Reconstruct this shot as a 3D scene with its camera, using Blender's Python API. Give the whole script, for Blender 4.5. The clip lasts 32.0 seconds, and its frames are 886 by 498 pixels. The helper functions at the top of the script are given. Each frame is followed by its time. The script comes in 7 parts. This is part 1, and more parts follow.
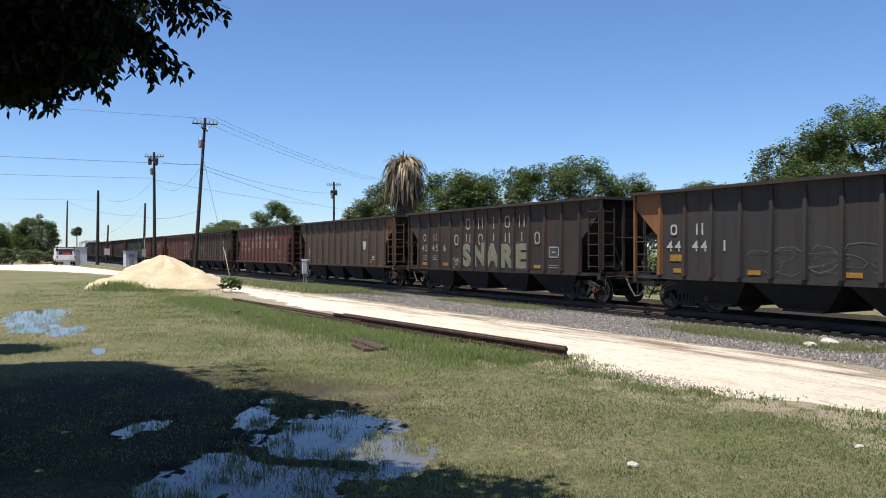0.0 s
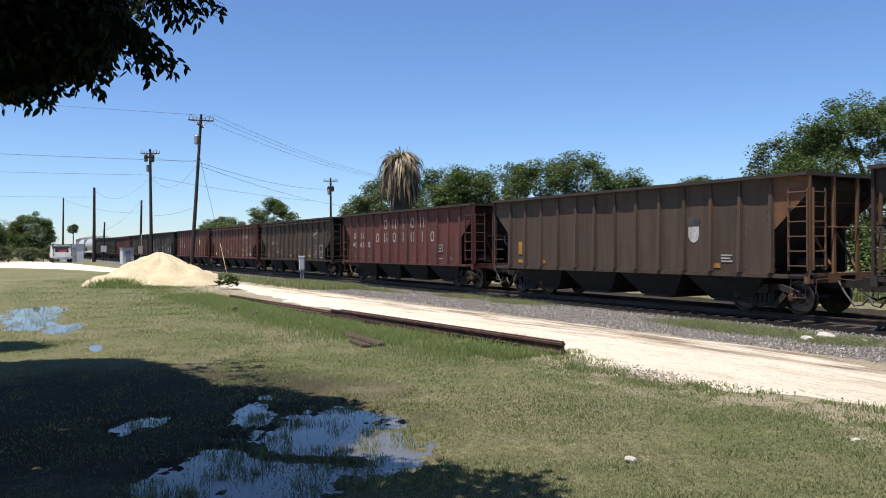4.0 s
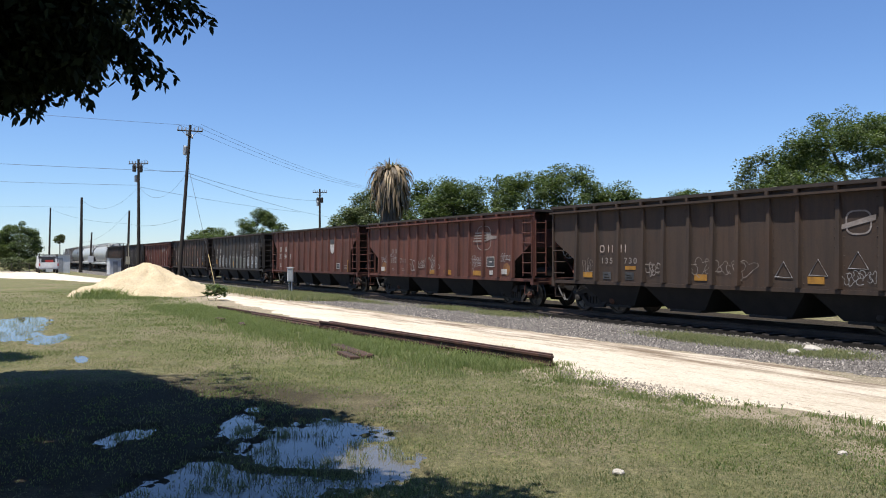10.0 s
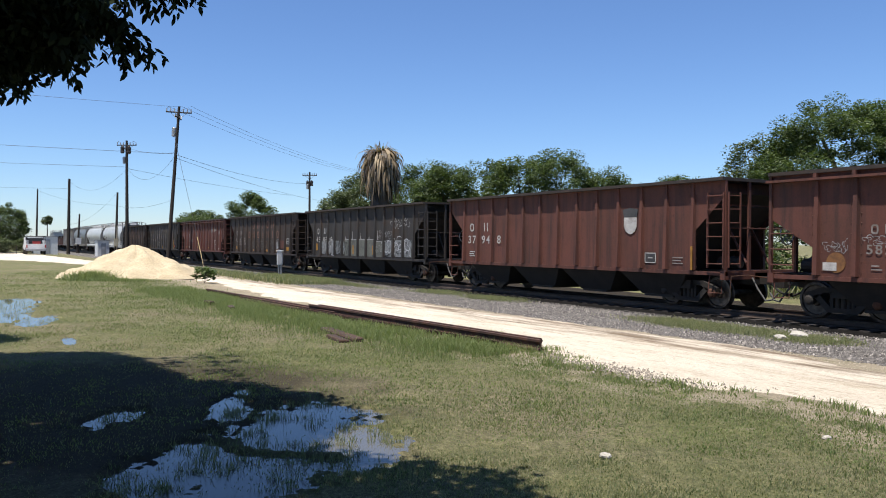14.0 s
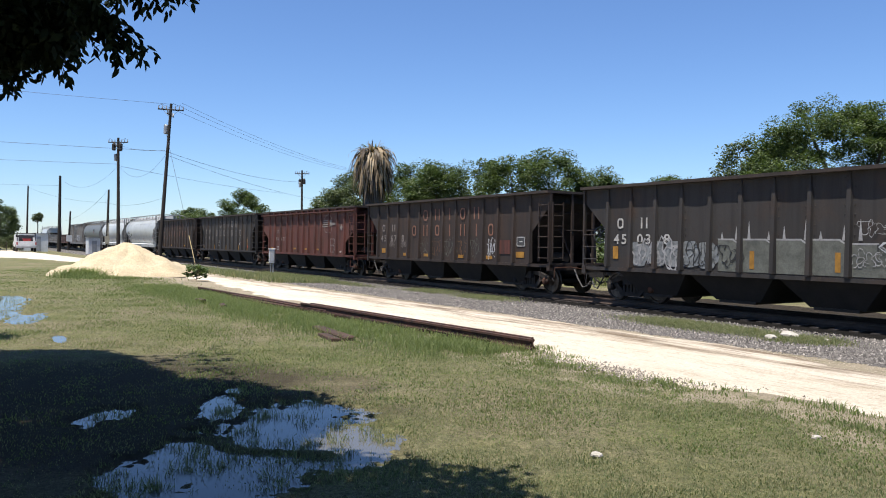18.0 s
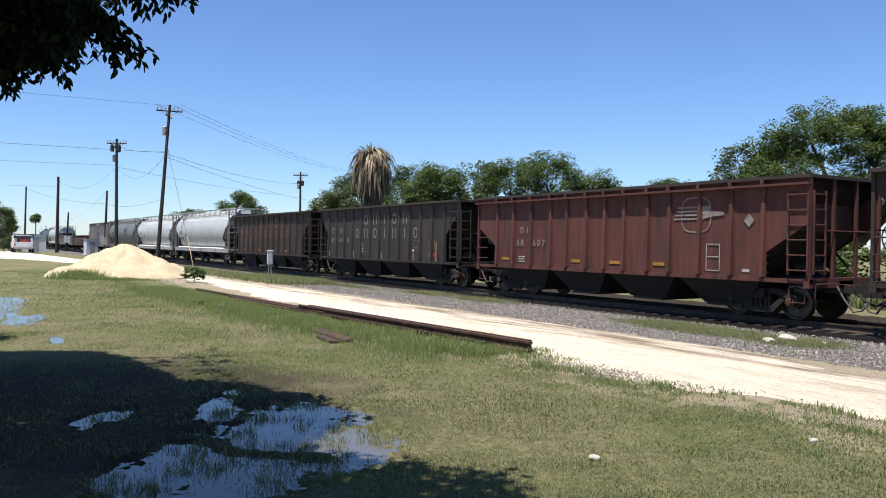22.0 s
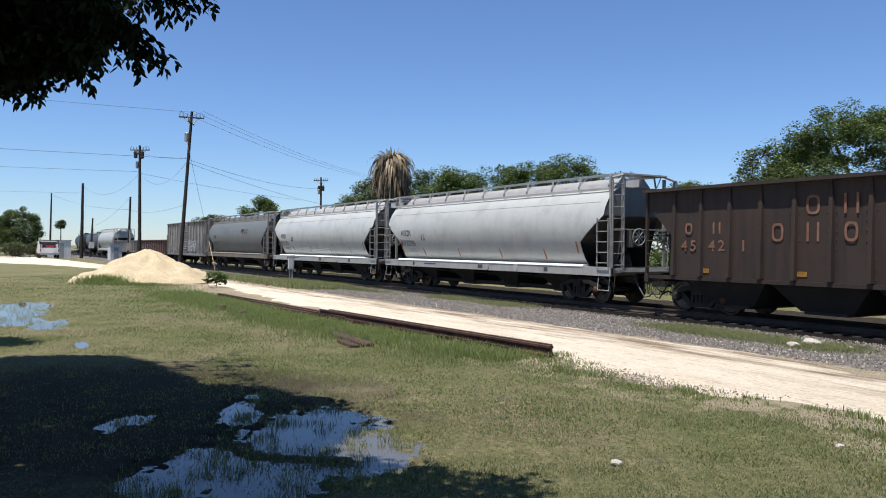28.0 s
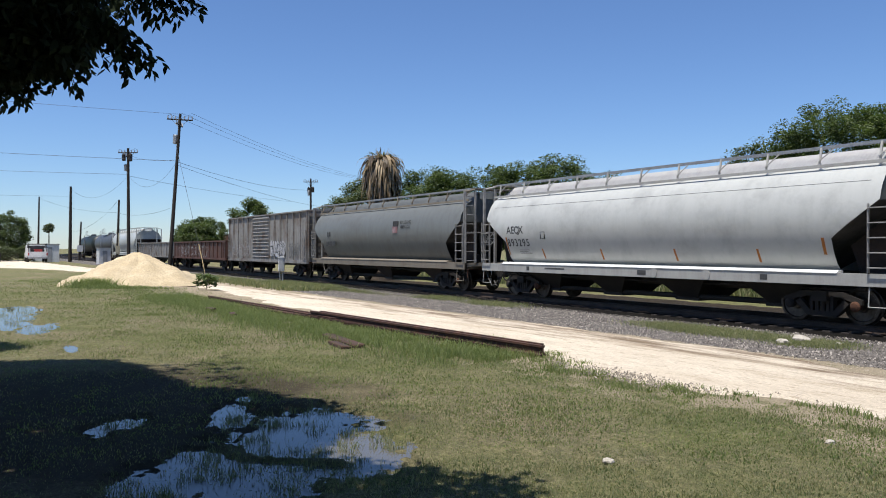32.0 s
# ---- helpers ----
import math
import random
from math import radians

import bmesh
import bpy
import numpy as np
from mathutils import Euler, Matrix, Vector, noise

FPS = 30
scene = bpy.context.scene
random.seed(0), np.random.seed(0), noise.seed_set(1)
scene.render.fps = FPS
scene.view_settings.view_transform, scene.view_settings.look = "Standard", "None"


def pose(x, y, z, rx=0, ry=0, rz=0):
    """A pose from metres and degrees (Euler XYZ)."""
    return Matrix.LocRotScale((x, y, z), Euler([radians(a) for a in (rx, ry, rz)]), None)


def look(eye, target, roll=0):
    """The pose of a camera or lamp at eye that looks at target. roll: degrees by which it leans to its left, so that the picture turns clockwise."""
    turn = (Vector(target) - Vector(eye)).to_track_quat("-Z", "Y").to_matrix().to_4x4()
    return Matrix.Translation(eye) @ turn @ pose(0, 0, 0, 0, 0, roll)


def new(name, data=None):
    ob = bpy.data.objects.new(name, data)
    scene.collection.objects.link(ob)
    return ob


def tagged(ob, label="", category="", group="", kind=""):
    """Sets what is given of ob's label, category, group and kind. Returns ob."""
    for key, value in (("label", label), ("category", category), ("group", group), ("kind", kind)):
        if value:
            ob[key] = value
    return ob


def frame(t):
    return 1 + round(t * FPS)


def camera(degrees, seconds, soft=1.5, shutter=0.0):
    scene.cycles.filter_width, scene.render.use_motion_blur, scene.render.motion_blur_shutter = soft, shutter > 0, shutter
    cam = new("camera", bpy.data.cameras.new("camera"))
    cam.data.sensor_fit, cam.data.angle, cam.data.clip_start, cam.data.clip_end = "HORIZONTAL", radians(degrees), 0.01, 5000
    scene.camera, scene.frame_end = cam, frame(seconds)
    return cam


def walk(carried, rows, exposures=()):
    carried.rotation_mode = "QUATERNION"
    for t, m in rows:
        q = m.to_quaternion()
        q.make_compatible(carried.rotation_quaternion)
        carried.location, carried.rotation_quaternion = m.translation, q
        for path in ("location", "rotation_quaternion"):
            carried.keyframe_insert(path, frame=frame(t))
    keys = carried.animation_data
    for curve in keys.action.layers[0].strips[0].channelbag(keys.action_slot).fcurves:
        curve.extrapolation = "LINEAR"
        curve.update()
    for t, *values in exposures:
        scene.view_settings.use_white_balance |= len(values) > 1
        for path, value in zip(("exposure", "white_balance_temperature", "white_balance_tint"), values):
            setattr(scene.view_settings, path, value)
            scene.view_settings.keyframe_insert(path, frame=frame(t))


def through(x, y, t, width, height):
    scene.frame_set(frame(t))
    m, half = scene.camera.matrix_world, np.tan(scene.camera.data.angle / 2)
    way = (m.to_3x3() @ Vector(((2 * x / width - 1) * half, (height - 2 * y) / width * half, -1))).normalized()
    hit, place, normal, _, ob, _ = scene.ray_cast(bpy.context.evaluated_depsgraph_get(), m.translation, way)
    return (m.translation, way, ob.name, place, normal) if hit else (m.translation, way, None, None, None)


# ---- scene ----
EYE_Z = 1.75          # lens above the grass
RAIL_Z = -0.12        # top of the rails
TRACK_Y = 19.6        # centre line of the track
SPAN = 32.0

cam = camera(58.5, SPAN, 1.0)
walk(cam, [(t, pose(0, 0, EYE_Z, rx, ry, rz)) for t, rx, ry, rz in (
    (0, 90.140, 0.078, 60.442),
    (0.5, 90.045, 0.102, 60.394),
    (1, 89.932, 0.048, 60.392),
    (1.5, 89.800, 0.045, 60.423),
    (2, 89.729, -0.141, 60.440),
    (2.5, 89.714, -0.089, 60.370),
    (3, 89.699, 0.129, 60.281),
    (3.5, 89.620, 0.274, 60.254),
    (5.5, 90.990, 0.267, 60.010),
    (6, 91.013, 0.191, 59.806),
    (6.5, 90.898, 0.236, 59.578),
    (7, 90.760, 0.185, 59.524),
    (7.5, 90.629, 0.175, 59.529),
    (8, 90.518, 0.150, 59.484),
    (8.5, 90.415, 0.075, 59.482),
    (9, 90.455, -0.138, 59.455),
    (9.5, 90.583, -0.126, 59.508),
    (10, 90.686, 0.066, 59.433),
    (10.5, 90.741, 0.107, 59.345),
    (11, 90.717, 0.012, 59.317),
    (11.5, 90.679, -0.074, 59.205),
    (12, 90.559, -0.026, 59.091),
    (12.5, 90.426, -0.147, 58.998),
    (13, 90.148, -0.072, 58.916),
    (13.5, 89.706, -0.133, 58.847),
    (14, 89.542, -0.309, 58.701),
    (14.5, 89.538, -0.373, 58.406),
    (16.5, 89.561, -0.413, 58.308),
    (17, 89.538, -0.205, 58.226),
    (17.5, 89.474, -0.332, 58.200),
    (18, 89.469, -0.562, 58.150),
    (18.5, 89.587, -0.824, 58.106),
    (19, 89.725, -0.832, 57.944),
    (19.5, 89.825, -0.825, 57.866),
    (20, 89.804, -0.536, 57.817),
    (20.5, 89.591, -0.590, 57.751),
    (21, 89.488, -0.822, 57.770),
    (21.5, 89.540, -0.971, 57.931),
    (22, 89.630, -0.733, 58.027),
    (22.5, 89.788, -0.634, 58.318),
    (23, 90.030, -0.532, 58.461),
    (23.5, 90.132, -0.803, 58.394),
    (24, 90.230, -0.710, 58.419),
    (24.5, 90.230, -0.395, 58.369),
    (25, 90.163, -0.218, 58.365),
    (25.5, 90.077, -0.276, 58.387),
    (27.5, 90.049, -0.521, 59.479),
    (28, 89.926, -0.523, 59.483),
    (28.5, 89.855, -0.431, 59.275),
    (29, 89.739, -0.452, 59.114),
    (29.5, 89.679, -0.308, 59.004),
    (30, 89.626, -0.173, 58.910),
    (30.5, 89.618, -0.113, 58.858),
    (31, 89.711, -0.266, 58.828),
    (31.5, 89.848, -0.267, 58.874),
    (32, 89.958, -0.026, 58.796),
)], exposures=((0.0, 0.66), (13.0, 0.65), (20.0, 0.76), (25.5, 0.74), (27.5, 0.56), (32.0, 0.48)))

# ---- sky, sun, exposure ----
SUN_EL, SUN_AZ = radians(72.0), Vector((0.40, -0.92, 0)).normalized()
world = bpy.data.worlds.new("world")
scene.world = world
world.use_nodes = True
wn = world.node_tree
sky = wn.nodes.new("ShaderNodeTexSky")
sky.sky_type = "NISHITA"
sky.sun_disc = False
sky.sun_elevation = SUN_EL
sky.sun_rotation = math.atan2(SUN_AZ.x, SUN_AZ.y)
sky.altitude = 200
sky.air_density, sky.dust_density, sky.ozone_density = 1.0, 0.1, 6.2
tint = wn.nodes.new("ShaderNodeMix")
tint.data_type, tint.blend_type = "RGBA", "MULTIPLY"
tint.inputs[0].default_value, tint.inputs[7].default_value = 1.0, (0.89, 0.99, 1.17, 1)
wn.links.new(sky.outputs[0], tint.inputs[6])
wn.links.new(tint.outputs[2], wn.nodes["Background"].inputs[0])
wn.nodes["Background"].inputs[1].default_value = 0.082
sun = new("sun", bpy.data.lights.new("sun", "SUN"))
sun.data.energy, sun.data.angle, sun.data.color = 5.0, radians(0.53), (1.0, 0.96, 0.90)
sun_from = SUN_AZ * math.cos(SUN_EL) + Vector((0, 0, math.sin(SUN_EL)))
sun.matrix_world = look(sun_from * 60, (0, 0, 0))


# ---- materials ----
def wire(nt, a, b):
    nt.links.new(a, b)


def node(nt, kind, **values):
    n = nt.nodes.new(kind)
    for key, v in values.items():
        n.inputs[key].default_value = v
    return n


def ramp(nt, fac, stops):
    n = nt.nodes.new("ShaderNodeValToRGB")
    while len(n.color_ramp.elements) < len(stops):
        n.color_ramp.elements.new(0.5)
    for e, (p, c) in zip(n.color_ramp.elements, stops):
        e.position, e.color = p, (*c, 1) if len(c) == 3 else c
    wire(nt, fac, n.inputs[0])
    return n.outputs[0]


def mixed(nt, fac, a, b, blend="MIX"):
    n = nt.nodes.new("ShaderNodeMix")
    n.data_type, n.blend_type = "RGBA", blend
    for sock, v in ((n.inputs[0], fac), (n.inputs[6], a), (n.inputs[7], b)):
        if isinstance(v, (int, float)):
            sock.default_value = v
        elif isinstance(v, tuple):
            sock.default_value = (*v, 1)
        else:
            wire(nt, v, sock)
    return n.outputs[2]


def noise_of(nt, scale, stretch=(1, 1, 1), detail=6, rough=0.6, coords="Object", offset=(0, 0, 0)):
    tc = nt.nodes.new("ShaderNodeTexCoord")
    mp = nt.nodes.new("ShaderNodeMapping")
    mp.inputs["Scale"].default_value = stretch
    mp.inputs["Location"].default_value = offset
    wire(nt, tc.outputs[coords], mp.inputs[0])
    n = node(nt, "ShaderNodeTexNoise", Scale=scale, Detail=detail, Roughness=rough)
    wire(nt, mp.outputs[0], n.inputs["Vector"])
    return n.outputs[0]


def blank(name):
    m = bpy.data.materials.new(name)
    m.use_nodes = True
    return m, m.node_tree, m.node_tree.nodes["Principled BSDF"]


def bumped(nt, bsdf, height, strength=0.4, distance=0.02):
    b = node(nt, "ShaderNodeBump", Strength=strength, Distance=distance)
    wire(nt, height, b.inputs["Height"])
    wire(nt, b.outputs[0], bsdf.inputs["Normal"])


def surface(name, a, b, scale=6.0, rough=0.8, metal=0.0, bump=0.3, dist=0.01, stretch=(1, 1, 1), fine=None):
    """Two tones by a coarse noise, grain by a fine one."""
    m, nt, s = blank(name)
    big = noise_of(nt, scale, stretch)
    small = noise_of(nt, fine or scale * 9, stretch, 4)
    col = ramp(nt, big, [(0.3, a), (0.7, b)])
    grain = ramp(nt, small, [(0.25, (0.72, 0.72, 0.72)), (0.75, (1.2, 1.2, 1.2))])
    wire(nt, mixed(nt, 1.0, col, grain, "MULTIPLY"), s.inputs["Base Color"])
    s.inputs["Roughness"].default_value, s.inputs["Metallic"].default_value = rough, metal
    bumped(nt, s, small, bump, dist)
    return m


def car_paint(name, base, rust, amount=0.5, dirt=(0.05, 0.04, 0.033), seed=0.0, rough=0.75, worn=1.0):
    """Weathered wagon paint: rust blotches, vertical run marks, road dirt and fine grain."""
    base, rust, dirt = [(c[0], c[1] * 0.96, c[2] * 0.88) for c in (base, rust, dirt)]
    m, nt, s = blank(name)
    blotch = noise_of(nt, 0.9, (1, 1, 1), 8, 0.65, offset=(seed, seed * 2, 0))
    runs = noise_of(nt, 3.0, (1.6, 1.6, 0.12), 6, 0.6, offset=(seed, 0, seed))
    grain = noise_of(nt, 26, (1, 1, 1), 5, 0.7)
    c = mixed(nt, ramp(nt, blotch, [(0.62 - amount * 0.3, (0, 0, 0)), (0.80 - amount * 0.2, (1, 1, 1))]), base, rust)
    scab = noise_of(nt, 5.5, (1, 1, 0.7), 9, 0.75, offset=(seed * 3, 1, seed))
    c = mixed(nt, ramp(nt, scab, [(0.57, (0, 0, 0)), (0.66, (0.65 * worn,) * 3)]), c, tuple(0.55 * k for k in rust))
    c = mixed(nt, ramp(nt, runs, [(0.46, (0, 0, 0)), (0.68, (min(0.8, 0.75 * worn),) * 3)]), c, dirt)
    c = mixed(nt, 1.0, c, ramp(nt, grain, [(0.25, (1 - 0.22 * min(1.0, worn),) * 3), (0.8, (1 + 0.18 * min(1.0, worn),) * 3)]), "MULTIPLY")
    info = nt.nodes.new("ShaderNodeObjectInfo")
    c = mixed(nt, 1.0, c, ramp(nt, info.outputs["Random"], [(0.0, (0.86, 0.86, 0.86)), (1.0, (1.1, 1.1, 1.1))]), "MULTIPLY")
    wire(nt, c, s.inputs["Base Color"])
    s.inputs["Roughness"].default_value = rough
    bumped(nt, s, blotch, 0.25, 0.03)
    return m


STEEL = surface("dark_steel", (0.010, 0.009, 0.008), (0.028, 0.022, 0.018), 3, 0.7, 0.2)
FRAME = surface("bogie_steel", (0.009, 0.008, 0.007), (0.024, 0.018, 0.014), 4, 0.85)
TREAD = surface("wheel_steel", (0.020, 0.017, 0.015), (0.11, 0.095, 0.085), 5, 0.42, 0.7)
RUST = surface("rust", (0.045, 0.018, 0.010), (0.10, 0.040, 0.018), 5, 0.9)
RAIL_TOP = surface("rail_steel", (0.025, 0.017, 0.013), (0.075, 0.050, 0.038), 2, 0.6, 0.3)
TIE = surface("tie_wood", (0.012, 0.010, 0.009), (0.040, 0.031, 0.025), 3, 0.95, stretch=(1, 0.15, 1))
LETTER = surface("worn_white_lettering", (0.26, 0.24, 0.22), (0.50, 0.485, 0.45), 5, 0.8)
CHIPPED = surface("chipped_white_lettering", (0.15, 0.085, 0.07), (0.52, 0.50, 0.46), 6, 0.8)
FADED = surface("faded_lettering", (0.118, 0.096, 0.081), (0.266, 0.229, 0.207), 4, 0.8)
BLACKTEXT = surface("black_lettering", (0.02, 0.02, 0.02), (0.06, 0.06, 0.06), 3, 0.7)
YELLOW = surface("yellow_marking", (0.20, 0.092, 0.012), (0.37, 0.18, 0.020), 5, 0.75)
ORANGE = surface("orange_strip", (0.296, 0.089, 0.011), (0.407, 0.148, 0.022), 4, 0.8)
WOODPOLE = surface("pole_wood", (0.013, 0.010, 0.008), (0.030, 0.022, 0.016), 1.2, 0.95, stretch=(3, 3, 0.3))
GALV = surface("galvanised", (0.222, 0.229, 0.237), (0.355, 0.363, 0.370), 3, 0.5, 0.5)
WIREMAT = surface("wire_black", (0.02, 0.02, 0.022), (0.05, 0.05, 0.055), 3, 0.6)
BARK = surface("bark", (0.05, 0.038, 0.028), (0.13, 0.10, 0.075), 3, 0.95, bump=0.8, dist=0.03, stretch=(3, 3, 0.5))


def leaf_mat(name, dark, light, through=0.35, rough=0.55, gloss=0.5):
    m, nt, s = blank(name)
    geo = nt.nodes.new("ShaderNodeNewGeometry")
    c = ramp(nt, geo.outputs["Random Per Island"], [(0.0, dark), (1.0, light)])
    wire(nt, c, s.inputs["Base Color"])
    s.inputs["Roughness"].default_value, s.inputs["Specular IOR Level"].default_value = rough, gloss
    t = nt.nodes.new("ShaderNodeBsdfTranslucent")
    wire(nt, mixed(nt, 1.0, c, (1.25, 1.35, 0.7), "MULTIPLY"), t.inputs[0])
    mx = node(nt, "ShaderNodeMixShader", Fac=through)
    wire(nt, s.outputs[0], mx.inputs[1])
    wire(nt, t.outputs[0], mx.inputs[2])
    wire(nt, mx.outputs[0], nt.nodes["Material Output"].inputs[0])
    return m


LEAF = leaf_mat("leaf_green", (0.042, 0.068, 0.022), (0.110, 0.142, 0.046), 0.34)
LEAF_B = leaf_mat("leaf_grey_green", (0.055, 0.075, 0.034), (0.115, 0.135, 0.062), 0.35)
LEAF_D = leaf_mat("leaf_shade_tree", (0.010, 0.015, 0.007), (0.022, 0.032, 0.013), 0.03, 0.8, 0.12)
DRYLEAF = leaf_mat("dry_frond", (0.060, 0.042, 0.026), (0.36, 0.265, 0.155), 0.25)
GRASS = leaf_mat("grass_blade", (0.104, 0.142, 0.060), (0.315, 0.292, 0.178), 0.45, 0.7, 0.15)
GRASS_L = leaf_mat("tall_green_grass", (0.120, 0.165, 0.062), (0.245, 0.265, 0.120), 0.45, 0.7, 0.2)


# soft edge of the mud patch that has tree shade painted in
def shade_mud_mask(nt, value):
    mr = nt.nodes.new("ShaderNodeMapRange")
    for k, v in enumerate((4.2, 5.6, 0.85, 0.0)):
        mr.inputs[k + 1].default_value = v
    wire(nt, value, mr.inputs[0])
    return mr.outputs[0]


def ground_mat():
    m, nt, s = blank("grass_and_soil")
    patch = noise_of(nt, 0.35, detail=8, coords="Object")
    tuft = noise_of(nt, 2.6, detail=6, rough=0.7)
    fine = noise_of(nt, 30, detail=4, rough=0.7)
    dots = noise_of(nt, 95, detail=3, rough=0.8)
    green = ramp(nt, tuft, [(0.3, (0.075, 0.095, 0.034)), (0.7, (0.170, 0.170, 0.070))])
    green = mixed(nt, ramp(nt, dots, [(0.50, (0, 0, 0)), (0.66, (0.8, 0.8, 0.8))]), green, (0.175, 0.150, 0.082))
    soil = ramp(nt, fine, [(0.3, (0.190, 0.142, 0.102)), (0.7, (0.300, 0.238, 0.180))])
    c = mixed(nt, ramp(nt, patch, [(0.43, (0.10, 0.10, 0.10)), (0.70, (0.68, 0.68, 0.68))]), green, soil)
    clods = noise_of(nt, 9.0, detail=7, rough=0.8, offset=(4, 4, 0))
    c = mixed(nt, 1.0, c, ramp(nt, clods, [(0.34, (0.52, 0.55, 0.50)), (0.62, (1.28, 1.26, 1.22))]), "MULTIPLY")
    # limestone dust strewn over the margin of the road
    sep = nt.nodes.new("ShaderNodeSeparateXYZ")
    wire(nt, nt.nodes.new("ShaderNodeTexCoord").outputs["Object"], sep.inputs[0])
    margin = nt.nodes.new("ShaderNodeMapRange")
    for k, v in enumerate((4.5, 8.0, -0.22, 0.24)):
        margin.inputs[k + 1].default_value = v
    wire(nt, sep.outputs[1], margin.inputs[0])
    beyond = nt.nodes.new("ShaderNodeMapRange")
    for k, v in enumerate((14.0, 17.0, 0.0, -0.6)):
        beyond.inputs[k + 1].default_value = v
    wire(nt, sep.outputs[1], beyond.inputs[0])
    both = nt.nodes.new("ShaderNodeMath")
    wire(nt, margin.outputs[0], both.inputs[0])
    wire(nt, beyond.outputs[0], both.inputs[1])
    distant = nt.nodes.new("ShaderNodeMapRange")
    for k, v in enumerate((-66.0, -48.0, -0.5, 0.0)):
        distant.inputs[k + 1].default_value = v
    wire(nt, sep.outputs[0], distant.inputs[0])
    strewn = nt.nodes.new("ShaderNodeMath")
    wire(nt, both.outputs[0], strewn.inputs[0])
    wire(nt, distant.outputs[0], strewn.inputs[1])
    add = nt.nodes.new("ShaderNodeMath")
    wire(nt, strewn.outputs[0], add.inputs[0])
    wire(nt, noise_of(nt, 1.3, detail=8, rough=0.7, offset=(5, 2, 0)), add.inputs[1])
    c = mixed(nt, ramp(nt, add.outputs[0], [(0.58, (0, 0, 0)), (0.70, (0.85, 0.85, 0.85))]), c, (0.34, 0.28, 0.20))
    c = mixed(nt, 1.0, c, ramp(nt, fine, [(0.3, (0.55, 0.55, 0.55)), (0.7, (1.35, 1.35, 1.35))]), "MULTIPLY")
    # mud round the puddle, its dark tone carrying the tree's shade
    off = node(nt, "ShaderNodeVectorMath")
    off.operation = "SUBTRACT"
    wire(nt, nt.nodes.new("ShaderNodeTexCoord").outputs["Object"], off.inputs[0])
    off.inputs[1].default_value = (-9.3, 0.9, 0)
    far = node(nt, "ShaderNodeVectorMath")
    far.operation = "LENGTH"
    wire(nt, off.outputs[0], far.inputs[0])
    masked = nt.nodes.new("ShaderNodeMath")
    masked.operation = "MULTIPLY_ADD"
    wire(nt, noise_of(nt, 0.9, detail=7, rough=0.65, offset=(2, 7, 0)), masked.inputs[0])
    masked.inputs[1].default_value = 3.4
    wire(nt, far.outputs["Value"], masked.inputs[2])
    c = mixed(nt, shade_mud_mask(nt, masked.outputs[0]), c, (0.040, 0.031, 0.022))
    wire(nt, c, s.inputs["Base Color"])
    s.inputs["Specular IOR Level"].default_value = 0.12
    s.inputs["Roughness"].default_value = 0.95
    bumped(nt, s, dots, 0.8, 0.03)
    return m


def road_mat():
    m, nt, s = blank("crushed_limestone")
    big = noise_of(nt, 0.6, (0.4, 1.2, 1), 9, 0.7)
    fine = noise_of(nt, 22, detail=6, rough=0.75)
    c = ramp(nt, big, [(0.30, (0.43, 0.345, 0.245)), (0.44, (0.64, 0.55, 0.43)), (0.7, (0.76, 0.67, 0.54))])
    lumps = noise_of(nt, 5.0, (0.6, 1.4, 1), 7, 0.75, offset=(8, 1, 0))
    c = mixed(nt, ramp(nt, lumps, [(0.53, (0, 0, 0)), (0.68, (0.7, 0.7, 0.7))]), c, (0.30, 0.235, 0.16))
    # brown rut along the railway side
    sep = nt.nodes.new("ShaderNodeSeparateXYZ")
    wire(nt, nt.nodes.new("ShaderNodeTexCoord").outputs["Object"], sep.inputs[0])
    mr = nt.nodes.new("ShaderNodeMapRange")
    mr.interpolation_type = "SMOOTHSTEP"
    for k, v in enumerate((8.6, 12.4, -0.17, 0.10)):
        mr.inputs[k + 1].default_value = v
    wire(nt, sep.outputs[1], mr.inputs[0])
    add = nt.nodes.new("ShaderNodeMath")
    wire(nt, mr.outputs[0], add.inputs[0])
    wire(nt, noise_of(nt, 0.8, (0.34, 1.7, 1), 10, 0.75, offset=(3, 0, 0)), add.inputs[1])
    c = mixed(nt, ramp(nt, add.outputs[0], [(0.50, (0, 0, 0)), (0.68, (0.9, 0.9, 0.9))]), c, (0.155, 0.105, 0.065))
    # scattered dark crumbs of soil and old leaves
    crumbs = noise_of(nt, 7.5, (0.8, 1.3, 1), 9, 0.85, offset=(1, 9, 0))
    c = mixed(nt, ramp(nt, crumbs, [(0.60, (0, 0, 0)), (0.66, (0.75, 0.75, 0.75))]), c, (0.20, 0.145, 0.095))
    c = mixed(nt, 1.0, c, ramp(nt, fine, [(0.28, (0.62, 0.61, 0.59)), (0.7, (1.16, 1.16, 1.16))]), "MULTIPLY")
    wire(nt, c, s.inputs["Base Color"])
    s.inputs["Specular IOR Level"].default_value = 0.12
    s.inputs["Roughness"].default_value = 0.95
    bumped(nt, s, lumps, 1.0, 0.08)
    return m


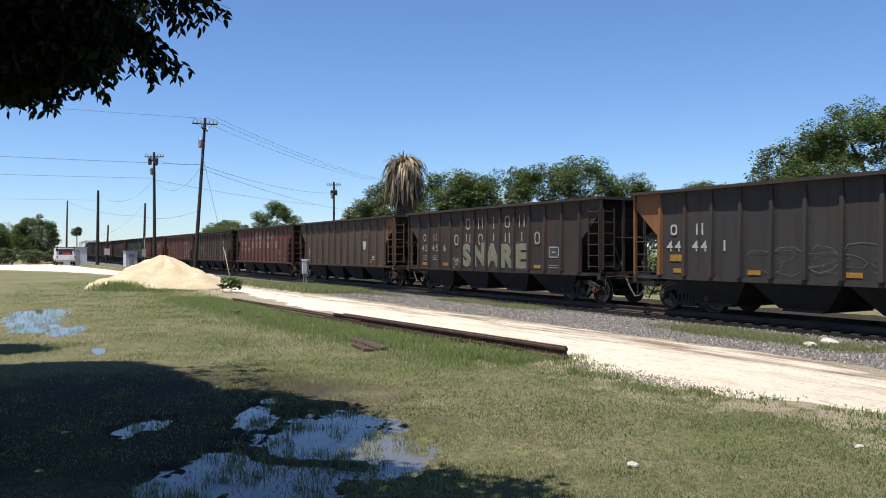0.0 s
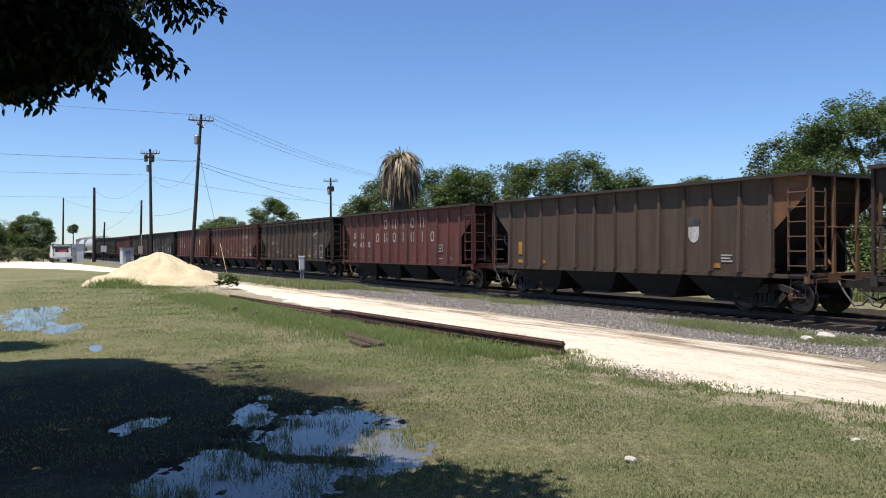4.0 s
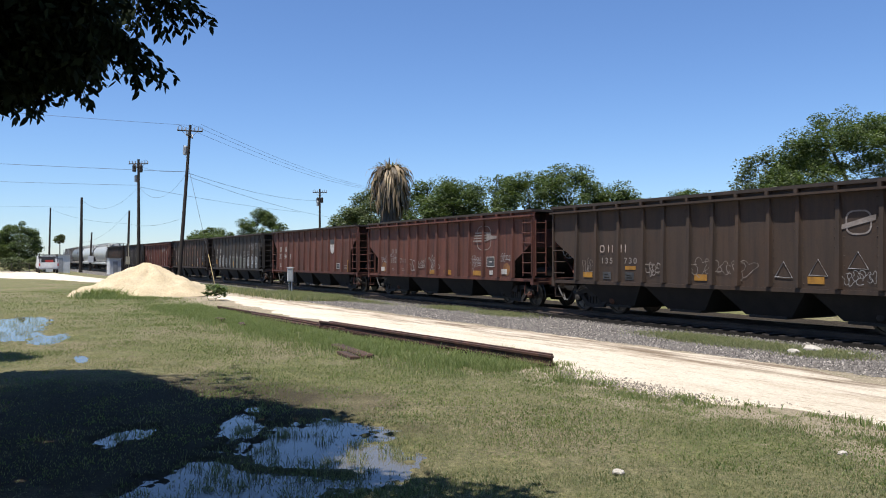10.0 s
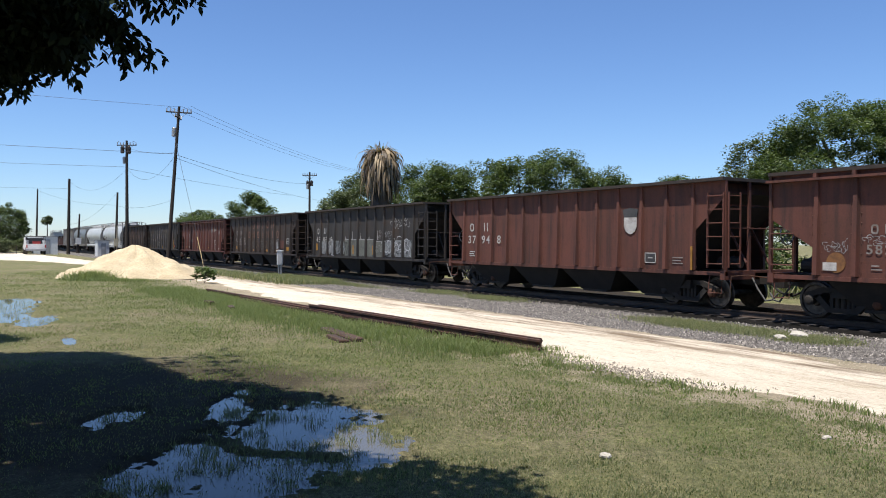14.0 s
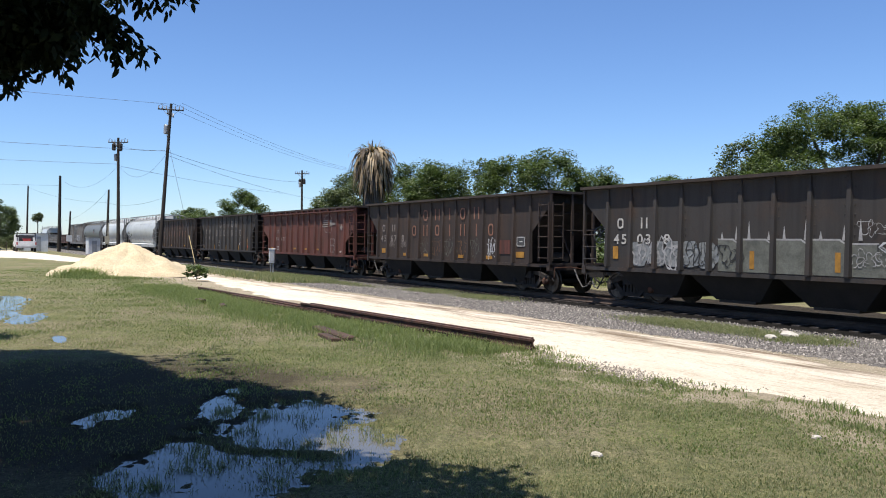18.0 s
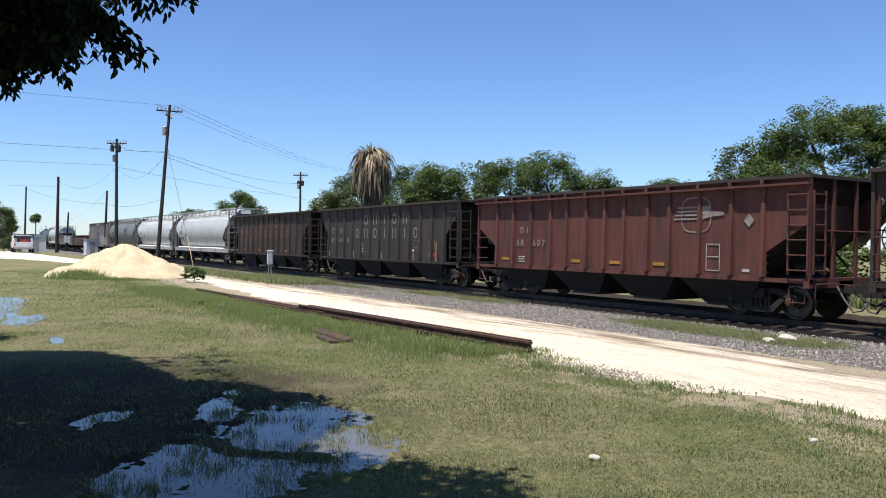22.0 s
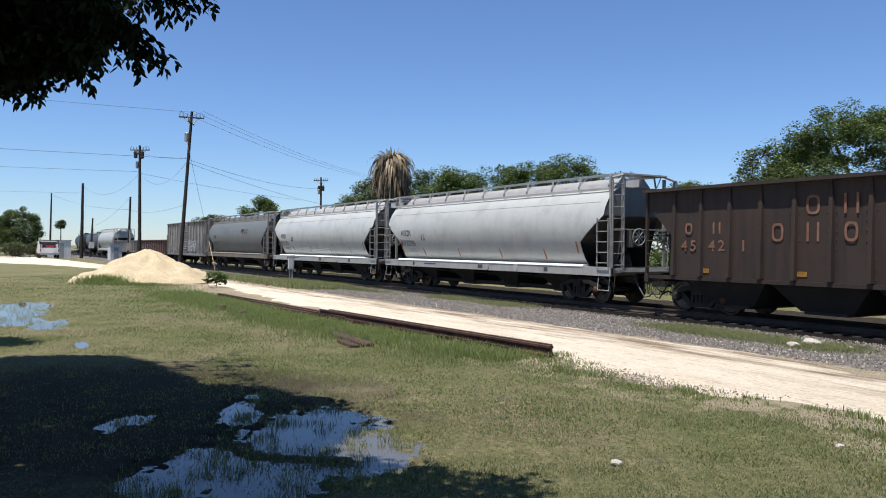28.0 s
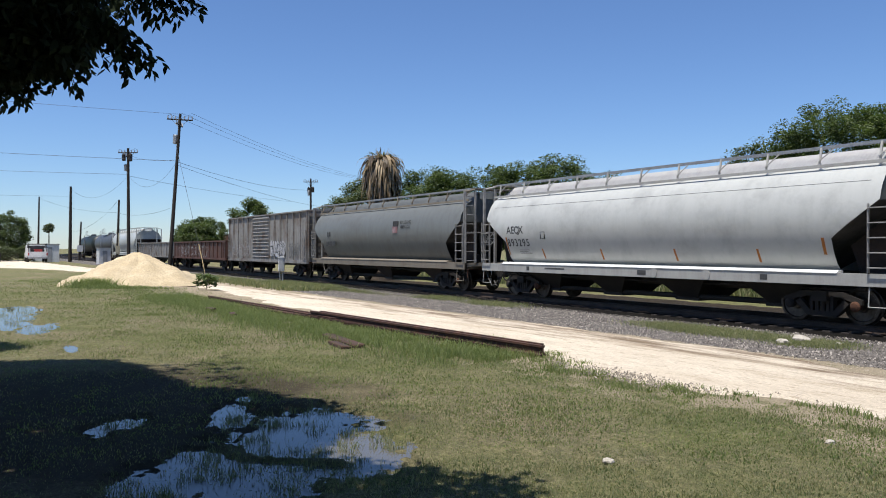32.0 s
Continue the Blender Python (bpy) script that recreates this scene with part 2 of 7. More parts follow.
def gravel_mat(name, tone):
    m, nt, s = blank(name)
    tc = nt.nodes.new("ShaderNodeTexCoord")
    v = node(nt, "ShaderNodeTexVoronoi", Scale=17.0)
    wire(nt, tc.outputs["Object"], v.inputs["Vector"])
    c = ramp(nt, v.outputs["Color"], [(0.0, tuple(0.36 * k for k in tone)), (0.75, tone), (1.0, tuple(1.8 * k for k in tone))])
    c = mixed(nt, 1.0, c, ramp(nt, v.outputs["Distance"], [(0.2, (1.1, 1.1, 1.1)), (0.62, (0.45, 0.45, 0.45))]), "MULTIPLY")
    wire(nt, c, s.inputs["Base Color"])
    s.inputs["Specular IOR Level"].default_value = 0.12
    s.inputs["Roughness"].default_value = 0.9
    inv = nt.nodes.new("ShaderNodeInvert")
    wire(nt, v.outputs["Distance"], inv.inputs[1])
    bumped(nt, s, inv.outputs[0], 0.8, 0.04)
    return m


def stone_mat(name, stops):
    m, nt, s = blank(name)
    geo = nt.nodes.new("ShaderNodeNewGeometry")
    c = ramp(nt, geo.outputs["Random Per Island"], stops)
    c = mixed(nt, 1.0, c, ramp(nt, noise_of(nt, 40), [(0.3, (0.8, 0.8, 0.8)), (0.7, (1.15, 1.15, 1.15))]), "MULTIPLY")
    wire(nt, c, s.inputs["Base Color"])
    s.inputs["Specular IOR Level"].default_value = 0.12
    s.inputs["Roughness"].default_value = 0.9
    return m


GROUND, ROAD = ground_mat(), road_mat()
GRAVEL = gravel_mat("grey_ballast", (0.24, 0.217, 0.197))
GRIME_SHADE = gravel_mat("oily_shaded_ballast", (0.013, 0.011, 0.009))
STONES = stone_mat("ballast_stone", [(0.0, (0.060, 0.054, 0.049)), (0.82, (0.205, 0.184, 0.164)), (1.0, (0.42, 0.375, 0.33))])
MARGIN = stone_mat("road_margin_stone", [(0.0, (0.12, 0.10, 0.08)), (0.6, (0.27, 0.235, 0.19)), (1.0, (0.46, 0.40, 0.33))])
CHALK = stone_mat("limestone_chips", [(0.0, (0.26, 0.21, 0.15)), (1.0, (0.48, 0.42, 0.33))])
PILE = surface("crushed_limestone_heap", (0.42, 0.33, 0.20), (0.52, 0.425, 0.28), 1.6, 0.95, bump=0.8, dist=0.05, fine=14)
BOULDER = surface("white_stone", (0.30, 0.27, 0.225), (0.47, 0.43, 0.37), 5, 0.9, bump=0.6)
WHITE = surface("white_paint", (0.50, 0.51, 0.51), (0.64, 0.64, 0.63), 2, 0.5)
LADDERGREY = surface("weathered_ladder_grey", (0.15, 0.146, 0.138), (0.27, 0.262, 0.248), 5, 0.6)
GREYPAINT = surface("grey_paint", (0.222, 0.229, 0.237), (0.311, 0.318, 0.326), 2, 0.6)


def water_mat():
    m, nt, s = blank("puddle_water")
    s.inputs["Base Color"].default_value = (0.095, 0.090, 0.080, 1)
    s.inputs["Roughness"].default_value, s.inputs["IOR"].default_value = 0.015, 1.36
    return m


WATER = water_mat()


# ---- building helpers ----
def box(bm, x0, x1, y0, y1, z0, z1):
    v = [bm.verts.new(p) for p in ((x0, y0, z0), (x1, y0, z0), (x1, y1, z0), (x0, y1, z0),
                                   (x0, y0, z1), (x1, y0, z1), (x1, y1, z1), (x0, y1, z1))]
    for f in ((0, 3, 2, 1), (4, 5, 6, 7), (0, 1, 5, 4), (1, 2, 6, 5), (2, 3, 7, 6), (3, 0, 4, 7)):
        bm.faces.new([v[i] for i in f])


def prism(bm, outline, axis, a, b):
    """An outline of (u, v) pushed from a to b along the axis: 0 gives (y, z), 1 gives (x, z), 2 gives (x, y)."""
    def put(u, v, w):
        return bm.verts.new(((w, u, v), (u, w, v), (u, v, w))[axis])
    lo, hi = [put(u, v, a) for u, v in outline], [put(u, v, b) for u, v in outline]
    n = len(outline)
    faces = [bm.faces.new(lo), bm.faces.new(hi[::-1])]
    faces += [bm.faces.new((lo[i], hi[i], hi[(i + 1) % n], lo[(i + 1) % n])) for i in range(n)]
    bmesh.ops.recalc_face_normals(bm, faces=faces)


def rod(bm, p, q, r, n=6, r2=None):
    p, q = Vector(p), Vector(q)
    turn = (q - p).to_track_quat("Z", "Y").to_matrix()
    ring = [Vector((math.cos(2 * math.pi * i / n), math.sin(2 * math.pi * i / n), 0)) for i in range(n)]
    a = [bm.verts.new(p + turn @ (c * r)) for c in ring]
    b = [bm.verts.new(q + turn @ (c * (r if r2 is None else r2))) for c in ring]
    bm.faces.new(a[::-1])
    bm.faces.new(b)
    for i in range(n):
        bm.faces.new((a[i], a[(i + 1) % n], b[(i + 1) % n], b[i]))


def tube(bm, pts, r, n=5):
    """One connected tube through the points."""
    pts = [Vector(p) for p in pts]
    rings = []
    for i, p in enumerate(pts):
        d = (pts[min(i + 1, len(pts) - 1)] - pts[max(i - 1, 0)]).normalized()
        u = d.cross(Vector((0.31, 0.17, 0.93))).normalized()
        v = d.cross(u)
        rings.append([bm.verts.new(p + (u * math.cos(2 * math.pi * k / n) + v * math.sin(2 * math.pi * k / n)) * r) for k in range(n)])
    for a, b in zip(rings, rings[1:]):
        for k in range(n):
            bm.faces.new((a[k], a[(k + 1) % n], b[(k + 1) % n], b[k]))
    bm.faces.new(rings[0][::-1])
    bm.faces.new(rings[-1])


def lathe(bm, profile, n=24, axis=1, centre=(0, 0, 0)):
    """A profile of (radius, along) turned round an axis."""
    rings = []
    for r, w in profile:
        ring = []
        for i in range(n):
            u, v = r * math.cos(2 * math.pi * i / n), r * math.sin(2 * math.pi * i / n)
            p = ((w, u, v), (u, w, v), (u, v, w))[axis]
            ring.append(bm.verts.new((p[0] + centre[0], p[1] + centre[1], p[2] + centre[2])))
        rings.append(ring)
    faces = [bm.faces.new(rings[0]), bm.faces.new(rings[-1])]
    for a, b in zip(rings, rings[1:]):
        faces += [bm.faces.new((a[i], a[(i + 1) % n], b[(i + 1) % n], b[i])) for i in range(n)]
    bmesh.ops.recalc_face_normals(bm, faces=faces)


def part(name, bm, material, parent=None, label="", smooth=False):
    """Links a bmesh as one mesh object, under its thing or part."""
    me = bpy.data.meshes.new(name)
    bm.to_mesh(me)
    bm.free()
    me.materials.append(material)
    if smooth:
        me.polygons.foreach_set("use_smooth", [True] * len(me.polygons))
    ob = new(name, me)
    ob.parent = parent
    if label:
        ob["label"] = label
    return ob


def made(name, material, parent, shape, *args, label="", smooth=False):
    """One part of one primitive."""
    bm = bmesh.new()
    shape(bm, *args)
    return part(name, bm, material, parent, label, smooth)


def sheet(name, verts, faces, material, parent=None, smooth=False):
    me = bpy.data.meshes.new(name)
    me.from_pydata(verts if isinstance(verts, list) else verts.tolist(), [], faces if isinstance(faces, list) else faces.tolist())
    me.materials.append(material)
    if smooth:
        me.polygons.foreach_set("use_smooth", [True] * len(me.polygons))
    ob = new(name, me)
    ob.parent = parent
    return ob


def thing(name, m, label, category, group=""):
    ob = new(name)
    ob.matrix_basis = m
    return tagged(ob, label, category, group)


def level(x, y):
    """Height of the ground: flat meadow that falls a little to the railway."""
    return -0.45 * min(1.0, max(0.0, (y - 8.0) / 8.0)) if y < 60 else -0.45


def levels(y):
    return -0.45 * np.clip((y - 8.0) / 8.0, 0, 1)


# ---- ground, road, track bed ----
def axis_steps(*spans):
    out = []
    for a, b, n in spans:
        out += list(np.linspace(a, b, n, endpoint=False))
    return np.array(out + [spans[-1][1]])


def grid_sheet(name, xs, ys, height, material):
    X, Y = np.meshgrid(xs, ys)
    Z = height(X, Y)
    n, m = len(xs), len(ys)
    i = (np.arange(m - 1)[:, None] * n + np.arange(n - 1)[None]).ravel()
    return sheet(name, np.stack([X.ravel(), Y.ravel(), Z.ravel()], 1), np.stack([i, i + 1, i + n + 1, i + n], 1), material, smooth=True)


def ripple(x, y, s=1.0):
    """Gentle smooth unevenness."""
    return s * (np.sin(x * 1.7 + np.sin(y * 1.3)) * np.sin(y * 1.9 + np.cos(x * 0.9)) * 0.6 + np.sin(x * 4.3 + y * 2.1) * np.cos(y * 3.7 - x) * 0.4)


def hollows(X, Y):
    """Shallow hollows that hold water: blotchy ellipses."""
    f = np.full(np.shape(X), -9.0)
    for ex, ey, rx, ry, a in ((-7.05, 2.68, 1.45, 0.80, 142), (-8.35, 2.45, 0.80, 0.26, 160), (-6.3, 2.88, 0.90, 0.55, 145), (-6.35, 1.55, 0.95, 0.50, 140), (-5.75, 1.9, 0.72, 0.56, 140), (-6.3, 1.15, 0.35, 0.28, 150),
                              (-8.42, 1.30, 0.50, 0.26, 150), (-9.2, 2.85, 0.28, 0.14, 160), (-24.8, 1.05, 3.4, 0.95, 172), (-22.0, 0.85, 3.0, 0.72, 176), (-19.6, 1.42, 1.6, 0.46, 165), (-15.4, 1.62, 0.75, 0.14, 175)):
        c, s = math.cos(radians(a)), math.sin(radians(a))
        u, v = (X - ex) * c + (Y - ey) * s, -(X - ex) * s + (Y - ey) * c
        f = np.maximum(f, 1 - (u / rx) ** 2 - (v / ry) ** 2)
    # low bank of mud between the two parts of the puddle
    d = np.abs((X + 6.75) * 0.55 + (Y - 2.06) * -0.835 + 0.10 * np.sin(X * 6))
    f = f - 1.3 * np.exp(-(d / 0.09) ** 2) * ((X > -8.2) & (X < -6.0))
    return f + 0.12 + 0.34 * ripple(X * 1.7 + 1, Y * 1.9) + 0.34 * ripple(X * 4.7, Y * 5.3 + 2) + 0.42 * ripple(X * 12 + 1, Y * 13)


def meadow(X, Y):
    near = np.exp(-((X + 10) ** 2 + (Y - 4) ** 2) / 900.0)
    dip = np.clip(hollows(X, Y) + 0.25, 0, 1.2)
    return levels(Y) + near * (0.010 * ripple(X, Y) + 0.006 * ripple(X * 5, Y * 5)) - 0.060 * dip + 0.012 * np.where(dip > 0, ripple(X * 9 + 3, Y * 9), 0)


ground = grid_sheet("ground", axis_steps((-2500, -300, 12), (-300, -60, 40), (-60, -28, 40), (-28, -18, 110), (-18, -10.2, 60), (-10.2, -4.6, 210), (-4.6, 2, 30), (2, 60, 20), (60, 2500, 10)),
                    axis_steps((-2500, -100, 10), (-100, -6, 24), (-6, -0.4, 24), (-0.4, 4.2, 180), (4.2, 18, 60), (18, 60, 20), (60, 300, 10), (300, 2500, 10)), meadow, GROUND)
tagged(ground, "green and brown patchy grass meadow with bare soil", "ground", kind="structure")


def wobble(x, seed):
    return 0.22 * np.sin(x * 0.9 + seed) + 0.14 * np.sin(x * 2.7 + seed * 3) + 0.08 * np.sin(x * 7.1 + seed * 5) + 0.05 * np.sin(x * 17.0 + seed)


def strip(name, xs, near, far, lift, material, rows=8, bulge=0.0):
    """A long strip between two edges given as y(x), lying on the ground."""
    V, Fc = [], []
    for i, x in enumerate(xs):
        a, b = near(x), far(x)
        for j in range(rows + 1):
            k = j / rows
            y = a + (b - a) * k
            edge = min(k, 1 - k)
            V.append((x, y, level(x, y) + (-0.03 if j in (0, rows) else lift) + bulge * min(1.0, edge * 5)))
    for i in range(len(xs) - 1):
        for j in range(rows):
            q = i * (rows + 1) + j
            Fc.append((q, q + 1, q + rows + 2, q + rows + 1))
    return sheet(name, V, Fc, material, smooth=True)


def road_near(x):
    base = np.interp(x, [-130, -95, -75, -60, -43, -36, -25, -20, -17, -10, -8.9, -7.7, -6.6, -5.8, -4.8, 10, 40], [-9.0, -4.0, 5.0, 8.2, 8.6, 9.6, 8.3, 8.2, 8.25, 8.0, 7.5, 7.15, 7.35, 7.9, 8.1, 8.0, 8.0])
    return float(base + wobble(x, 1.3) * 0.8)


def road_far(x):
    base = np.interp(x, [-130, -110, -60, -45, -22, -10, -7.4, 10, 40], [7.5, 9.0, 12.2, 12.3, 13.4, 13.5, 12.6, 12.5, 12.5])
    return float(base + wobble(x, 4.1) * 0.7)


road = strip("road", axis_steps((-130, -40, 90), (-40, 2, 260), (2, 40, 30)), road_near, road_far, 0.012, ROAD, 14, 0.02)
tagged(road, "pale crushed limestone track with wheel ruts", "dirt road", kind="structure")


def place_on_track(d):
    """Pose of the track at d metres along it: straight, then a wide bend far away."""
    if d > -190:
        return d, TRACK_Y, 0.0
    a = (-190 - d) / 500.0
    return -190 - 500 * math.sin(a), TRACK_Y + 500 * (1 - math.cos(a)), -a


def swept(name, outline, d_list, material, rough=0.0, parent=None):
    """A cross-section of (across, up) laid along the track."""
    V, Fc, n = [], [], len(outline)
    rnd = random.Random(4)
    for d in d_list:
        x, y, a = place_on_track(d)
        for u, w in outline:
            r = rough * (rnd.random() - 0.5)
            V.append((x + u * math.sin(-a) * -1, y + u * math.cos(a) + r * 4, w + r))
    for i in range(len(d_list) - 1):
        for j in range(n - 1):
            q = i * n + j
            Fc.append((q, q + n, q + n + 1, q + 1))
    return sheet(name, V, Fc, material, parent)


bed_d = list(axis_steps((-420, -60, 60), (-60, -2, 230), (-2, 60, 30)))
bed = swept("track_bed", [(-6.5, -0.36), (-6.2, -0.315), (-5.6, -0.318), (-4.6, -0.345), (-3.6, -0.36), (-2.2, -0.352)], bed_d, GRAVEL, 0.03)
tagged(bed, "grey crushed stone ballast shoulder", "ballast", kind="structure")
# oily stones, darkened further to paint in the shade under the cars
bed = swept("track_bed", [(-2.35, -0.40), (-2.2, -0.345), (-1.75, -0.325), (0, -0.325), (1.75, -0.325), (2.6, -0.38), (2.8, -0.5)], bed_d, GRIME_SHADE, 0.03)
tagged(bed, "oily ballast under the rails with the train's shade painted in", "ballast", kind="structure")
FARBED = gravel_mat("dirty_ballast", (0.058, 0.046, 0.033))
bed = swept("ballast_far", [(2.5, -0.42), (3.2, -0.40), (4.4, -0.42), (6.0, -0.43), (6.4, -0.5)], bed_d, FARBED, 0.03)
tagged(bed, "grey stone ballast beyond the rails", "ballast", kind="structure")
rail_profile = [(-0.07, -0.18), (-0.07, -0.165), (-0.015, -0.14), (-0.015, -0.05), (-0.037, -0.04), (-0.037, -0.004), (-0.02, 0.0), (0.02, 0.0), (0.037, -0.004), (0.037, -0.04), (0.015, -0.05), (0.015, -0.14), (0.07, -0.165), (0.07, -0.18)]
track = thing("railway_track", Matrix(), "rusty steel rails on dark wooden ties in grey ballast", "railway track")
tagged(track, kind="structure")
for side in (-0.7535, 0.7535):
    swept("rail", [(side + u, RAIL_Z + w) for u, w in rail_profile], list(axis_steps((-420, 60, 160))), RAIL_TOP, 0, track)
bm = bmesh.new()
box(bm, -0.11, 0.11, -1.3, 1.3, -0.17, 0)
tie = part("tie", bm, TIE, track)
for i in range(220):
    d = -2 - i * 0.52
    x, y, a = place_on_track(d)
    ob = tie if i == 0 else new("tie", tie.data)
    ob.parent = track
    ob.matrix_basis = pose(x, y, RAIL_Z - 0.175, 0, 0, math.degrees(a) + random.Random(i).uniform(-1, 1))

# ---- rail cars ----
# coal stain on the chords, painted-in shade on slope sheets and left braces
SOOT_SHADE = surface("coal_stained_shaded_steel", (0.018, 0.014, 0.012), (0.042, 0.028, 0.021), 2.5, 0.9)
BAY = surface("black_bay_steel", (0.007, 0.006, 0.0055), (0.018, 0.015, 0.013), 2, 0.9)
YN = -1.529           # just outside the bowed near side sheet, in a car's own space


def wheelset(parent, x):
    bm = bmesh.new()
    for s in (-1, 1):
        lathe(bm, [(0.05, s * 0.66), (0.49, s * 0.675), (0.49, s * 0.70), (0.457, s * 0.715), (0.455, s * 0.82), (0.39, s * 0.825), (0.37, s * 0.79), (0.17, s * 0.78), (0.14, s * 0.84), (0.05, s * 0.84)], 28, 1)
    rod(bm, (0, -1.06, 0), (0, 1.06, 0), 0.075, 10)
    for s in (-1, 1):
        rod(bm, (0.22, s * 0.80, 0.0), (0.34, s * 0.825, 0.02), 0.02, 5)
    ob = part("wheelset", bm, TREAD, parent, "steel wheels on an axle")
    ob.matrix_basis = pose(x, 0, 0.457)
    return ob


def bogie(car, x):
    """Two cast side frames, bolster, springs and bearings."""
    for s in (-1, 1):
        y0, y1 = sorted((s * 0.96, s * 1.10))
        bm = bmesh.new()
        prism(bm, [(-1.05, 0.62), (-0.55, 0.80), (0.55, 0.80), (1.05, 0.62), (1.05, 0.50), (0.72, 0.52), (0.50, 0.66), (-0.50, 0.66), (-0.72, 0.52), (-1.05, 0.50)], 1, y0, y1)
        prism(bm, [(-0.78, 0.56), (-0.62, 0.62), (-0.30, 0.30), (0.30, 0.30), (0.62, 0.62), (0.78, 0.56), (0.40, 0.18), (-0.40, 0.18)], 1, y0, y1)
        box(bm, -0.32, -0.24, y0, y1, 0.28, 0.70)
        box(bm, 0.24, 0.32, y0, y1, 0.28, 0.70)
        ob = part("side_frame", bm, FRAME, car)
        ob.location.x = x
        bm = bmesh.new()
        for k in (-0.15, 0, 0.15):
            rod(bm, (k, s * 1.03, 0.30), (k, s * 1.03, 0.56), 0.062, 8)
        part("spring", bm, STEEL, car).location.x = x
        for k in (-0.889, 0.889):
            bm = bmesh.new()
            lathe(bm, [(0.12, s * 0.98), (0.13, s * 1.12), (0.09, s * 1.16), (0.03, s * 1.17)], 12, 1, (k, 0, 0.457))
            part("bearing", bm, RUST if k > 0 else FRAME, car, "round bearing cap").location.x = x
    bm = bmesh.new()
    box(bm, -0.2, 0.2, -1.2, 1.2, 0.55, 0.80)
    part("bolster", bm, FRAME, car).location.x = x
    return [wheelset(car, x - 0.889), wheelset(car, x + 0.889)]


HOSE = surface("dusty_rubber", (0.035, 0.034, 0.032), (0.10, 0.095, 0.088), 4, 0.8)


def coupler(car, x, s):
    bm = bmesh.new()
    box(bm, *sorted((x, x + s * 0.62)), -0.09, 0.09, 0.74, 0.96)
    prism(bm, [(x + s * 0.5, -0.16), (x + s * 0.86, -0.20), (x + s * 0.90, -0.05), (x + s * 0.72, 0.0), (x + s * 0.88, 0.08), (x + s * 0.70, 0.18), (x + s * 0.5, 0.12)], 2, 0.66, 1.02)
    part("coupler", bm, STEEL, car)
    bm = bmesh.new()
    pts = [Vector((x, 0.35, 0.8)), Vector((x + s * 0.3, 0.33, 0.55)), Vector((x + s * 0.6, 0.3, 0.42)), Vector((x + s * 0.8, 0.28, 0.5))]
    for a, b in zip(pts, pts[1:]):
        rod(bm, a, b, 0.03, 6)
    part("air_hose", bm, STEEL, car)
    bm = bmesh.new()
    tube(bm, [(x + s * 0.05, -1.42, 0.62), (x + s * 0.06, -1.40, 0.98), (x + s * 0.08, -0.7, 1.0), (x + s * 0.3, -0.12, 0.92)], 0.016, 5)
    part("uncoupling_lever", bm, RUST, car)
    bm = bmesh.new()
    tube(bm, [(x + s * 0.02, -0.45, 0.92), (x + s * 0.22, -0.46, 0.60), (x + s * 0.46, -0.45, 0.30), (x + s * 0.66, -0.42, 0.34), (x + s * 0.80, -0.38, 0.52)], 0.028, 6)
    part("air_hose", bm, HOSE, car, "dusty grey rubber hose")


def ladder(car, x0, x1, y, z0, z1, rungs, material, name="ladder", stiles=True, stout=0.03):
    bm = bmesh.new()
    if stiles:
        for x in (x0, x1):
            box(bm, x - stout, x + stout, y - 0.025, y + 0.025, z0 - 0.12, z1 + 0.1)
    for i in range(rungs):
        z = z0 + (z1 - z0) * i / (rungs - 1)
        rod(bm, (x0, y - 0.04, z), (x1, y - 0.04, z), 0.017, 5)
    return part(name, bm, material, car)


def end_ladder(car, x, y0, y1, z0, z1, rungs, material):
    bm = bmesh.new()
    for y in (y0, y1):
        box(bm, x - 0.02, x + 0.02, y - 0.02, y + 0.02, z0 - 0.1, z1 + 0.1)
    for i in range(rungs):
        z = z0 + (z1 - z0) * i / (rungs - 1)
        rod(bm, (x, y0, z), (x, y1, z), 0.017, 5)
    return part("end_ladder", bm, material, car)


def stirrup(car, x, w, material, top=0.98):
    bm = bmesh.new()
    tube(bm, [(x, -1.5, top), (x, -1.55, 0.5), (x + w, -1.55, 0.5), (x + w, -1.5, top)], 0.017, 5)
    part("step", bm, material, car)


def brake_wheel(car, x, y, z):
    bm = bmesh.new()
    n = 18
    for i in range(n):
        a, b = 2 * math.pi * i / n, 2 * math.pi * (i + 1) / n
        rod(bm, (x, y + 0.28 * math.cos(a), z + 0.28 * math.sin(a)), (x, y + 0.28 * math.cos(b), z + 0.28 * math.sin(b)), 0.02, 5)
    for i in range(4):
        a = math.pi * i / 4
        rod(bm, (x, y - 0.28 * math.cos(a), z - 0.28 * math.sin(a)), (x, y + 0.28 * math.cos(a), z + 0.28 * math.sin(a)), 0.014, 5)
    part("brake_wheel", bm, GALV, car)


GLYPHS = {}


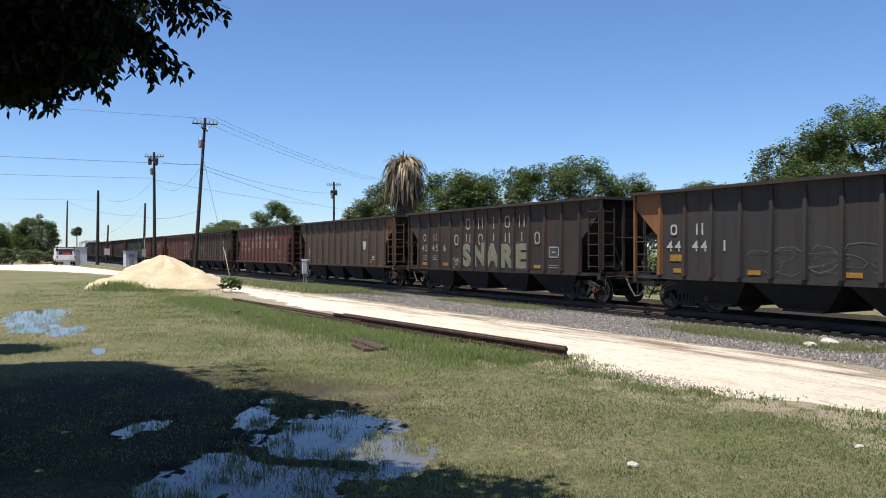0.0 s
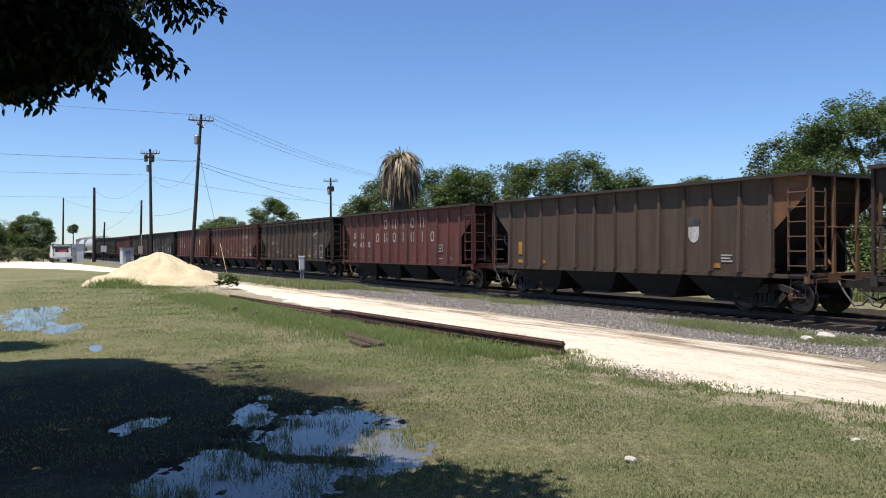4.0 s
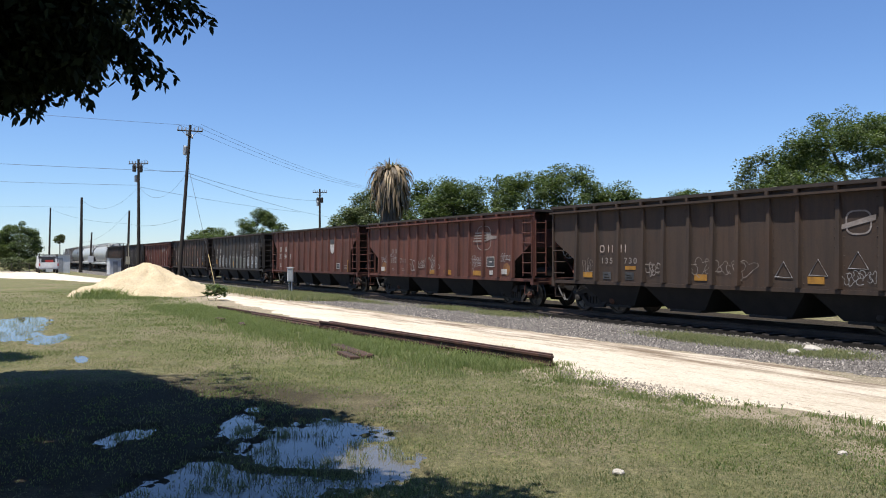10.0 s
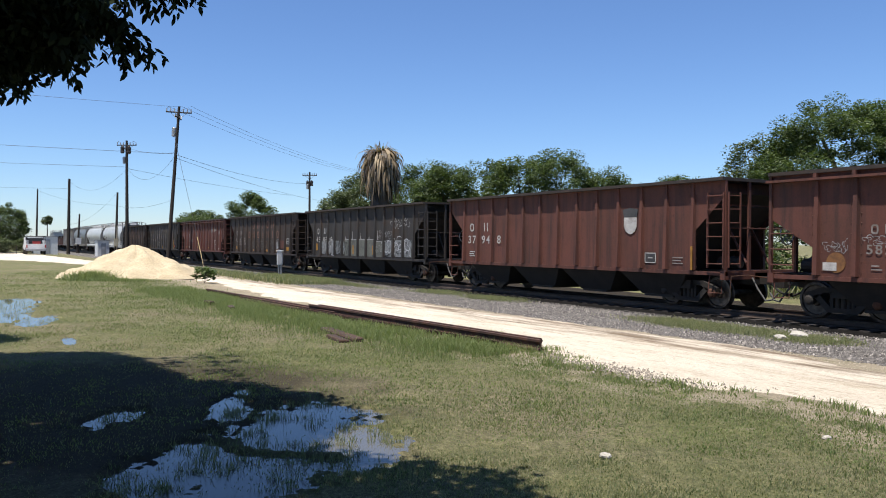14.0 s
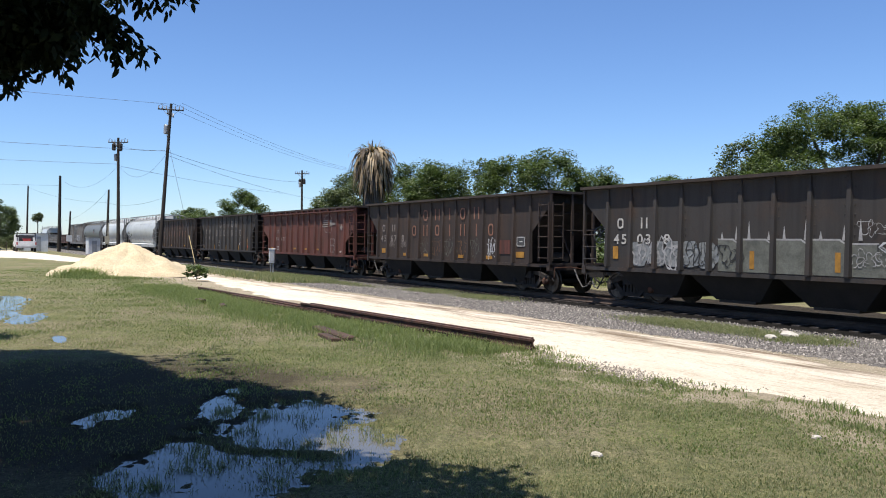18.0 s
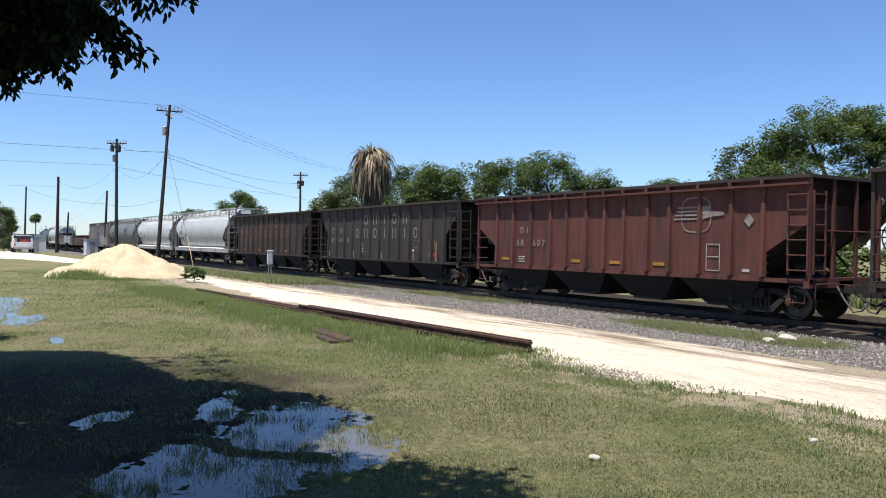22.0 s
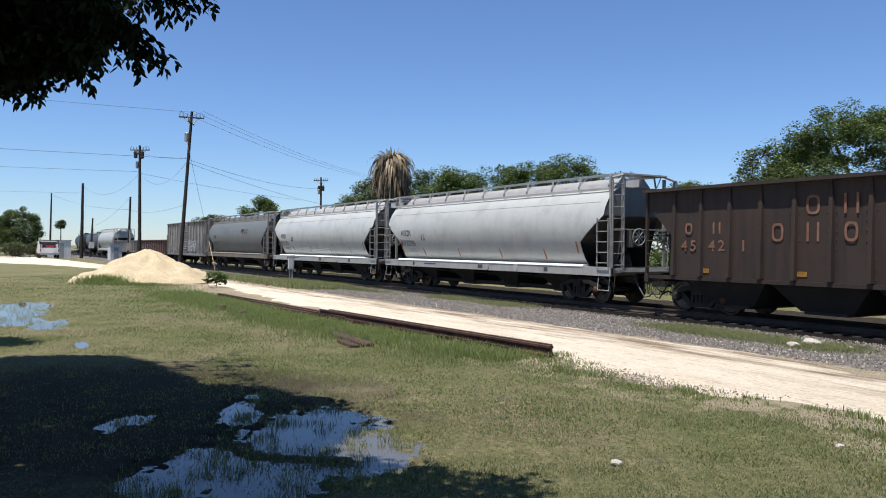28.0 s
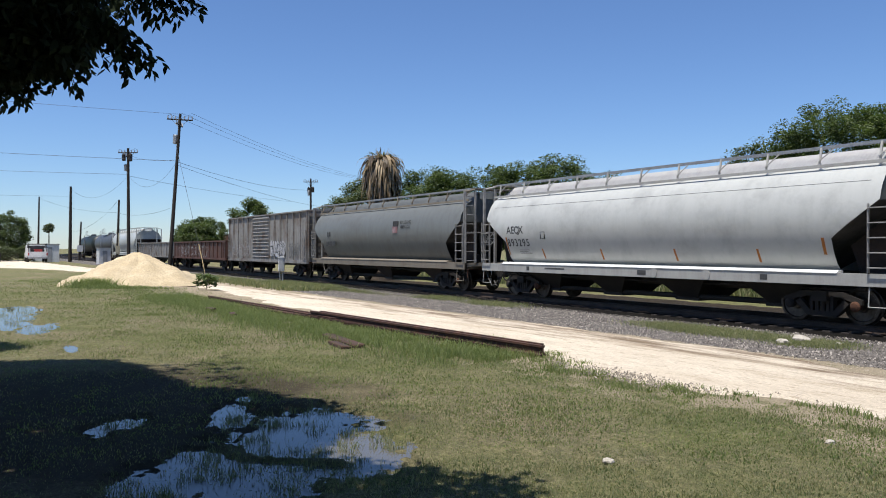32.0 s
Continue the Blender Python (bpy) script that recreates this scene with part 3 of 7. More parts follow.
def writing(car, text, x, z, size, material, y=YN, wide=1.0, tilt=0.0):
    """Figures that can be read, a few millimetres proud of the side."""
    pitch = size * wide * 0.86
    for i, sign in enumerate(text):
        if sign not in GLYPHS:
            cu = bpy.data.curves.new("glyph", "FONT")
            cu.body, cu.size, cu.align_x, cu.offset = sign, 1.4, "CENTER", 0.022
            tmp = new("glyph", cu)
            GLYPHS[sign] = bpy.data.meshes.new_from_object(tmp.evaluated_get(bpy.context.evaluated_depsgraph_get()))
            bpy.data.objects.remove(tmp)
        me = GLYPHS[sign].copy()
        me.materials.clear()
        me.materials.append(material)
        ob = new("painted_figure", me)
        ob.parent = car
        ob.matrix_basis = pose(x + (i - (len(text) - 1) / 2) * pitch, y - 0.006, z, 90 + tilt, 0, 0) @ Matrix.Diagonal((size * min(1.15, wide), size, size, 1))


def bars(car, spots, material, y=YN, name="lettering_bar"):
    """Plain bars in the place of letters: rows of (x, z, width, height)."""
    for x, z, w, h in spots:
        bm = bmesh.new()
        box(bm, x - w / 2, x + w / 2, y - 0.006, y - 0.001, z, z + h)
        part(name, bm, material, car)


def scrawl(car, x0, x1, z0, z1, material, seed, loops=5, width=0.05, y=YN):
    """Sprayed loops and strokes with no letters in them."""
    rnd = random.Random(seed)
    n = loops * 2
    width *= 0.6
    for k in range(n):
        bm = bmesh.new()
        cx = x0 + (x1 - x0) * (k + 0.5) / n
        rx, rz = (x1 - x0) / n * rnd.uniform(0.5, 1.1), (z1 - z0) * rnd.uniform(0.25, 0.46)
        cz = (z0 + z1) / 2 + rnd.uniform(-0.06, 0.06)
        a0, a1 = rnd.uniform(0, 6.3), rnd.uniform(4.2, 6.6)
        prev = None
        for i in range(17):
            a = a0 + a1 * i / 16
            wv = 1 + 0.38 * math.sin(3 * a + k) + 0.15 * math.sin(5 * a - k)
            px, pz = cx + rx * wv * math.cos(a), cz + rz * wv * math.sin(a)
            d = Vector((-math.sin(a), math.cos(a)))
            w = width * (0.7 + 0.6 * rnd.random())
            pair = [bm.verts.new((px + d.y * w, y - 0.008 - 0.0008 * k, pz - d.x * w)), bm.verts.new((px - d.y * w, y - 0.008 - 0.0008 * k, pz + d.x * w))]
            if prev:
                bm.faces.new((prev[0], pair[0], pair[1], prev[1]))
            prev = pair
        part("sprayed_stroke", bm, material, car, "sprayed loop of paint")


def blob_panel(car, x0, x1, z0, z1, material, seed, y=YN, lumps=5):
    """A sprayed patch of rounded lumps."""
    rnd = random.Random(seed)
    for k in range(lumps):
        cx = x0 + (x1 - x0) * (k + 0.5) / lumps
        rx = (x1 - x0) / lumps * 0.56
        bm = bmesh.new()
        vs = []
        ph = rnd.uniform(0, 6)
        for i in range(26):
            a = 2 * math.pi * i / 26
            c, s = math.cos(a), math.sin(a)
            q = 0.9 + 0.1 * math.sin(3 * a + ph) + 0.06 * math.sin(5 * a + ph)
            vs.append(bm.verts.new((cx + rx * q * abs(c) ** 0.6 * math.copysign(1, c), y - 0.006 - 0.001 * k, (z0 + z1) / 2 + (z1 - z0) / 2 * q * abs(s) ** 0.6 * math.copysign(1, s))))
        bm.faces.new(vs)
        part("sprayed_lump", bm, material, car, "rounded lump of sprayed paint")


def bowed_panel(bm, x0, x1, inner, outer, z0, z1, bulge, skew):
    """A side sheet that years of loads have bowed a little, with its thickness."""
    s = math.copysign(1, outer)
    nx, nz = 4, 8
    front = []
    for j in range(nz + 1):
        v = j / nz
        row = []
        for i in range(nx + 1):
            u = i / nx
            swell = bulge * 4 * u * (1 - u) * (1 + skew * (2 * u - 1)) * math.sin(math.pi * min(1.0, v * 1.02)) ** 0.6 if 0 < i < nx and 0 < j < nz else 0.0
            row.append(bm.verts.new((x0 + (x1 - x0) * u, outer + s * swell, z0 + (z1 - z0) * v)))
        front.append(row)
    for a, b in zip(front, front[1:]):
        for i in range(nx):
            bm.faces.new((a[i], a[i + 1], b[i + 1], b[i]))
    back = [bm.verts.new(p) for p in ((x0, inner, z0), (x1, inner, z0), (x1, inner, z1), (x0, inner, z1))]
    bm.faces.new(back)
    bm.faces.new(front[0] + [back[1], back[0]])
    bm.faces.new(front[-1] + [back[2], back[3]])
    bm.faces.new([r[0] for r in front] + [back[3], back[0]])
    bm.faces.new([r[-1] for r in front] + [back[2], back[1]])
    bmesh.ops.recalc_face_normals(bm, faces=bm.faces[:])
    for e in bm.edges:
        if len(e.link_faces) == 2 and e.calc_face_angle(0) > 0.6:
            e.smooth = False


def open_hopper(x_mid, paint, label, end_paint=None, right_paint=None, heavy=False, half=7.25):
    """Open-top hopper car with ribbed sides, sloped ends and four discharge bays."""
    car = thing("open_hopper_car", pose(x_mid, TRACK_Y, RAIL_Z), label, "freight car", "open hopper cars of the train")
    end_paint, right_paint = end_paint or paint, right_paint or paint
    bow = random.Random(int(-x_mid * 10))
    top, sill = 3.70, 1.06
    stakes = [-5.9, -4.9, -3.82, -2.72, -1.86, -0.87, 0.0, 0.87, 1.86, 2.72, 3.82, 4.9, 5.9] if heavy else [-6.08 + 1.0133 * i for i in range(13)]
    main, n = stakes[-1], len(stakes) - 1
    for s in (-1, 1):
        inner, outer, rib = s * 1.50, s * 1.52, s * 1.61
        for i in range(n):
            bm = bmesh.new()
            bowed_panel(bm, stakes[i], stakes[i + 1], inner, outer, sill, top, bow.uniform(-0.030, 0.010), bow.uniform(-0.3, 0.3))
            part("side_panel", bm, paint, car, smooth=True)
        for e in (-1, 1):
            bm = bmesh.new()
            prism(bm, [(e * main, top), (e * (half - 0.05), top), (e * (half - 0.05), 2.52 if heavy else 3.22), (e * main, 1.72 if heavy else 2.20)], 1, *sorted((inner, outer)))
            part("end_gusset", bm, end_paint if e < 0 else right_paint, car)
        for i in range(n + 1):
            x = stakes[i]
            bm = bmesh.new()
            b = s * 1.52
            for za, zb, wa, wb in ((sill + 0.06, top - 0.55, 0.085, 0.075), (top - 0.55, top - 0.06, 0.075, 0.022)):
                v = [bm.verts.new(p) for z, q, r in ((za, wa, s * (1.655 if za < 2 else 1.585)), (zb, wb, s * 1.585 if zb < top - 0.1 else s * 1.55)) for p in ((x - q, b, z), (x + q, b, z), (x + q * 0.7, r, z), (x - q * 0.7, r, z))]
                for f in ((0, 1, 2, 3), (4, 5, 6, 7), (0, 1, 5, 4), (1, 2, 6, 5), (2, 3, 7, 6), (3, 0, 4, 7)):
                    bm.faces.new([v[k] for k in f])
            if s < 0:
                for k in range(11):
                    z = sill + 0.16 + k * 0.23 + bow.uniform(-0.02, 0.02)
                    for dx in (-0.125, 0.125):
                        c = bm.verts.new((x + dx, -1.545, z))
                        ring = [bm.verts.new((x + dx + a, -1.5195, z + b2)) for a, b2 in ((-0.017, 0), (0, -0.017), (0.017, 0), (0, 0.017))]
                        for j in range(4):
                            bm.faces.new((ring[j], ring[(j + 1) % 4], c))
            bmesh.ops.recalc_face_normals(bm, faces=bm.faces[:])
            part("rib", bm, end_paint if i == 0 else paint, car)
        bm = bmesh.new()
        box(bm, -half, half, *sorted((s * 1.48, s * (1.62 if heavy else 1.71))), top - 0.06, top + 0.03)
        part("top_chord", bm, SOOT_SHADE, car, "coal-blackened top chord")
        if heavy:
            made("ledge", paint, car, box, -half, half, *sorted((s * 1.52, s * 1.71)), top - 0.24, top - 0.18)
            for x in stakes:
                made("stake_cap", paint, car, box, x - 0.045, x + 0.045, *sorted((s * 1.522, s * 1.66)), top - 0.178, top - 0.062)
        bm = bmesh.new()
        box(bm, -half, half, *sorted((s * 1.45, s * 1.565)), sill - 0.07, sill + 0.035)
        part("side_sill", bm, paint, car)
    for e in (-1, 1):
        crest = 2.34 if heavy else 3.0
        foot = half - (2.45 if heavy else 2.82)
        # near-black sheet: the shade under the end overhang is in its colour
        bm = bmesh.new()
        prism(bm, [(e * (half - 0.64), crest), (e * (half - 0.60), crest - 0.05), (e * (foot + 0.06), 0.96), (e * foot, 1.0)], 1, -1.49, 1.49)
        part("slope_sheet", bm, SOOT_SHADE, car, "sloped floor sheet with its shade painted in")
        made("end_sill", right_paint if e > 0 else paint, car, box, *sorted((e * (half - 0.16), e * half)), -1.6, 1.6, 0.88, 1.13)
        made("end_plate", end_paint if e < 0 else right_paint, car, box, *sorted((e * (half - 0.66), e * (half - 0.60))), -1.49, 1.49, crest - 0.02, top - 0.062)
        made("end_chord", SOOT_SHADE, car, box, *sorted((e * (half - 0.68), e * half)), -1.478, 1.478, top - 0.06, top + 0.026)
        for y in (-1.53, 1.53):
            made("corner_post", end_paint if e < 0 else right_paint, car, box, *sorted((e * (half - 0.085), e * (half - 0.005))), y - 0.045, y + 0.045, 1.13, top - 0.062)
        for y in (-0.5, 0.5):
            made("end_post", end_paint if e < 0 else right_paint, car, box, *sorted((e * (half - 0.10), e * (half - 0.03))), y - 0.045, y + 0.045, 1.13, top - 0.062)
            # left braces take the dark tone for the shade at that end
            made("end_brace", SOOT_SHADE if e < 0 else right_paint, car, rod, (e * (half - 0.12), y + 0.10, 1.16), (e * (half - 0.85), y + 0.10, 2.35 if not heavy else 1.95), 0.035, 6)
        made("end_rail", end_paint if e < 0 else right_paint, car, rod, (e * (half - 0.02), -1.5, 2.32), (e * (half - 0.02), 1.5, 2.32), 0.018, 5)
        bm = bmesh.new()
        box(bm, *sorted((e * (half - 1.4), e * (half - 0.16))), -0.9, 0.9, 1.08, 1.12)
        part("end_deck", bm, STEEL, car)
        coupler(car, e * half, e)
    ladder(car, half - 0.58, half - 0.035, -1.62, 1.32, 3.22, 6, right_paint, stout=0.02)
    end_ladder(car, half + 0.05, -1.50, -1.02, 1.32, 3.22, 6, right_paint)
    ladder(car, -half + 0.06, -half + 0.55, 1.63, 1.3, 3.25, 6, paint, stout=0.02)
    for z in (1.35, 1.75, 2.15):
        made("grab_iron", paint, car, rod, (-half + 0.08, -1.60, z), (-half + 0.75, -1.60, z), 0.017, 5)
    for x in (half - 0.6, -half + 0.15):
        stirrup(car, x, 0.45, paint)
    for i in range(4):
        cx = -4.35 + 2.9 * i
        bm = bmesh.new()
        lo, hi = 0.72, 1.38
        v = [bm.verts.new(p) for z, a, b in ((0.30, lo, 1.05), (1.0, hi, 1.42)) for p in ((cx - a, -b, z), (cx + a, -b, z), (cx + a, b, z), (cx - a, b, z))]
        for f in ((0, 3, 2, 1), (4, 5, 6, 7), (0, 1, 5, 4), (1, 2, 6, 5), (2, 3, 7, 6), (3, 0, 4, 7)):
            bm.faces.new([v[k] for k in f])
        part("discharge_bay", bm, BAY, car, "black discharge hopper")
        bm = bmesh.new()
        box(bm, cx - 0.60, cx + 0.60, -1.08, 1.08, 0.24, 0.31)
        part("outlet_gate", bm, STEEL, car)
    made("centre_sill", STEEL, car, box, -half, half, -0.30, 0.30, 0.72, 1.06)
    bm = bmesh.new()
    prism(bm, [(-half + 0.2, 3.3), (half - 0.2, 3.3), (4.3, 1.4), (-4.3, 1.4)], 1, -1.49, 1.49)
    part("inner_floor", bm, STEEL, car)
    brake_wheel(car, -half - 0.03, -0.75, 2.15)
    made("brake_cylinder", STEEL, car, rod, (half - 1.0, -0.55, 1.35), (half - 0.3, -0.55, 1.35), 0.17, 12)
    made("brake_reservoir", STEEL, car, rod, (-half + 0.4, -0.6, 1.32), (-half + 1.2, -0.6, 1.32), 0.19, 12)
    axles = bogie(car, -half + 1.75) + bogie(car, half - 1.75)
    return car, axles


def yellow_spots(car, xs, z=1.22, w=0.36, h=0.13):
    for x in xs:
        made("yellow_patch", YELLOW, car, box, x - w / 2, x + w / 2, YN - 0.006, YN - 0.001, z, z + h)


def data_panel(car, x, z, w=0.34, h=0.36):
    """A black stencil square with a white edge."""
    made("stencil_panel", BLACKTEXT, car, box, x - w / 2, x + w / 2, YN - 0.005, YN - 0.001, z, z + h)
    bm = bmesh.new()
    for a, b, c, d in ((-w / 2, w / 2, 0, 0.03), (-w / 2, w / 2, h - 0.03, h), (-w / 2, -w / 2 + 0.03, 0, h), (w / 2 - 0.03, w / 2, 0, h), (-w / 5, w / 5, h * 0.45, h * 0.55)):
        box(bm, x + a, x + b, YN - 0.009, YN - 0.006, z + c, z + d)
    part("stencil_edge", bm, LETTER, car)


def small_print(car, x, z, material=FADED, n=3, w=0.4):
    bm = bmesh.new()
    for i in range(n):
        box(bm, x - w / 2, x + w / 2 - 0.07 * (i % 2), YN - 0.005, YN - 0.001, z + i * 0.085, z + i * 0.085 + 0.032)
    part("small_print", bm, material, car)


def plain_mark(bm, kind, x, z, w, h, y=YN, stroke=0.066):
    """One plain shape of a worn sign: a rounded ring, two posts or one post."""
    if kind == "ring":
        n, loops = 18, []
        for rx, rz in ((w / 2, h / 2), (w / 2 - stroke, h / 2 - stroke)):
            loop = []
            for i in range(n):
                a = 2 * math.pi * (i + 0.5) / n
                c, q = math.cos(a), math.sin(a)
                loop.append(bm.verts.new((x + rx * math.copysign(abs(c) ** 0.62, c), y - 0.006, z + h / 2 + rz * math.copysign(abs(q) ** 0.62, q))))
            loops.append(loop)
        for i in range(n):
            k = (i + 1) % n
            bm.faces.new((loops[0][i], loops[0][k], loops[1][k], loops[1][i]))
    else:
        for d in ((0,) if kind == "post" else (-1, 1)):
            c = x + d * (w - stroke) / 2
            box(bm, c - stroke / 2, c + stroke / 2, y - 0.006, y - 0.001, z, z + h)


def two_word_sign(car, material, x0=-2.53, z=2.14, step=1.0133, size=0.44):
    """Two rows of plain worn shapes in the place of two words."""
    for k, kind in enumerate(("ring", "pair", "post", "ring", "pair")):
        bm = bmesh.new()
        plain_mark(bm, kind, x0 + (k + 1) * step, z + 0.66, size * 0.86, size * 1.12)
        part("lettering_shape", bm, material, car)
    for k, kind in enumerate(("ring", "pair", "ring", "post", "pair", "post", "ring")):
        bm = bmesh.new()
        plain_mark(bm, kind, x0 + k * step, z - 0.02, size * 0.80, size * 1.10)
        part("lettering_shape", bm, material, car)


def marks(car, letters, x, z, material, size=0.30, gap=0.62):
    """A short row of plain shapes in the place of an owner's mark."""
    for i in range(letters):
        bm = bmesh.new()
        plain_mark(bm, "pair" if i % 2 else "ring", x + i * gap, z, size * 0.85, size * 1.1, stroke=size * 0.20)
        part("lettering_shape", bm, material, car)


def owner_and_number(car, groups, material, size=0.31, heavy_marks=None):
    """Owner's mark as shapes in the first two panels, the number split between the first three."""
    for i in range(2):
        bm = bmesh.new()
        plain_mark(bm, ("ring", "pair")[i], -5.53 + 1.0133 * i, 2.34, 0.27, 0.33, stroke=0.06)
        part("lettering_shape", bm, heavy_marks or material, car)
    for i, text in enumerate(groups):
        writing(car, text, -5.53 + 1.0133 * i - (0.1 if len(text) == 1 else 0), 1.86, size, material, wide=1.25)


def winged_badge(car, x, z):
    """Faded ring with level bars and a wedge across it."""
    bm = bmesh.new()
    plain_mark(bm, "ring", x + 0.08, z - 0.42, 1.08, 1.02, stroke=0.035)
    part("badge_ring", bm, FADED, car, "faded pale ring")
    bm = bmesh.new()
    for i in range(4):
        box(bm, x - 0.72 + 0.05 * i, x + 0.32, YN - 0.010, YN - 0.004, z - 0.05 + i * 0.11, z + i * 0.11)
    prism(bm, [(x + 0.28, z - 0.05), (x + 0.55, z + 0.02), (x + 1.05, z + 0.06), (x + 1.05, z + 0.15), (x + 0.62, z + 0.18), (x + 0.58, z + 0.33), (x + 0.28, z + 0.33)], 1, YN - 0.010, YN - 0.004)
    part("winged_badge", bm, FADED, car, "pale badge of bars and a wedge")


def bubble_word(car, text, x0, x1, z0, z1, fill, edge, halo, y=YN):
    """Fat sprayed letters: a pale halo, a dark edge and a pale fill, each proud of the last."""
    pitch = (x1 - x0) / len(text)
    rnd = random.Random(7)
    for i, sign in enumerate(text):
        rise, turn = rnd.uniform(-0.02, 0.05), rnd.uniform(-5, 5)
        for name, fat, material, lift in (("sprayed_halo", 0.135, halo, 0.006), ("sprayed_edge", 0.126, edge, 0.009), ("sprayed_letter", 0.066, fill, 0.012)):
            cu = bpy.data.curves.new(name, "FONT")
            cu.body, cu.size, cu.align_x, cu.offset = sign, 1.0, "CENTER", fat
            cu.resolution_u = 5
            tmp = new(name, cu)
            me = bpy.data.meshes.new_from_object(tmp.evaluated_get(bpy.context.evaluated_depsgraph_get()))
            bpy.data.objects.remove(tmp)
            me.materials.clear()
            me.materials.append(material)
            ob = new(name, me)
            ob.parent = car
            ob.matrix_basis = pose(x0 + (i + 0.5) * pitch, y - lift - 0.0006 * (i % 2), z0 + (z1 - z0) * 0.14 + rise, 90, turn, 0) @ Matrix.Diagonal((pitch * 1.36, (z1 - z0) * 1.10, 1, 1))


train = []      # (thing, distance along the track at the start, wheelsets)


def put_open(right, paint, label, **k):
    half = 7.25
    car, axles = open_hopper(right - half, paint, label, **k)
    train.append((car, right - half, axles))
    return car


# paints of the cars
P_BLACK = car_paint("charcoal_car_paint", (0.027, 0.024, 0.0235), (0.042, 0.024, 0.015), 0.42, (0.013, 0.011, 0.010), seed=1)
P_BROWN = car_paint("dark_brown_car_paint", (0.029, 0.0185, 0.0145), (0.043, 0.023, 0.014), 0.5, (0.014, 0.010, 0.008), seed=2)
P_TAN = car_paint("weathered_brown_car_paint", (0.060, 0.040, 0.028), (0.066, 0.036, 0.021), 0.5, (0.030, 0.021, 0.015), seed=3)
P_DUST = car_paint("grimy_brown_car_paint", (0.043, 0.0265, 0.0175), (0.050, 0.026, 0.014), 0.5, (0.020, 0.013, 0.009), seed=5)
P_RED = car_paint("oxide_red_car_paint", (0.100, 0.027, 0.020), (0.074, 0.023, 0.016), 0.5, (0.028, 0.013, 0.010), seed=4)
P_RED2 = car_paint("faded_red_car_paint", (0.105, 0.034, 0.023), (0.088, 0.031, 0.019), 0.55, (0.030, 0.014, 0.011), seed=6)
P_MAROON = car_paint("maroon_car_paint", (0.095, 0.027, 0.019), (0.066, 0.023, 0.016), 0.5, (0.028, 0.014, 0.010), seed=7)
P_RUSTED = car_paint("rusted_orange_end", (0.187, 0.076, 0.022), (0.115, 0.047, 0.018), 0.5, seed=8)
P_RUSTY = car_paint("rusty_brown_end", (0.150, 0.070, 0.030), (0.075, 0.040, 0.022), 0.5, seed=16)
P_SILVER = car_paint("chalky_light_grey_paint", (0.42, 0.445, 0.46), (0.315, 0.33, 0.342), 0.45, (0.24, 0.245, 0.25), seed=9, rough=0.40, worn=0.16)
P_ROOF = car_paint("dull_grey_roof_paint", (0.36, 0.37, 0.40), (0.30, 0.305, 0.32), 0.3, (0.22, 0.22, 0.23), seed=19, rough=0.6, worn=0.4)
P_WHITE = car_paint("white_sill_paint", (0.36, 0.37, 0.375), (0.29, 0.29, 0.295), 0.35, (0.19, 0.185, 0.18), seed=10, rough=0.5, worn=0.4)
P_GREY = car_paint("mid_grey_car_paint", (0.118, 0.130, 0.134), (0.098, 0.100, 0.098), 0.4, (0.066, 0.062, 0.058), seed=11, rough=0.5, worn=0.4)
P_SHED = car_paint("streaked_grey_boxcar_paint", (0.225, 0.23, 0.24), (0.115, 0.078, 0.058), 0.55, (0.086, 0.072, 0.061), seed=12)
P_DIRTY_SHADE = car_paint("soiled_shaded_grey_paint", (0.075, 0.075, 0.075), (0.045, 0.040, 0.036), 0.5, (0.03, 0.028, 0.026), seed=29)
P_GOND = car_paint("rust_red_gondola_paint", (0.086, 0.032, 0.023), (0.061, 0.029, 0.020), 0.6, seed=13)
P_TANK = car_paint("blue_grey_tank_paint", (0.075, 0.086, 0.105), (0.05, 0.05, 0.055), 0.4, (0.04, 0.04, 0.042), seed=14, rough=0.5)
P_GREEN = car_paint("dark_green_tank_paint", (0.010, 0.018, 0.014), (0.014, 0.015, 0.013), 0.4, (0.012, 0.012, 0.011), seed=15, rough=0.5)
P_SILL = car_paint("beige_grey_sill_paint", (0.19, 0.172, 0.145), (0.14, 0.115, 0.092), 0.4, (0.13, 0.11, 0.09), seed=17, worn=0.6)
SPRAY_G = surface("yellow_green_spray", (0.100, 0.104, 0.062), (0.205, 0.205, 0.125), 2.2, 0.8)
SPRAY_P = surface("pale_blue_white_spray", (0.075, 0.08, 0.082), (0.24, 0.25, 0.25), 7, 0.8)
SPRAY_M = surface("thin_grey_green_spray", (0.060, 0.062, 0.052), (0.125, 0.128, 0.108), 3, 0.8)
SPRAY_B = surface("thick_white_spray", (0.30, 0.30, 0.31), (0.46, 0.46, 0.47), 5, 0.8)
SPRAY_W = surface("white_spray", (0.187, 0.180, 0.180), (0.324, 0.317, 0.310), 4, 0.8)
SPRAY_D = surface("black_spray", (0.011, 0.011, 0.012), (0.029, 0.029, 0.029), 4, 0.8)
PINKISH = surface("worn_pinkish_lettering", (0.17, 0.115, 0.095), (0.40, 0.33, 0.29), 5, 0.8)
DULLORANGE = surface("faded_orange_disc", (0.11, 0.045, 0.018), (0.23, 0.105, 0.03), 5, 0.8)
SALMON = surface("faded_salmon_lettering", (0.13, 0.055, 0.032), (0.24, 0.12, 0.08), 4, 0.8)
SHIELD = surface("shield_red_blue", (0.180, 0.072, 0.072), (0.288, 0.216, 0.230), 3, 0.8)

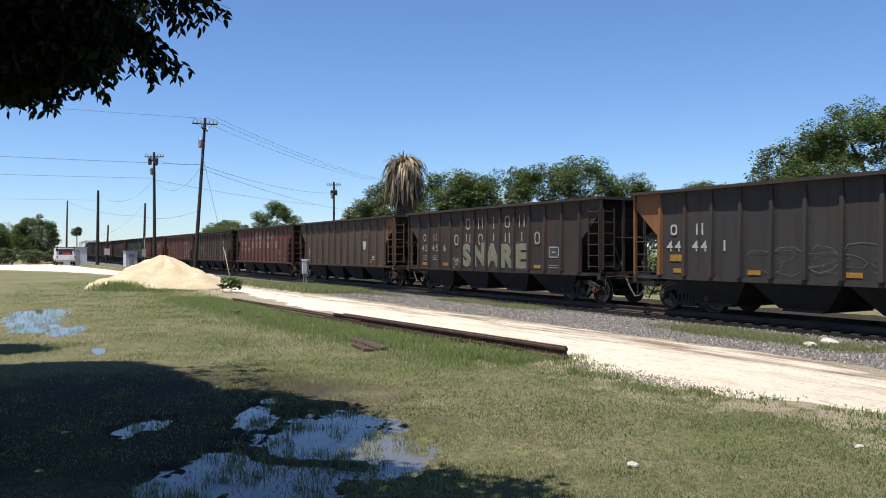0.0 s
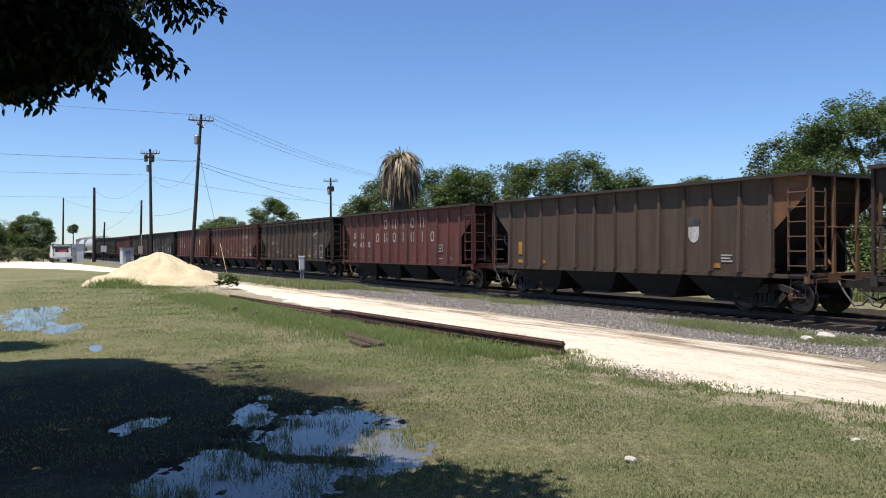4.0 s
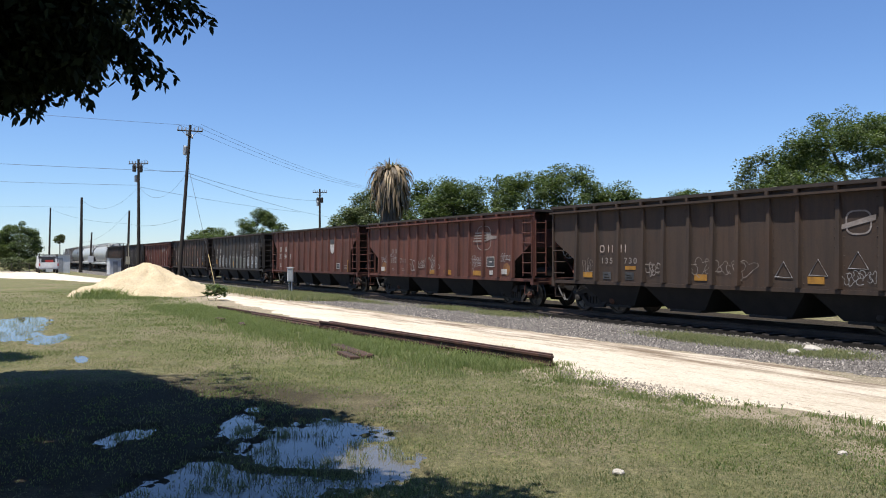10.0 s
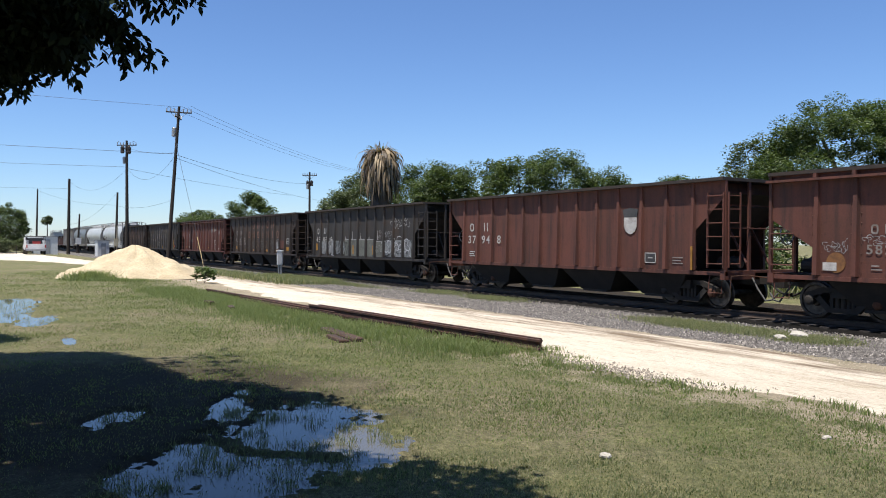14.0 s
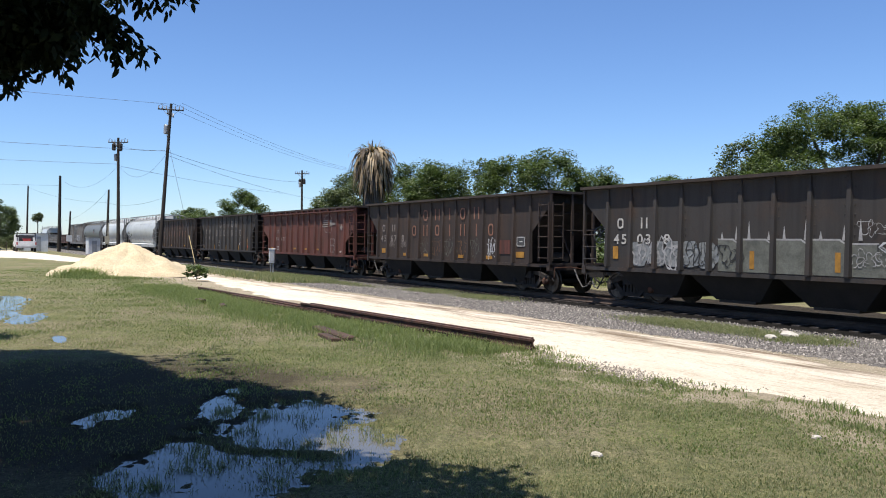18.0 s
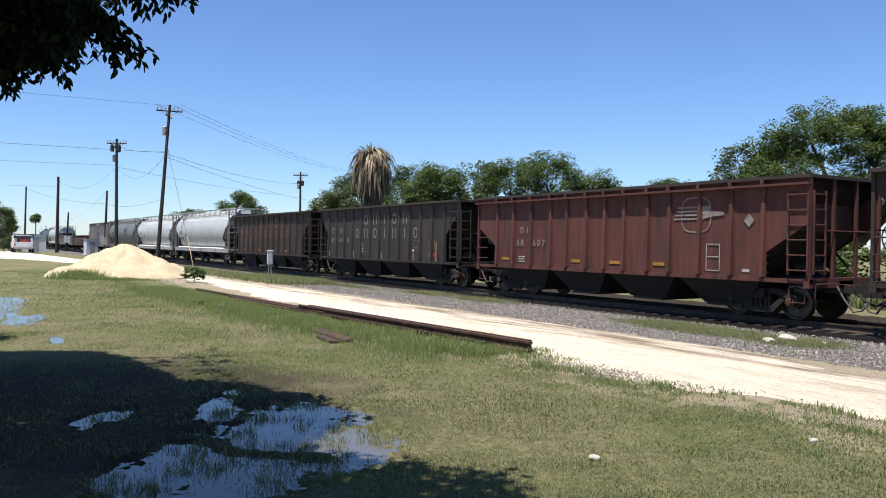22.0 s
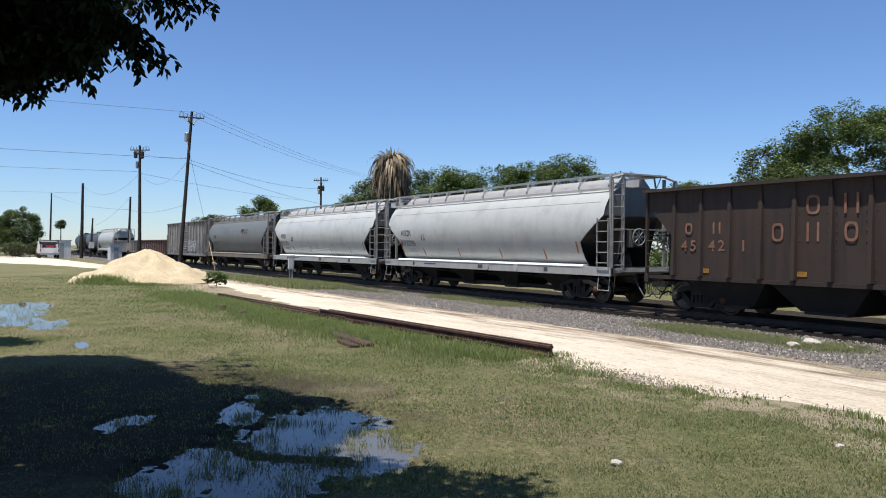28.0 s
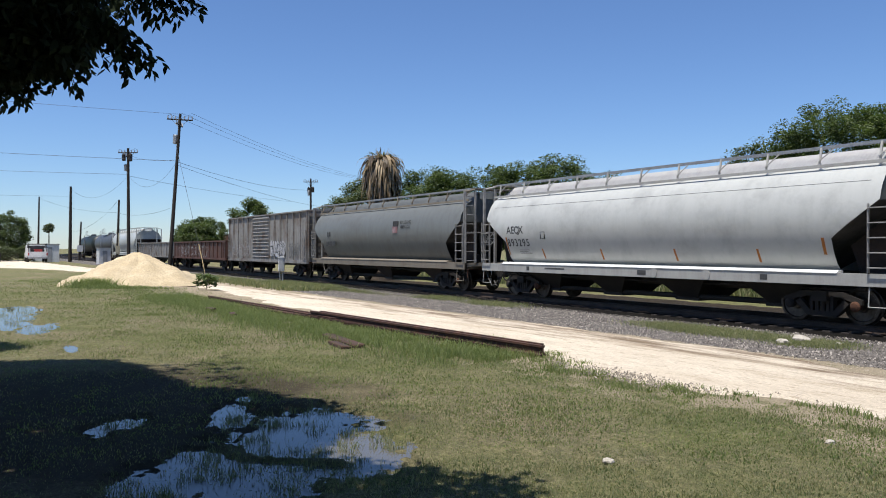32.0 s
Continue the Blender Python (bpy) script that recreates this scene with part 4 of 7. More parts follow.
RED_TAG = surface("red_tag", (0.28, 0.02, 0.02), (0.38, 0.04, 0.03), 4, 0.6)

# the open hoppers, head of the train first
car = put_open(-4.77, P_BLACK, "charcoal grey open hopper car with a rusty orange end", end_paint=P_RUSTED)
owner_and_number(car, ("44", "44", "1"), LETTER)
yellow_spots(car, (-5.35, -2.6, 0.3, 3.1), 1.20, 0.42)
made("yellow_patch", YELLOW, car, box, -5.7, -5.2, YN - 0.006, YN - 0.001, 1.55, 1.75)
scrawl(car, -2.5, 4.6, 1.25, 2.05, SPRAY_M, 3, 4, 0.014)

car = put_open(-20.85, P_BROWN, "dark brown open hopper car with pale green sprayed lumps")
owner_and_number(car, ("45", "45", "6"), PINKISH)
two_word_sign(car, PINKISH)
bubble_word(car, "SNARE", -2.15, 2.98, 1.12, 2.22, SPRAY_G, SPRAY_D, SPRAY_M)
scrawl(car, -2.85, -2.2, 1.2, 1.6, SPRAY_W, 8, 3, 0.02)
yellow_spots(car, (-5.55, -3.54, 3.54), 1.20, 0.42)
data_panel(car, 4.58, 1.62, 0.58, 0.40)
small_print(car, 4.6, 1.22, FADED, 2, 0.7)
for x in (-5.5, -4.55):
    small_print(car, x, 1.45)

car = put_open(-36.95, P_TAN, "weathered brown open hopper car with a small shield", right_paint=P_RUSTY)
made("shield_badge", LETTER, car, prism, [(3.2, 2.42), (3.2, 2.12), (3.27, 2.0), (3.4, 1.94), (3.53, 2.0), (3.6, 2.12), (3.6, 2.42)], 1, YN - 0.010, YN - 0.001)
made("shield_band", BLACKTEXT, car, prism, [(3.2, 2.44), (3.6, 2.44), (3.64, 2.66), (3.4, 2.70), (3.16, 2.66)], 1, YN - 0.012, YN - 0.001)
yellow_spots(car, (-5.4, -4.0, 4.2))
made("yellow_patch", YELLOW, car, box, -5.55, -5.3, YN - 0.006, YN - 0.001, 1.55, 2.05)
small_print(car, 4.6, 1.4, LETTER)

car = put_open(-53.05, P_RED, "oxide red open hopper car with worn white lettering shapes")
owner_and_number(car, ("40", "61", "8"), LETTER)
two_word_sign(car, CHIPPED)
data_panel(car, 4.30, 1.62, 0.42, 0.34)
small_print(car, 4.30, 1.30, LETTER, 1)
small_print(car, 5.25, 1.28, FADED, 2)
for x in (-5.5, -4.55, -3.6):
    small_print(car, x, 1.32, FADED, 2, 0.22)

car = put_open(-69.28, P_DUST, "dark brown open hopper car with a faded round badge", heavy=True)
for k, x in enumerate((-4.62, -4.22, -3.62)):
    bm = bmesh.new()
    plain_mark(bm, ("ring", "pair", "pair")[k], x, 2.06, 0.23, 0.25, stroke=0.04)
    part("lettering_shape", bm, PINKISH, car)
writing(car, "135", -4.4, 1.70, 0.19, FADED, wide=1.3)
writing(car, "730", -3.3, 1.70, 0.19, FADED, wide=1.3)
yellow_spots(car, (-5.35, -0.45, 3.2), 1.22, 0.46, 0.18)
yellow_spots(car, (-3.3,), 1.50, 0.46, 0.12)
for x in (-4.4, -3.35):
    made("stencil_patch", BLACKTEXT, car, box, x - 0.2, x + 0.2, YN - 0.005, YN - 0.001, 1.18, 1.42)
    small_print(car, x, 1.22, FADED, 2, 0.26)
bm = bmesh.new()
plain_mark(bm, "ring", 4.32, 2.42, 0.66, 0.60, stroke=0.04)
part("round_badge", bm, FADED, car, "faded white ring badge")
made("badge_band", FADED, car, prism, [(3.88, 2.56), (4.74, 2.76), (4.76, 2.90), (3.90, 2.68)], 1, YN - 0.009, YN - 0.001)
bm = bmesh.new()
for a, b, c, d in ((5.05, 5.55, 1.20, 1.24), (5.05, 5.55, 1.96, 2.0), (5.05, 5.09, 1.20, 2.0), (5.51, 5.55, 1.20, 2.0), (5.05, 5.55, 1.56, 1.6)):
    box(bm, a, b, YN - 0.006, YN - 0.001, c, d)
part("stencil_frame", bm, LETTER, car, "white outlined stencil")
made("stencil_patch", BLACKTEXT, car, box, 5.09, 5.51, YN - 0.004, YN - 0.001, 1.24, 1.56)
for x, z in ((2.28, 1.36), (3.26, 1.42), (4.3, 1.60)):
    bm = bmesh.new()
    tube(bm, [(x - 0.26, YN - 0.004, z), (x, YN - 0.004, z + 0.42), (x + 0.26, YN - 0.004, z), (x - 0.26, YN - 0.004, z + 0.02)], 0.010, 4)
    part("sprayed_stroke", bm, SPRAY_W, car, "thin sprayed triangle")
scrawl(car, -0.8, 1.3, 1.32, 1.85, FADED, 4, 4, 0.016)
scrawl(car, -5.6, -5.1, 1.40, 1.85, FADED, 14, 2, 0.014)
scrawl(car, -2.6, -2.0, 1.30, 1.80, FADED, 15, 2, 0.03)
scrawl(car, 3.95, 4.75, 1.20, 1.60, SPRAY_W, 16, 3, 0.014)

car = put_open(-84.9, P_RED2, "faded red open hopper car with a bird-shaped pale badge", heavy=True)
marks(car, 2, -4.45, 2.12, FADED, 0.21, 0.33)
writing(car, "582", -4.35, 1.66, 0.22, FADED, wide=1.15)
writing(car, "711", -3.35, 1.66, 0.22, FADED, wide=1.15)
yellow_spots(car, (-0.4, 0.9, 3.3), 1.16, 0.62, 0.20)
for x in (-5.4, 5.45):
    made("orange_disc", DULLORANGE, car, lathe, [(0.25, YN - 0.006), (0.02, YN - 0.007)], 20, 1, (x, 0, 1.44))
    made("white_placard", LETTER, car, box, x - 0.34, x + 0.02, YN - 0.014, YN - 0.008, 1.24, 1.44)
data_panel(car, 4.32, 1.52, 0.56, 0.42)
made("white_placard", LETTER, car, box, 4.24, 4.48, YN - 0.006, YN - 0.001, 1.20, 1.38)
winged_badge(car, 3.75, 2.62)
scrawl(car, -2.5, 0.0, 1.30, 1.92, FADED, 6, 5, 0.04)
scrawl(car, 2.85, 3.75, 1.40, 2.05, SPRAY_W, 9, 3, 0.018)
scrawl(car, 5.0, 5.85, 1.72, 2.02, SPRAY_W, 10, 3, 0.018)
scrawl(car, -5.7, -5.1, 1.72, 1.96, SPRAY_W, 12, 3, 0.012)
scrawl(car, -4.7, -3.95, 1.86, 2.06, SPRAY_W, 13, 3, 0.012)
for x in (-4.4, -3.35):
    small_print(car, x, 1.28, FADED, 2, 0.26)

car = put_open(-100.76, P_RED2, "faded red open hopper car with a white and blue shield")
made("shield_badge", LETTER, car, prism, [(3.28, 2.70), (3.28, 2.40), (3.38, 2.24), (3.56, 2.16), (3.74, 2.24), (3.84, 2.40), (3.84, 2.70)], 1, YN - 0.010, YN - 0.001)
made("shield_band", BLACKTEXT, car, prism, [(3.28, 2.705), (3.84, 2.705), (3.89, 2.95), (3.56, 3.0), (3.23, 2.95)], 1, YN - 0.012, YN - 0.001)
owner_and_number(car, ("37", "94", "8"), LETTER)
data_panel(car, 4.42, 1.28, 0.46, 0.32)
small_print(car, 5.5, 1.28, FADED)
small_print(car, -5.5, 1.32, LETTER)
made("yellow_bar", YELLOW, car, box, 6.12, 6.18, YN - 0.16, YN - 0.14, 1.12, 1.80)

car = put_open(-117.3, P_BLACK, "charcoal open hopper car covered with white scrawls")
owner_and_number(car, ("45", "03", "8"), LETTER)
made("yellow_patch", YELLOW, car, box, -5.85, -5.62, YN - 0.006, YN - 0.001, 1.38, 1.78)
blob_panel(car, -5.0, -1.75, 1.14, 1.98, SPRAY_P, 21, lumps=5)
scrawl(car, -4.95, -3.0, 1.20, 1.95, SPRAY_W, 21, 4, 0.05, YN - 0.008)
scrawl(car, -2.95, -1.75, 1.18, 1.95, SPRAY_D, 26, 3, 0.03, YN - 0.010)
for x0, x1, z1 in ((-1.75, -1.07, 2.0), (-0.97, -0.05, 2.0), (0.05, 0.96, 2.0), (1.06, 1.97, 2.0), (2.07, 2.9, 1.9)):
    made("sprayed_field", SPRAY_M, car, prism, [(x0, 1.13), (x1, 1.13), (x1, z1 - 0.12), (x1 - 0.2, z1), (x0, z1)], 1, YN - 0.006, YN - 0.001)
    made("sprayed_rim", SPRAY_W, car, prism, [(x0, z1 - 0.015), (x1 - 0.2, z1 - 0.015), (x1, z1 - 0.13), (x1, z1 - 0.10), (x1 - 0.18, z1 + 0.03), (x0, z1 + 0.03)], 1, YN - 0.009, YN - 0.001)
for k, x in enumerate((-1.62, -1.15, -0.75, -0.15, 0.3, 0.9, 1.3, 1.9, 2.3)):
    made("sprayed_drip", SPRAY_W, car, prism, [(x - 0.05, 1.99), (x, 2.22 + 0.14 * (k * 7 % 3)), (x + 0.05, 1.99)], 1, YN - 0.010, YN - 0.001)
for x in (-0.65, 1.75):
    made("yellow_patch", YELLOW, car, box, x - 0.07, x + 0.07, YN - 0.012, YN - 0.001, 1.22, 1.70)
scrawl(car, -1.6, -0.95, 1.3, 1.9, SPRAY_D, 27, 2, 0.03, YN - 0.010)
scrawl(car, 2.0, 2.9, 1.35, 1.75, SPRAY_W, 28, 3, 0.018, YN - 0.010)
blob_panel(car, 3.0, 5.9, 1.13, 2.05, SPRAY_P, 23, lumps=3)
scrawl(car, 3.1, 5.8, 1.2, 1.98, SPRAY_D, 23, 3, 0.035, YN - 0.010)
scrawl(car, 3.05, 5.9, 1.25, 2.1, SPRAY_B, 29, 3, 0.04, YN - 0.013)
scrawl(car, 2.3, 3.9, 2.1, 2.45, SPRAY_W, 25, 4, 0.015)
scrawl(car, 3.9, 5.6, 2.55, 3.0, SPRAY_W, 24, 3, 0.025)

car = put_open(-133.5, P_BROWN, "dark brown open hopper car with ghostly letter bars and yellow patches")
two_word_sign(car, SALMON)
owner_and_number(car, ("45", "67", "8"), FADED)
yellow_spots(car, (-3.35, -1.45, 1.4, 3.45), 1.20, 0.40, 0.13)
made("yellow_patch", YELLOW, car, box, -5.72, -5.35, YN - 0.006, YN - 0.001, 1.30, 1.52)
made("yellow_patch", YELLOW, car, box, 5.2, 5.7, YN - 0.006, YN - 0.001, 1.30, 1.52)
data_panel(car, 5.5, 1.72, 0.50, 0.36)
scrawl(car, 3.3, 3.95, 1.30, 2.0, SPRAY_B, 31, 3, 0.03)
for x0, x1, seed in ((-1.95, -1.1, 32), (-0.9, -0.1, 33), (0.15, 0.95, 34), (1.15, 1.95, 35), (2.2, 2.95, 36)):
    scrawl(car, x0, x1, 1.25, 2.0, P_RUSTY if seed % 2 else SPRAY_M, seed, 2, 0.018)
for x0 in (-4.9, -3.75):
    scrawl(car, x0, x0 + 0.5, 1.55, 1.85, FADED, 37, 3, 0.014)
made("painted_square", P_MAROON, car, box, 4.15, 4.85, YN - 0.006, YN - 0.001, 1.42, 1.95)

car = put_open(-149.5, P_MAROON, "maroon open hopper car with yellow patches", heavy=True)
marks(car, 2, -4.4, 2.3, FADED, 0.22, 0.4)
writing(car, "58", -4.5, 1.85, 0.22, FADED, wide=1.4)
writing(car, "607", -3.4, 1.85, 0.22, FADED, wide=1.4)
yellow_spots(car, (-5.4, -1.4, 0.45, 2.3), 1.30, 0.46, 0.10)
winged_badge(car, 3.6, 2.70)
bm = bmesh.new()
for a, b, c, d in ((4.05, 4.52, 1.22, 1.24), (4.05, 4.52, 1.95, 1.97), (4.05, 4.07, 1.22, 1.97), (4.50, 4.52, 1.22, 1.97), (4.05, 4.52, 1.60, 1.62)):
    box(bm, a, b, YN - 0.006, YN - 0.001, c, d)
part("stencil_frame", bm, LETTER, car, "white outlined stencil")
made("sprayed_diamond", FADED, car, prism, [(5.45, 2.42), (5.62, 2.60), (5.45, 2.78), (5.28, 2.60)], 1, YN - 0.006, YN - 0.001)
made("white_placard", LETTER, car, box, 5.25, 5.48, YN - 0.006, YN - 0.001, 1.22, 1.30)
small_print(car, -4.4, 1.25, LETTER, 3, 0.4)

car = put_open(-165.37, P_BLACK, "charcoal grey open hopper car with faded letter bars")
two_word_sign(car, FADED)
owner_and_number(car, ("45", "46", "6"), FADED)
for x in (3.35, 4.75):
    bm = bmesh.new()
    for a, b, c, d in ((x, x + 0.5, 1.66, 1.68), (x, x + 0.5, 2.02, 2.04), (x, x + 0.02, 1.66, 2.04), (x + 0.48, x + 0.5, 1.66, 2.04)):
        box(bm, a, b, YN - 0.006, YN - 0.001, c, d)
    part("stencil_frame", bm, FADED, car, "faint square outline")
made("white_placard", LETTER, car, box, 3.28, 3.46, YN - 0.006, YN - 0.001, 1.5, 1.62)
made("red_placard", RED_TAG, car, box, 5.15, 5.35, YN - 0.006, YN - 0.001, 1.3, 1.45)
for x in (-5.72, -2.62, 0.52, 3.64, 5.62):
    made("yellow_bar", YELLOW, car, box, x - 0.04, x + 0.04, YN - 0.16, YN - 0.155, 1.1, 1.45 if x < 5 else 1.95)
small_print(car, 4.9, 1.3)
small_print(car, -1.9, 1.4, LETTER, 6, 0.25)

car = put_open(-181.5, P_BROWN, "dark brown rusty open hopper car with orange letter bars")
two_word_sign(car, SALMON)
owner_and_number(car, ("45", "42", "1"), SALMON)
yellow_spots(car, (-5.0, -1.9, 0.8, 3.2), 1.22, 0.45)


# ---- covered hoppers, boxcar, gondolas, tank cars ----
# whiter copy of the sill white: sun on the edge, painted in
SUNLIT_LEDGE = surface("sunlit_white_ledge", (0.60, 0.60, 0.58), (0.72, 0.72, 0.70), 2, 0.5)
SKIN = [(1.04, 1.28), (1.24, 1.50), (1.39, 1.80), (1.50, 2.12), (1.565, 2.42), (1.59, 2.72), (1.555, 3.02), (1.465, 3.32), (1.335, 3.56)]


def flank(z, out=0.0):
    """Place across of the barrel's near side at a height."""
    return -float(np.interp(z, [q[1] for q in SKIN], [q[0] for q in SKIN])) - out


def on_flank(name, material, car, x0, x1, z0, z1, out=0.008, n=3):
    """A thin strip that follows the curve of the barrel."""
    bm = bmesh.new()
    zs = [z0 + (z1 - z0) * i / n for i in range(n + 1)]
    prism(bm, [(flank(z, out), z) for z in zs] + [(flank(z, -0.03), z) for z in zs[::-1]], 0, x0, x1)
    return part(name, bm, material, car)


def covered_hopper(right, length, paint, label, group="covered hopper cars of the train", tall=4.42, outlets=4, sill_paint=None, rails=True, bay_paint=None, roof_paint=None):
    half = length / 2
    d0 = right - half
    car = thing("covered_hopper_car", pose(d0, TRACK_Y, RAIL_Z), label, "freight car", group)
    sp = sill_paint or paint
    sect = SKIN + [(1.18, tall - 0.64), (1.0, tall - 0.52), (0.83, tall - 0.46), (0.0, tall - 0.40)]
    full = [(-y, z) for y, z in sect] + [(y, z) for y, z in sect[-2::-1]]
    # the barrel: rows of its length follow the chamfered ends
    bm = bmesh.new()
    rows = []
    for y, z in full:
        reach = half - 0.35 if z > 3.0 else (half - 0.35 - (3.0 - z) * 1.45 if z > 2.15 else half - 1.58)
        rows.append([bm.verts.new((x, y, z)) for x in (-reach, -reach * 0.5, 0, reach * 0.5, reach)])
    for a, b in zip(rows, rows[1:]):
        for i in range(4):
            bm.faces.new((a[i], a[i + 1], b[i + 1], b[i]))
    part("barrel", bm, paint, car, "smooth curved steel barrel", smooth=True)
    for e in (-1, 1):
        bm = bmesh.new()
        pts = [(half - 0.37, 4.0, 0.8), (half - 0.37, 3.78, 1.17), (half - 0.37, 3.32, 1.45), (half - 0.37, 3.0, 1.54)]
        prev = None
        for x, z, w in pts:
            pair = [bm.verts.new((e * x, -w, z)), bm.verts.new((e * x, w, z))]
            if prev:
                bm.faces.new((prev[0], pair[0], pair[1], prev[1]))
            prev = pair
        # darker grey stands for grime and the shade under the roof platform
        part("end_sheet", bm, P_GREY if sill_paint else paint, car, "grimy grey end sheet with roof shade painted in")
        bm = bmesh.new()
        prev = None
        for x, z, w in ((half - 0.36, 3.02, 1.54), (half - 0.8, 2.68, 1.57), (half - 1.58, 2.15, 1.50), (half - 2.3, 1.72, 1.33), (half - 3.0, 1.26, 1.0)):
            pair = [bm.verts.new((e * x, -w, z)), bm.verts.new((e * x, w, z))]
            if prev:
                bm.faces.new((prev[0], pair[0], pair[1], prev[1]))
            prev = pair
        # slope coloured dark for grime and for the shade it lies in
        part("end_slope", bm, P_DIRTY_SHADE if sill_paint else SOOT_SHADE, car, "grimy sloped hopper sheet with its shade painted in")
        made("end_sill", sp, car, box, *sorted((e * (half - 0.14), e * half)), -1.5, 1.5, 0.98, 1.26)
        made("end_platform", STEEL, car, box, *sorted((e * (half - 1.6), e * (half - 0.14))), -1.2, 1.2, 1.2, 1.24)
        for s in (-1, 1):
            bm = bmesh.new()
            prism(bm, [(e * (half - 0.18), 2.9), (e * (half - 0.48), 2.75), (e * (half - 1.55), 1.95), (e * (half - 1.3), 1.28), (e * (half - 0.6), 1.28)], 1, *sorted((s * 0.7, s * 0.73)))
            part("end_web", bm, SOOT_SHADE, car)
            for y in (1.48, 0.95):
                made("end_post", LADDERGREY if sill_paint else sp, car, box, *sorted((e * (half - 0.10), e * (half - 0.02))), s * y - 0.05, s * y + 0.05, 1.26, tall - 0.12)
            made("roof_bracket", sp, car, rod, (e * (half - 0.05), s * 1.48, tall - 0.15), (e * (half - 0.05), s * 0.7, tall + 0.02), 0.04, 6)
        coupler(car, e * half, e)
        made("roof_platform", sp, car, box, *sorted((e * (half - 0.7), e * (half + 0.02))), -1.0, 1.0, tall - 0.03, tall + 0.02)
    for s in (-1, 1):
        made("side_sill", sp, car, box, -half, half, *sorted((s * 1.42, s * 1.55)), 0.98, 1.28)
        made("sill_ledge", SUNLIT_LEDGE if sill_paint is P_WHITE else sp, car, prism, [(s * 1.57, 1.275), (s * 1.565, 1.285), (s * 1.49, 1.345), (s * 1.30, 1.345), (s * 1.30, 1.275)], 0, -half + 1.4, half - 1.4)
        made("hatch_coaming", roof_paint or paint, car, prism, [(s * 0.80, tall - 0.47), (s * 0.42, tall - 0.47), (s * 0.42, tall - 0.08)], 0, -half + 0.5, half - 0.5)
        if rails:
            bm = bmesh.new()
            for i in range(int((length - 0.6) / 0.11)):
                x = -half + 0.3 + i * 0.11
                box(bm, x, x + 0.025, *sorted((s * 0.62, s * 1.0)), tall - 0.01, tall + 0.02)
            part("roof_grating", bm, GALV, car, "grating of the roof walk")
            made("walk_edge", GALV, car, box, -half + 0.3, half - 0.3, *sorted((s * 0.99, s * 1.03)), tall - 0.03, tall + 0.035)
            made("walk_beam", sp, car, box, -half + 0.3, half - 0.3, *sorted((s * 1.10, s * 1.15)), tall - 0.52, tall - 0.44)
            n = 10
            for i in range(n + 1):
                x = -half + 0.6 + (length - 1.2) * i / n
                bm = bmesh.new()
                rod(bm, (x, s * 1.12, tall - 0.46), (x, s * 1.02, tall), 0.035, 5)
                rod(bm, (x, s * 1.15, tall - 0.36), (x + 0.35, s * 1.0, tall - 0.02), 0.018, 5)
                part("walk_bracket", bm, sp, car)
    n = outlets
    for i in range(n):
        cx = (i - (n - 1) / 2) * (length - 6.2) / max(1, n - 1) * 0.92
        bm = bmesh.new()
        v = [bm.verts.new(p) for z, a, b in ((0.38, 0.35, 0.7), (1.27, 1.3, 1.36)) for p in ((cx - a, -b, z), (cx + a, -b, z), (cx + a, b, z), (cx - a, b, z))]
        for f in ((0, 3, 2, 1), (4, 5, 6, 7), (0, 1, 5, 4), (1, 2, 6, 5), (2, 3, 7, 6), (3, 0, 4, 7)):
            bm.faces.new([v[k] for k in f])
        part("discharge_bay", bm, bay_paint or STEEL, car)
        made("outlet_gate", STEEL, car, box, cx - 0.45, cx + 0.45, -0.75, 0.75, 0.30, 0.39)
    made("centre_sill", STEEL, car, box, -half, half, -0.30, 0.30, 0.72, 1.06)
    made("outlet_pipe", STEEL, car, rod, (-half + 3.2, -0.62, 0.42), (half - 3.2, -0.62, 0.42), 0.085, 10)
    made("brake_pipe", STEEL, car, rod, (-half + 1, -1.0, 0.85), (half - 1, -1.0, 0.85), 0.03, 6)
    rungs = LADDERGREY if sill_paint else sp
    ladder(car, half - 0.60, half - 0.06, -1.60, 1.42, 2.82, 5, rungs, stout=0.017)
    end_ladder(car, half + 0.04, -1.5, -1.0, 1.35, tall - 0.35, 8, rungs)
    ladder(car, -half + 0.06, -half + 0.60, -1.60, 1.42, 2.82, 5, rungs, stout=0.017)
    for x in (half - 0.62, -half + 0.06):
        stirrup(car, x, 0.55, sp, 1.02)
    brake_wheel(car, half + 0.08, -0.35, 2.3)
    made("brake_gear_box", P_DIRTY_SHADE, car, box, half - 0.22, half + 0.02, -0.62, -0.12, 1.95, 2.55)
    made("end_handrail", rungs, car, rod, (half + 0.03, -1.5, 2.55), (half + 0.03, 1.5, 2.55), 0.018, 5)
    made("end_ladder_rail", rungs, car, rod, (half + 0.03, 1.05, 1.30), (half + 0.03, 1.05, 2.55), 0.02, 5)
    made("crossover_step", P_DIRTY_SHADE, car, box, half - 0.05, half + 0.30, -1.4, 1.4, 1.10, 1.14)
    made("brake_cylinder", STEEL, car, rod, (half - 1.1, -0.5, 1.45), (half - 0.4, -0.5, 1.45), 0.18, 12)
    axles = bogie(car, -half + 2.1) + bogie(car, half - 2.1)
    train.append((car, d0, axles))
    return car


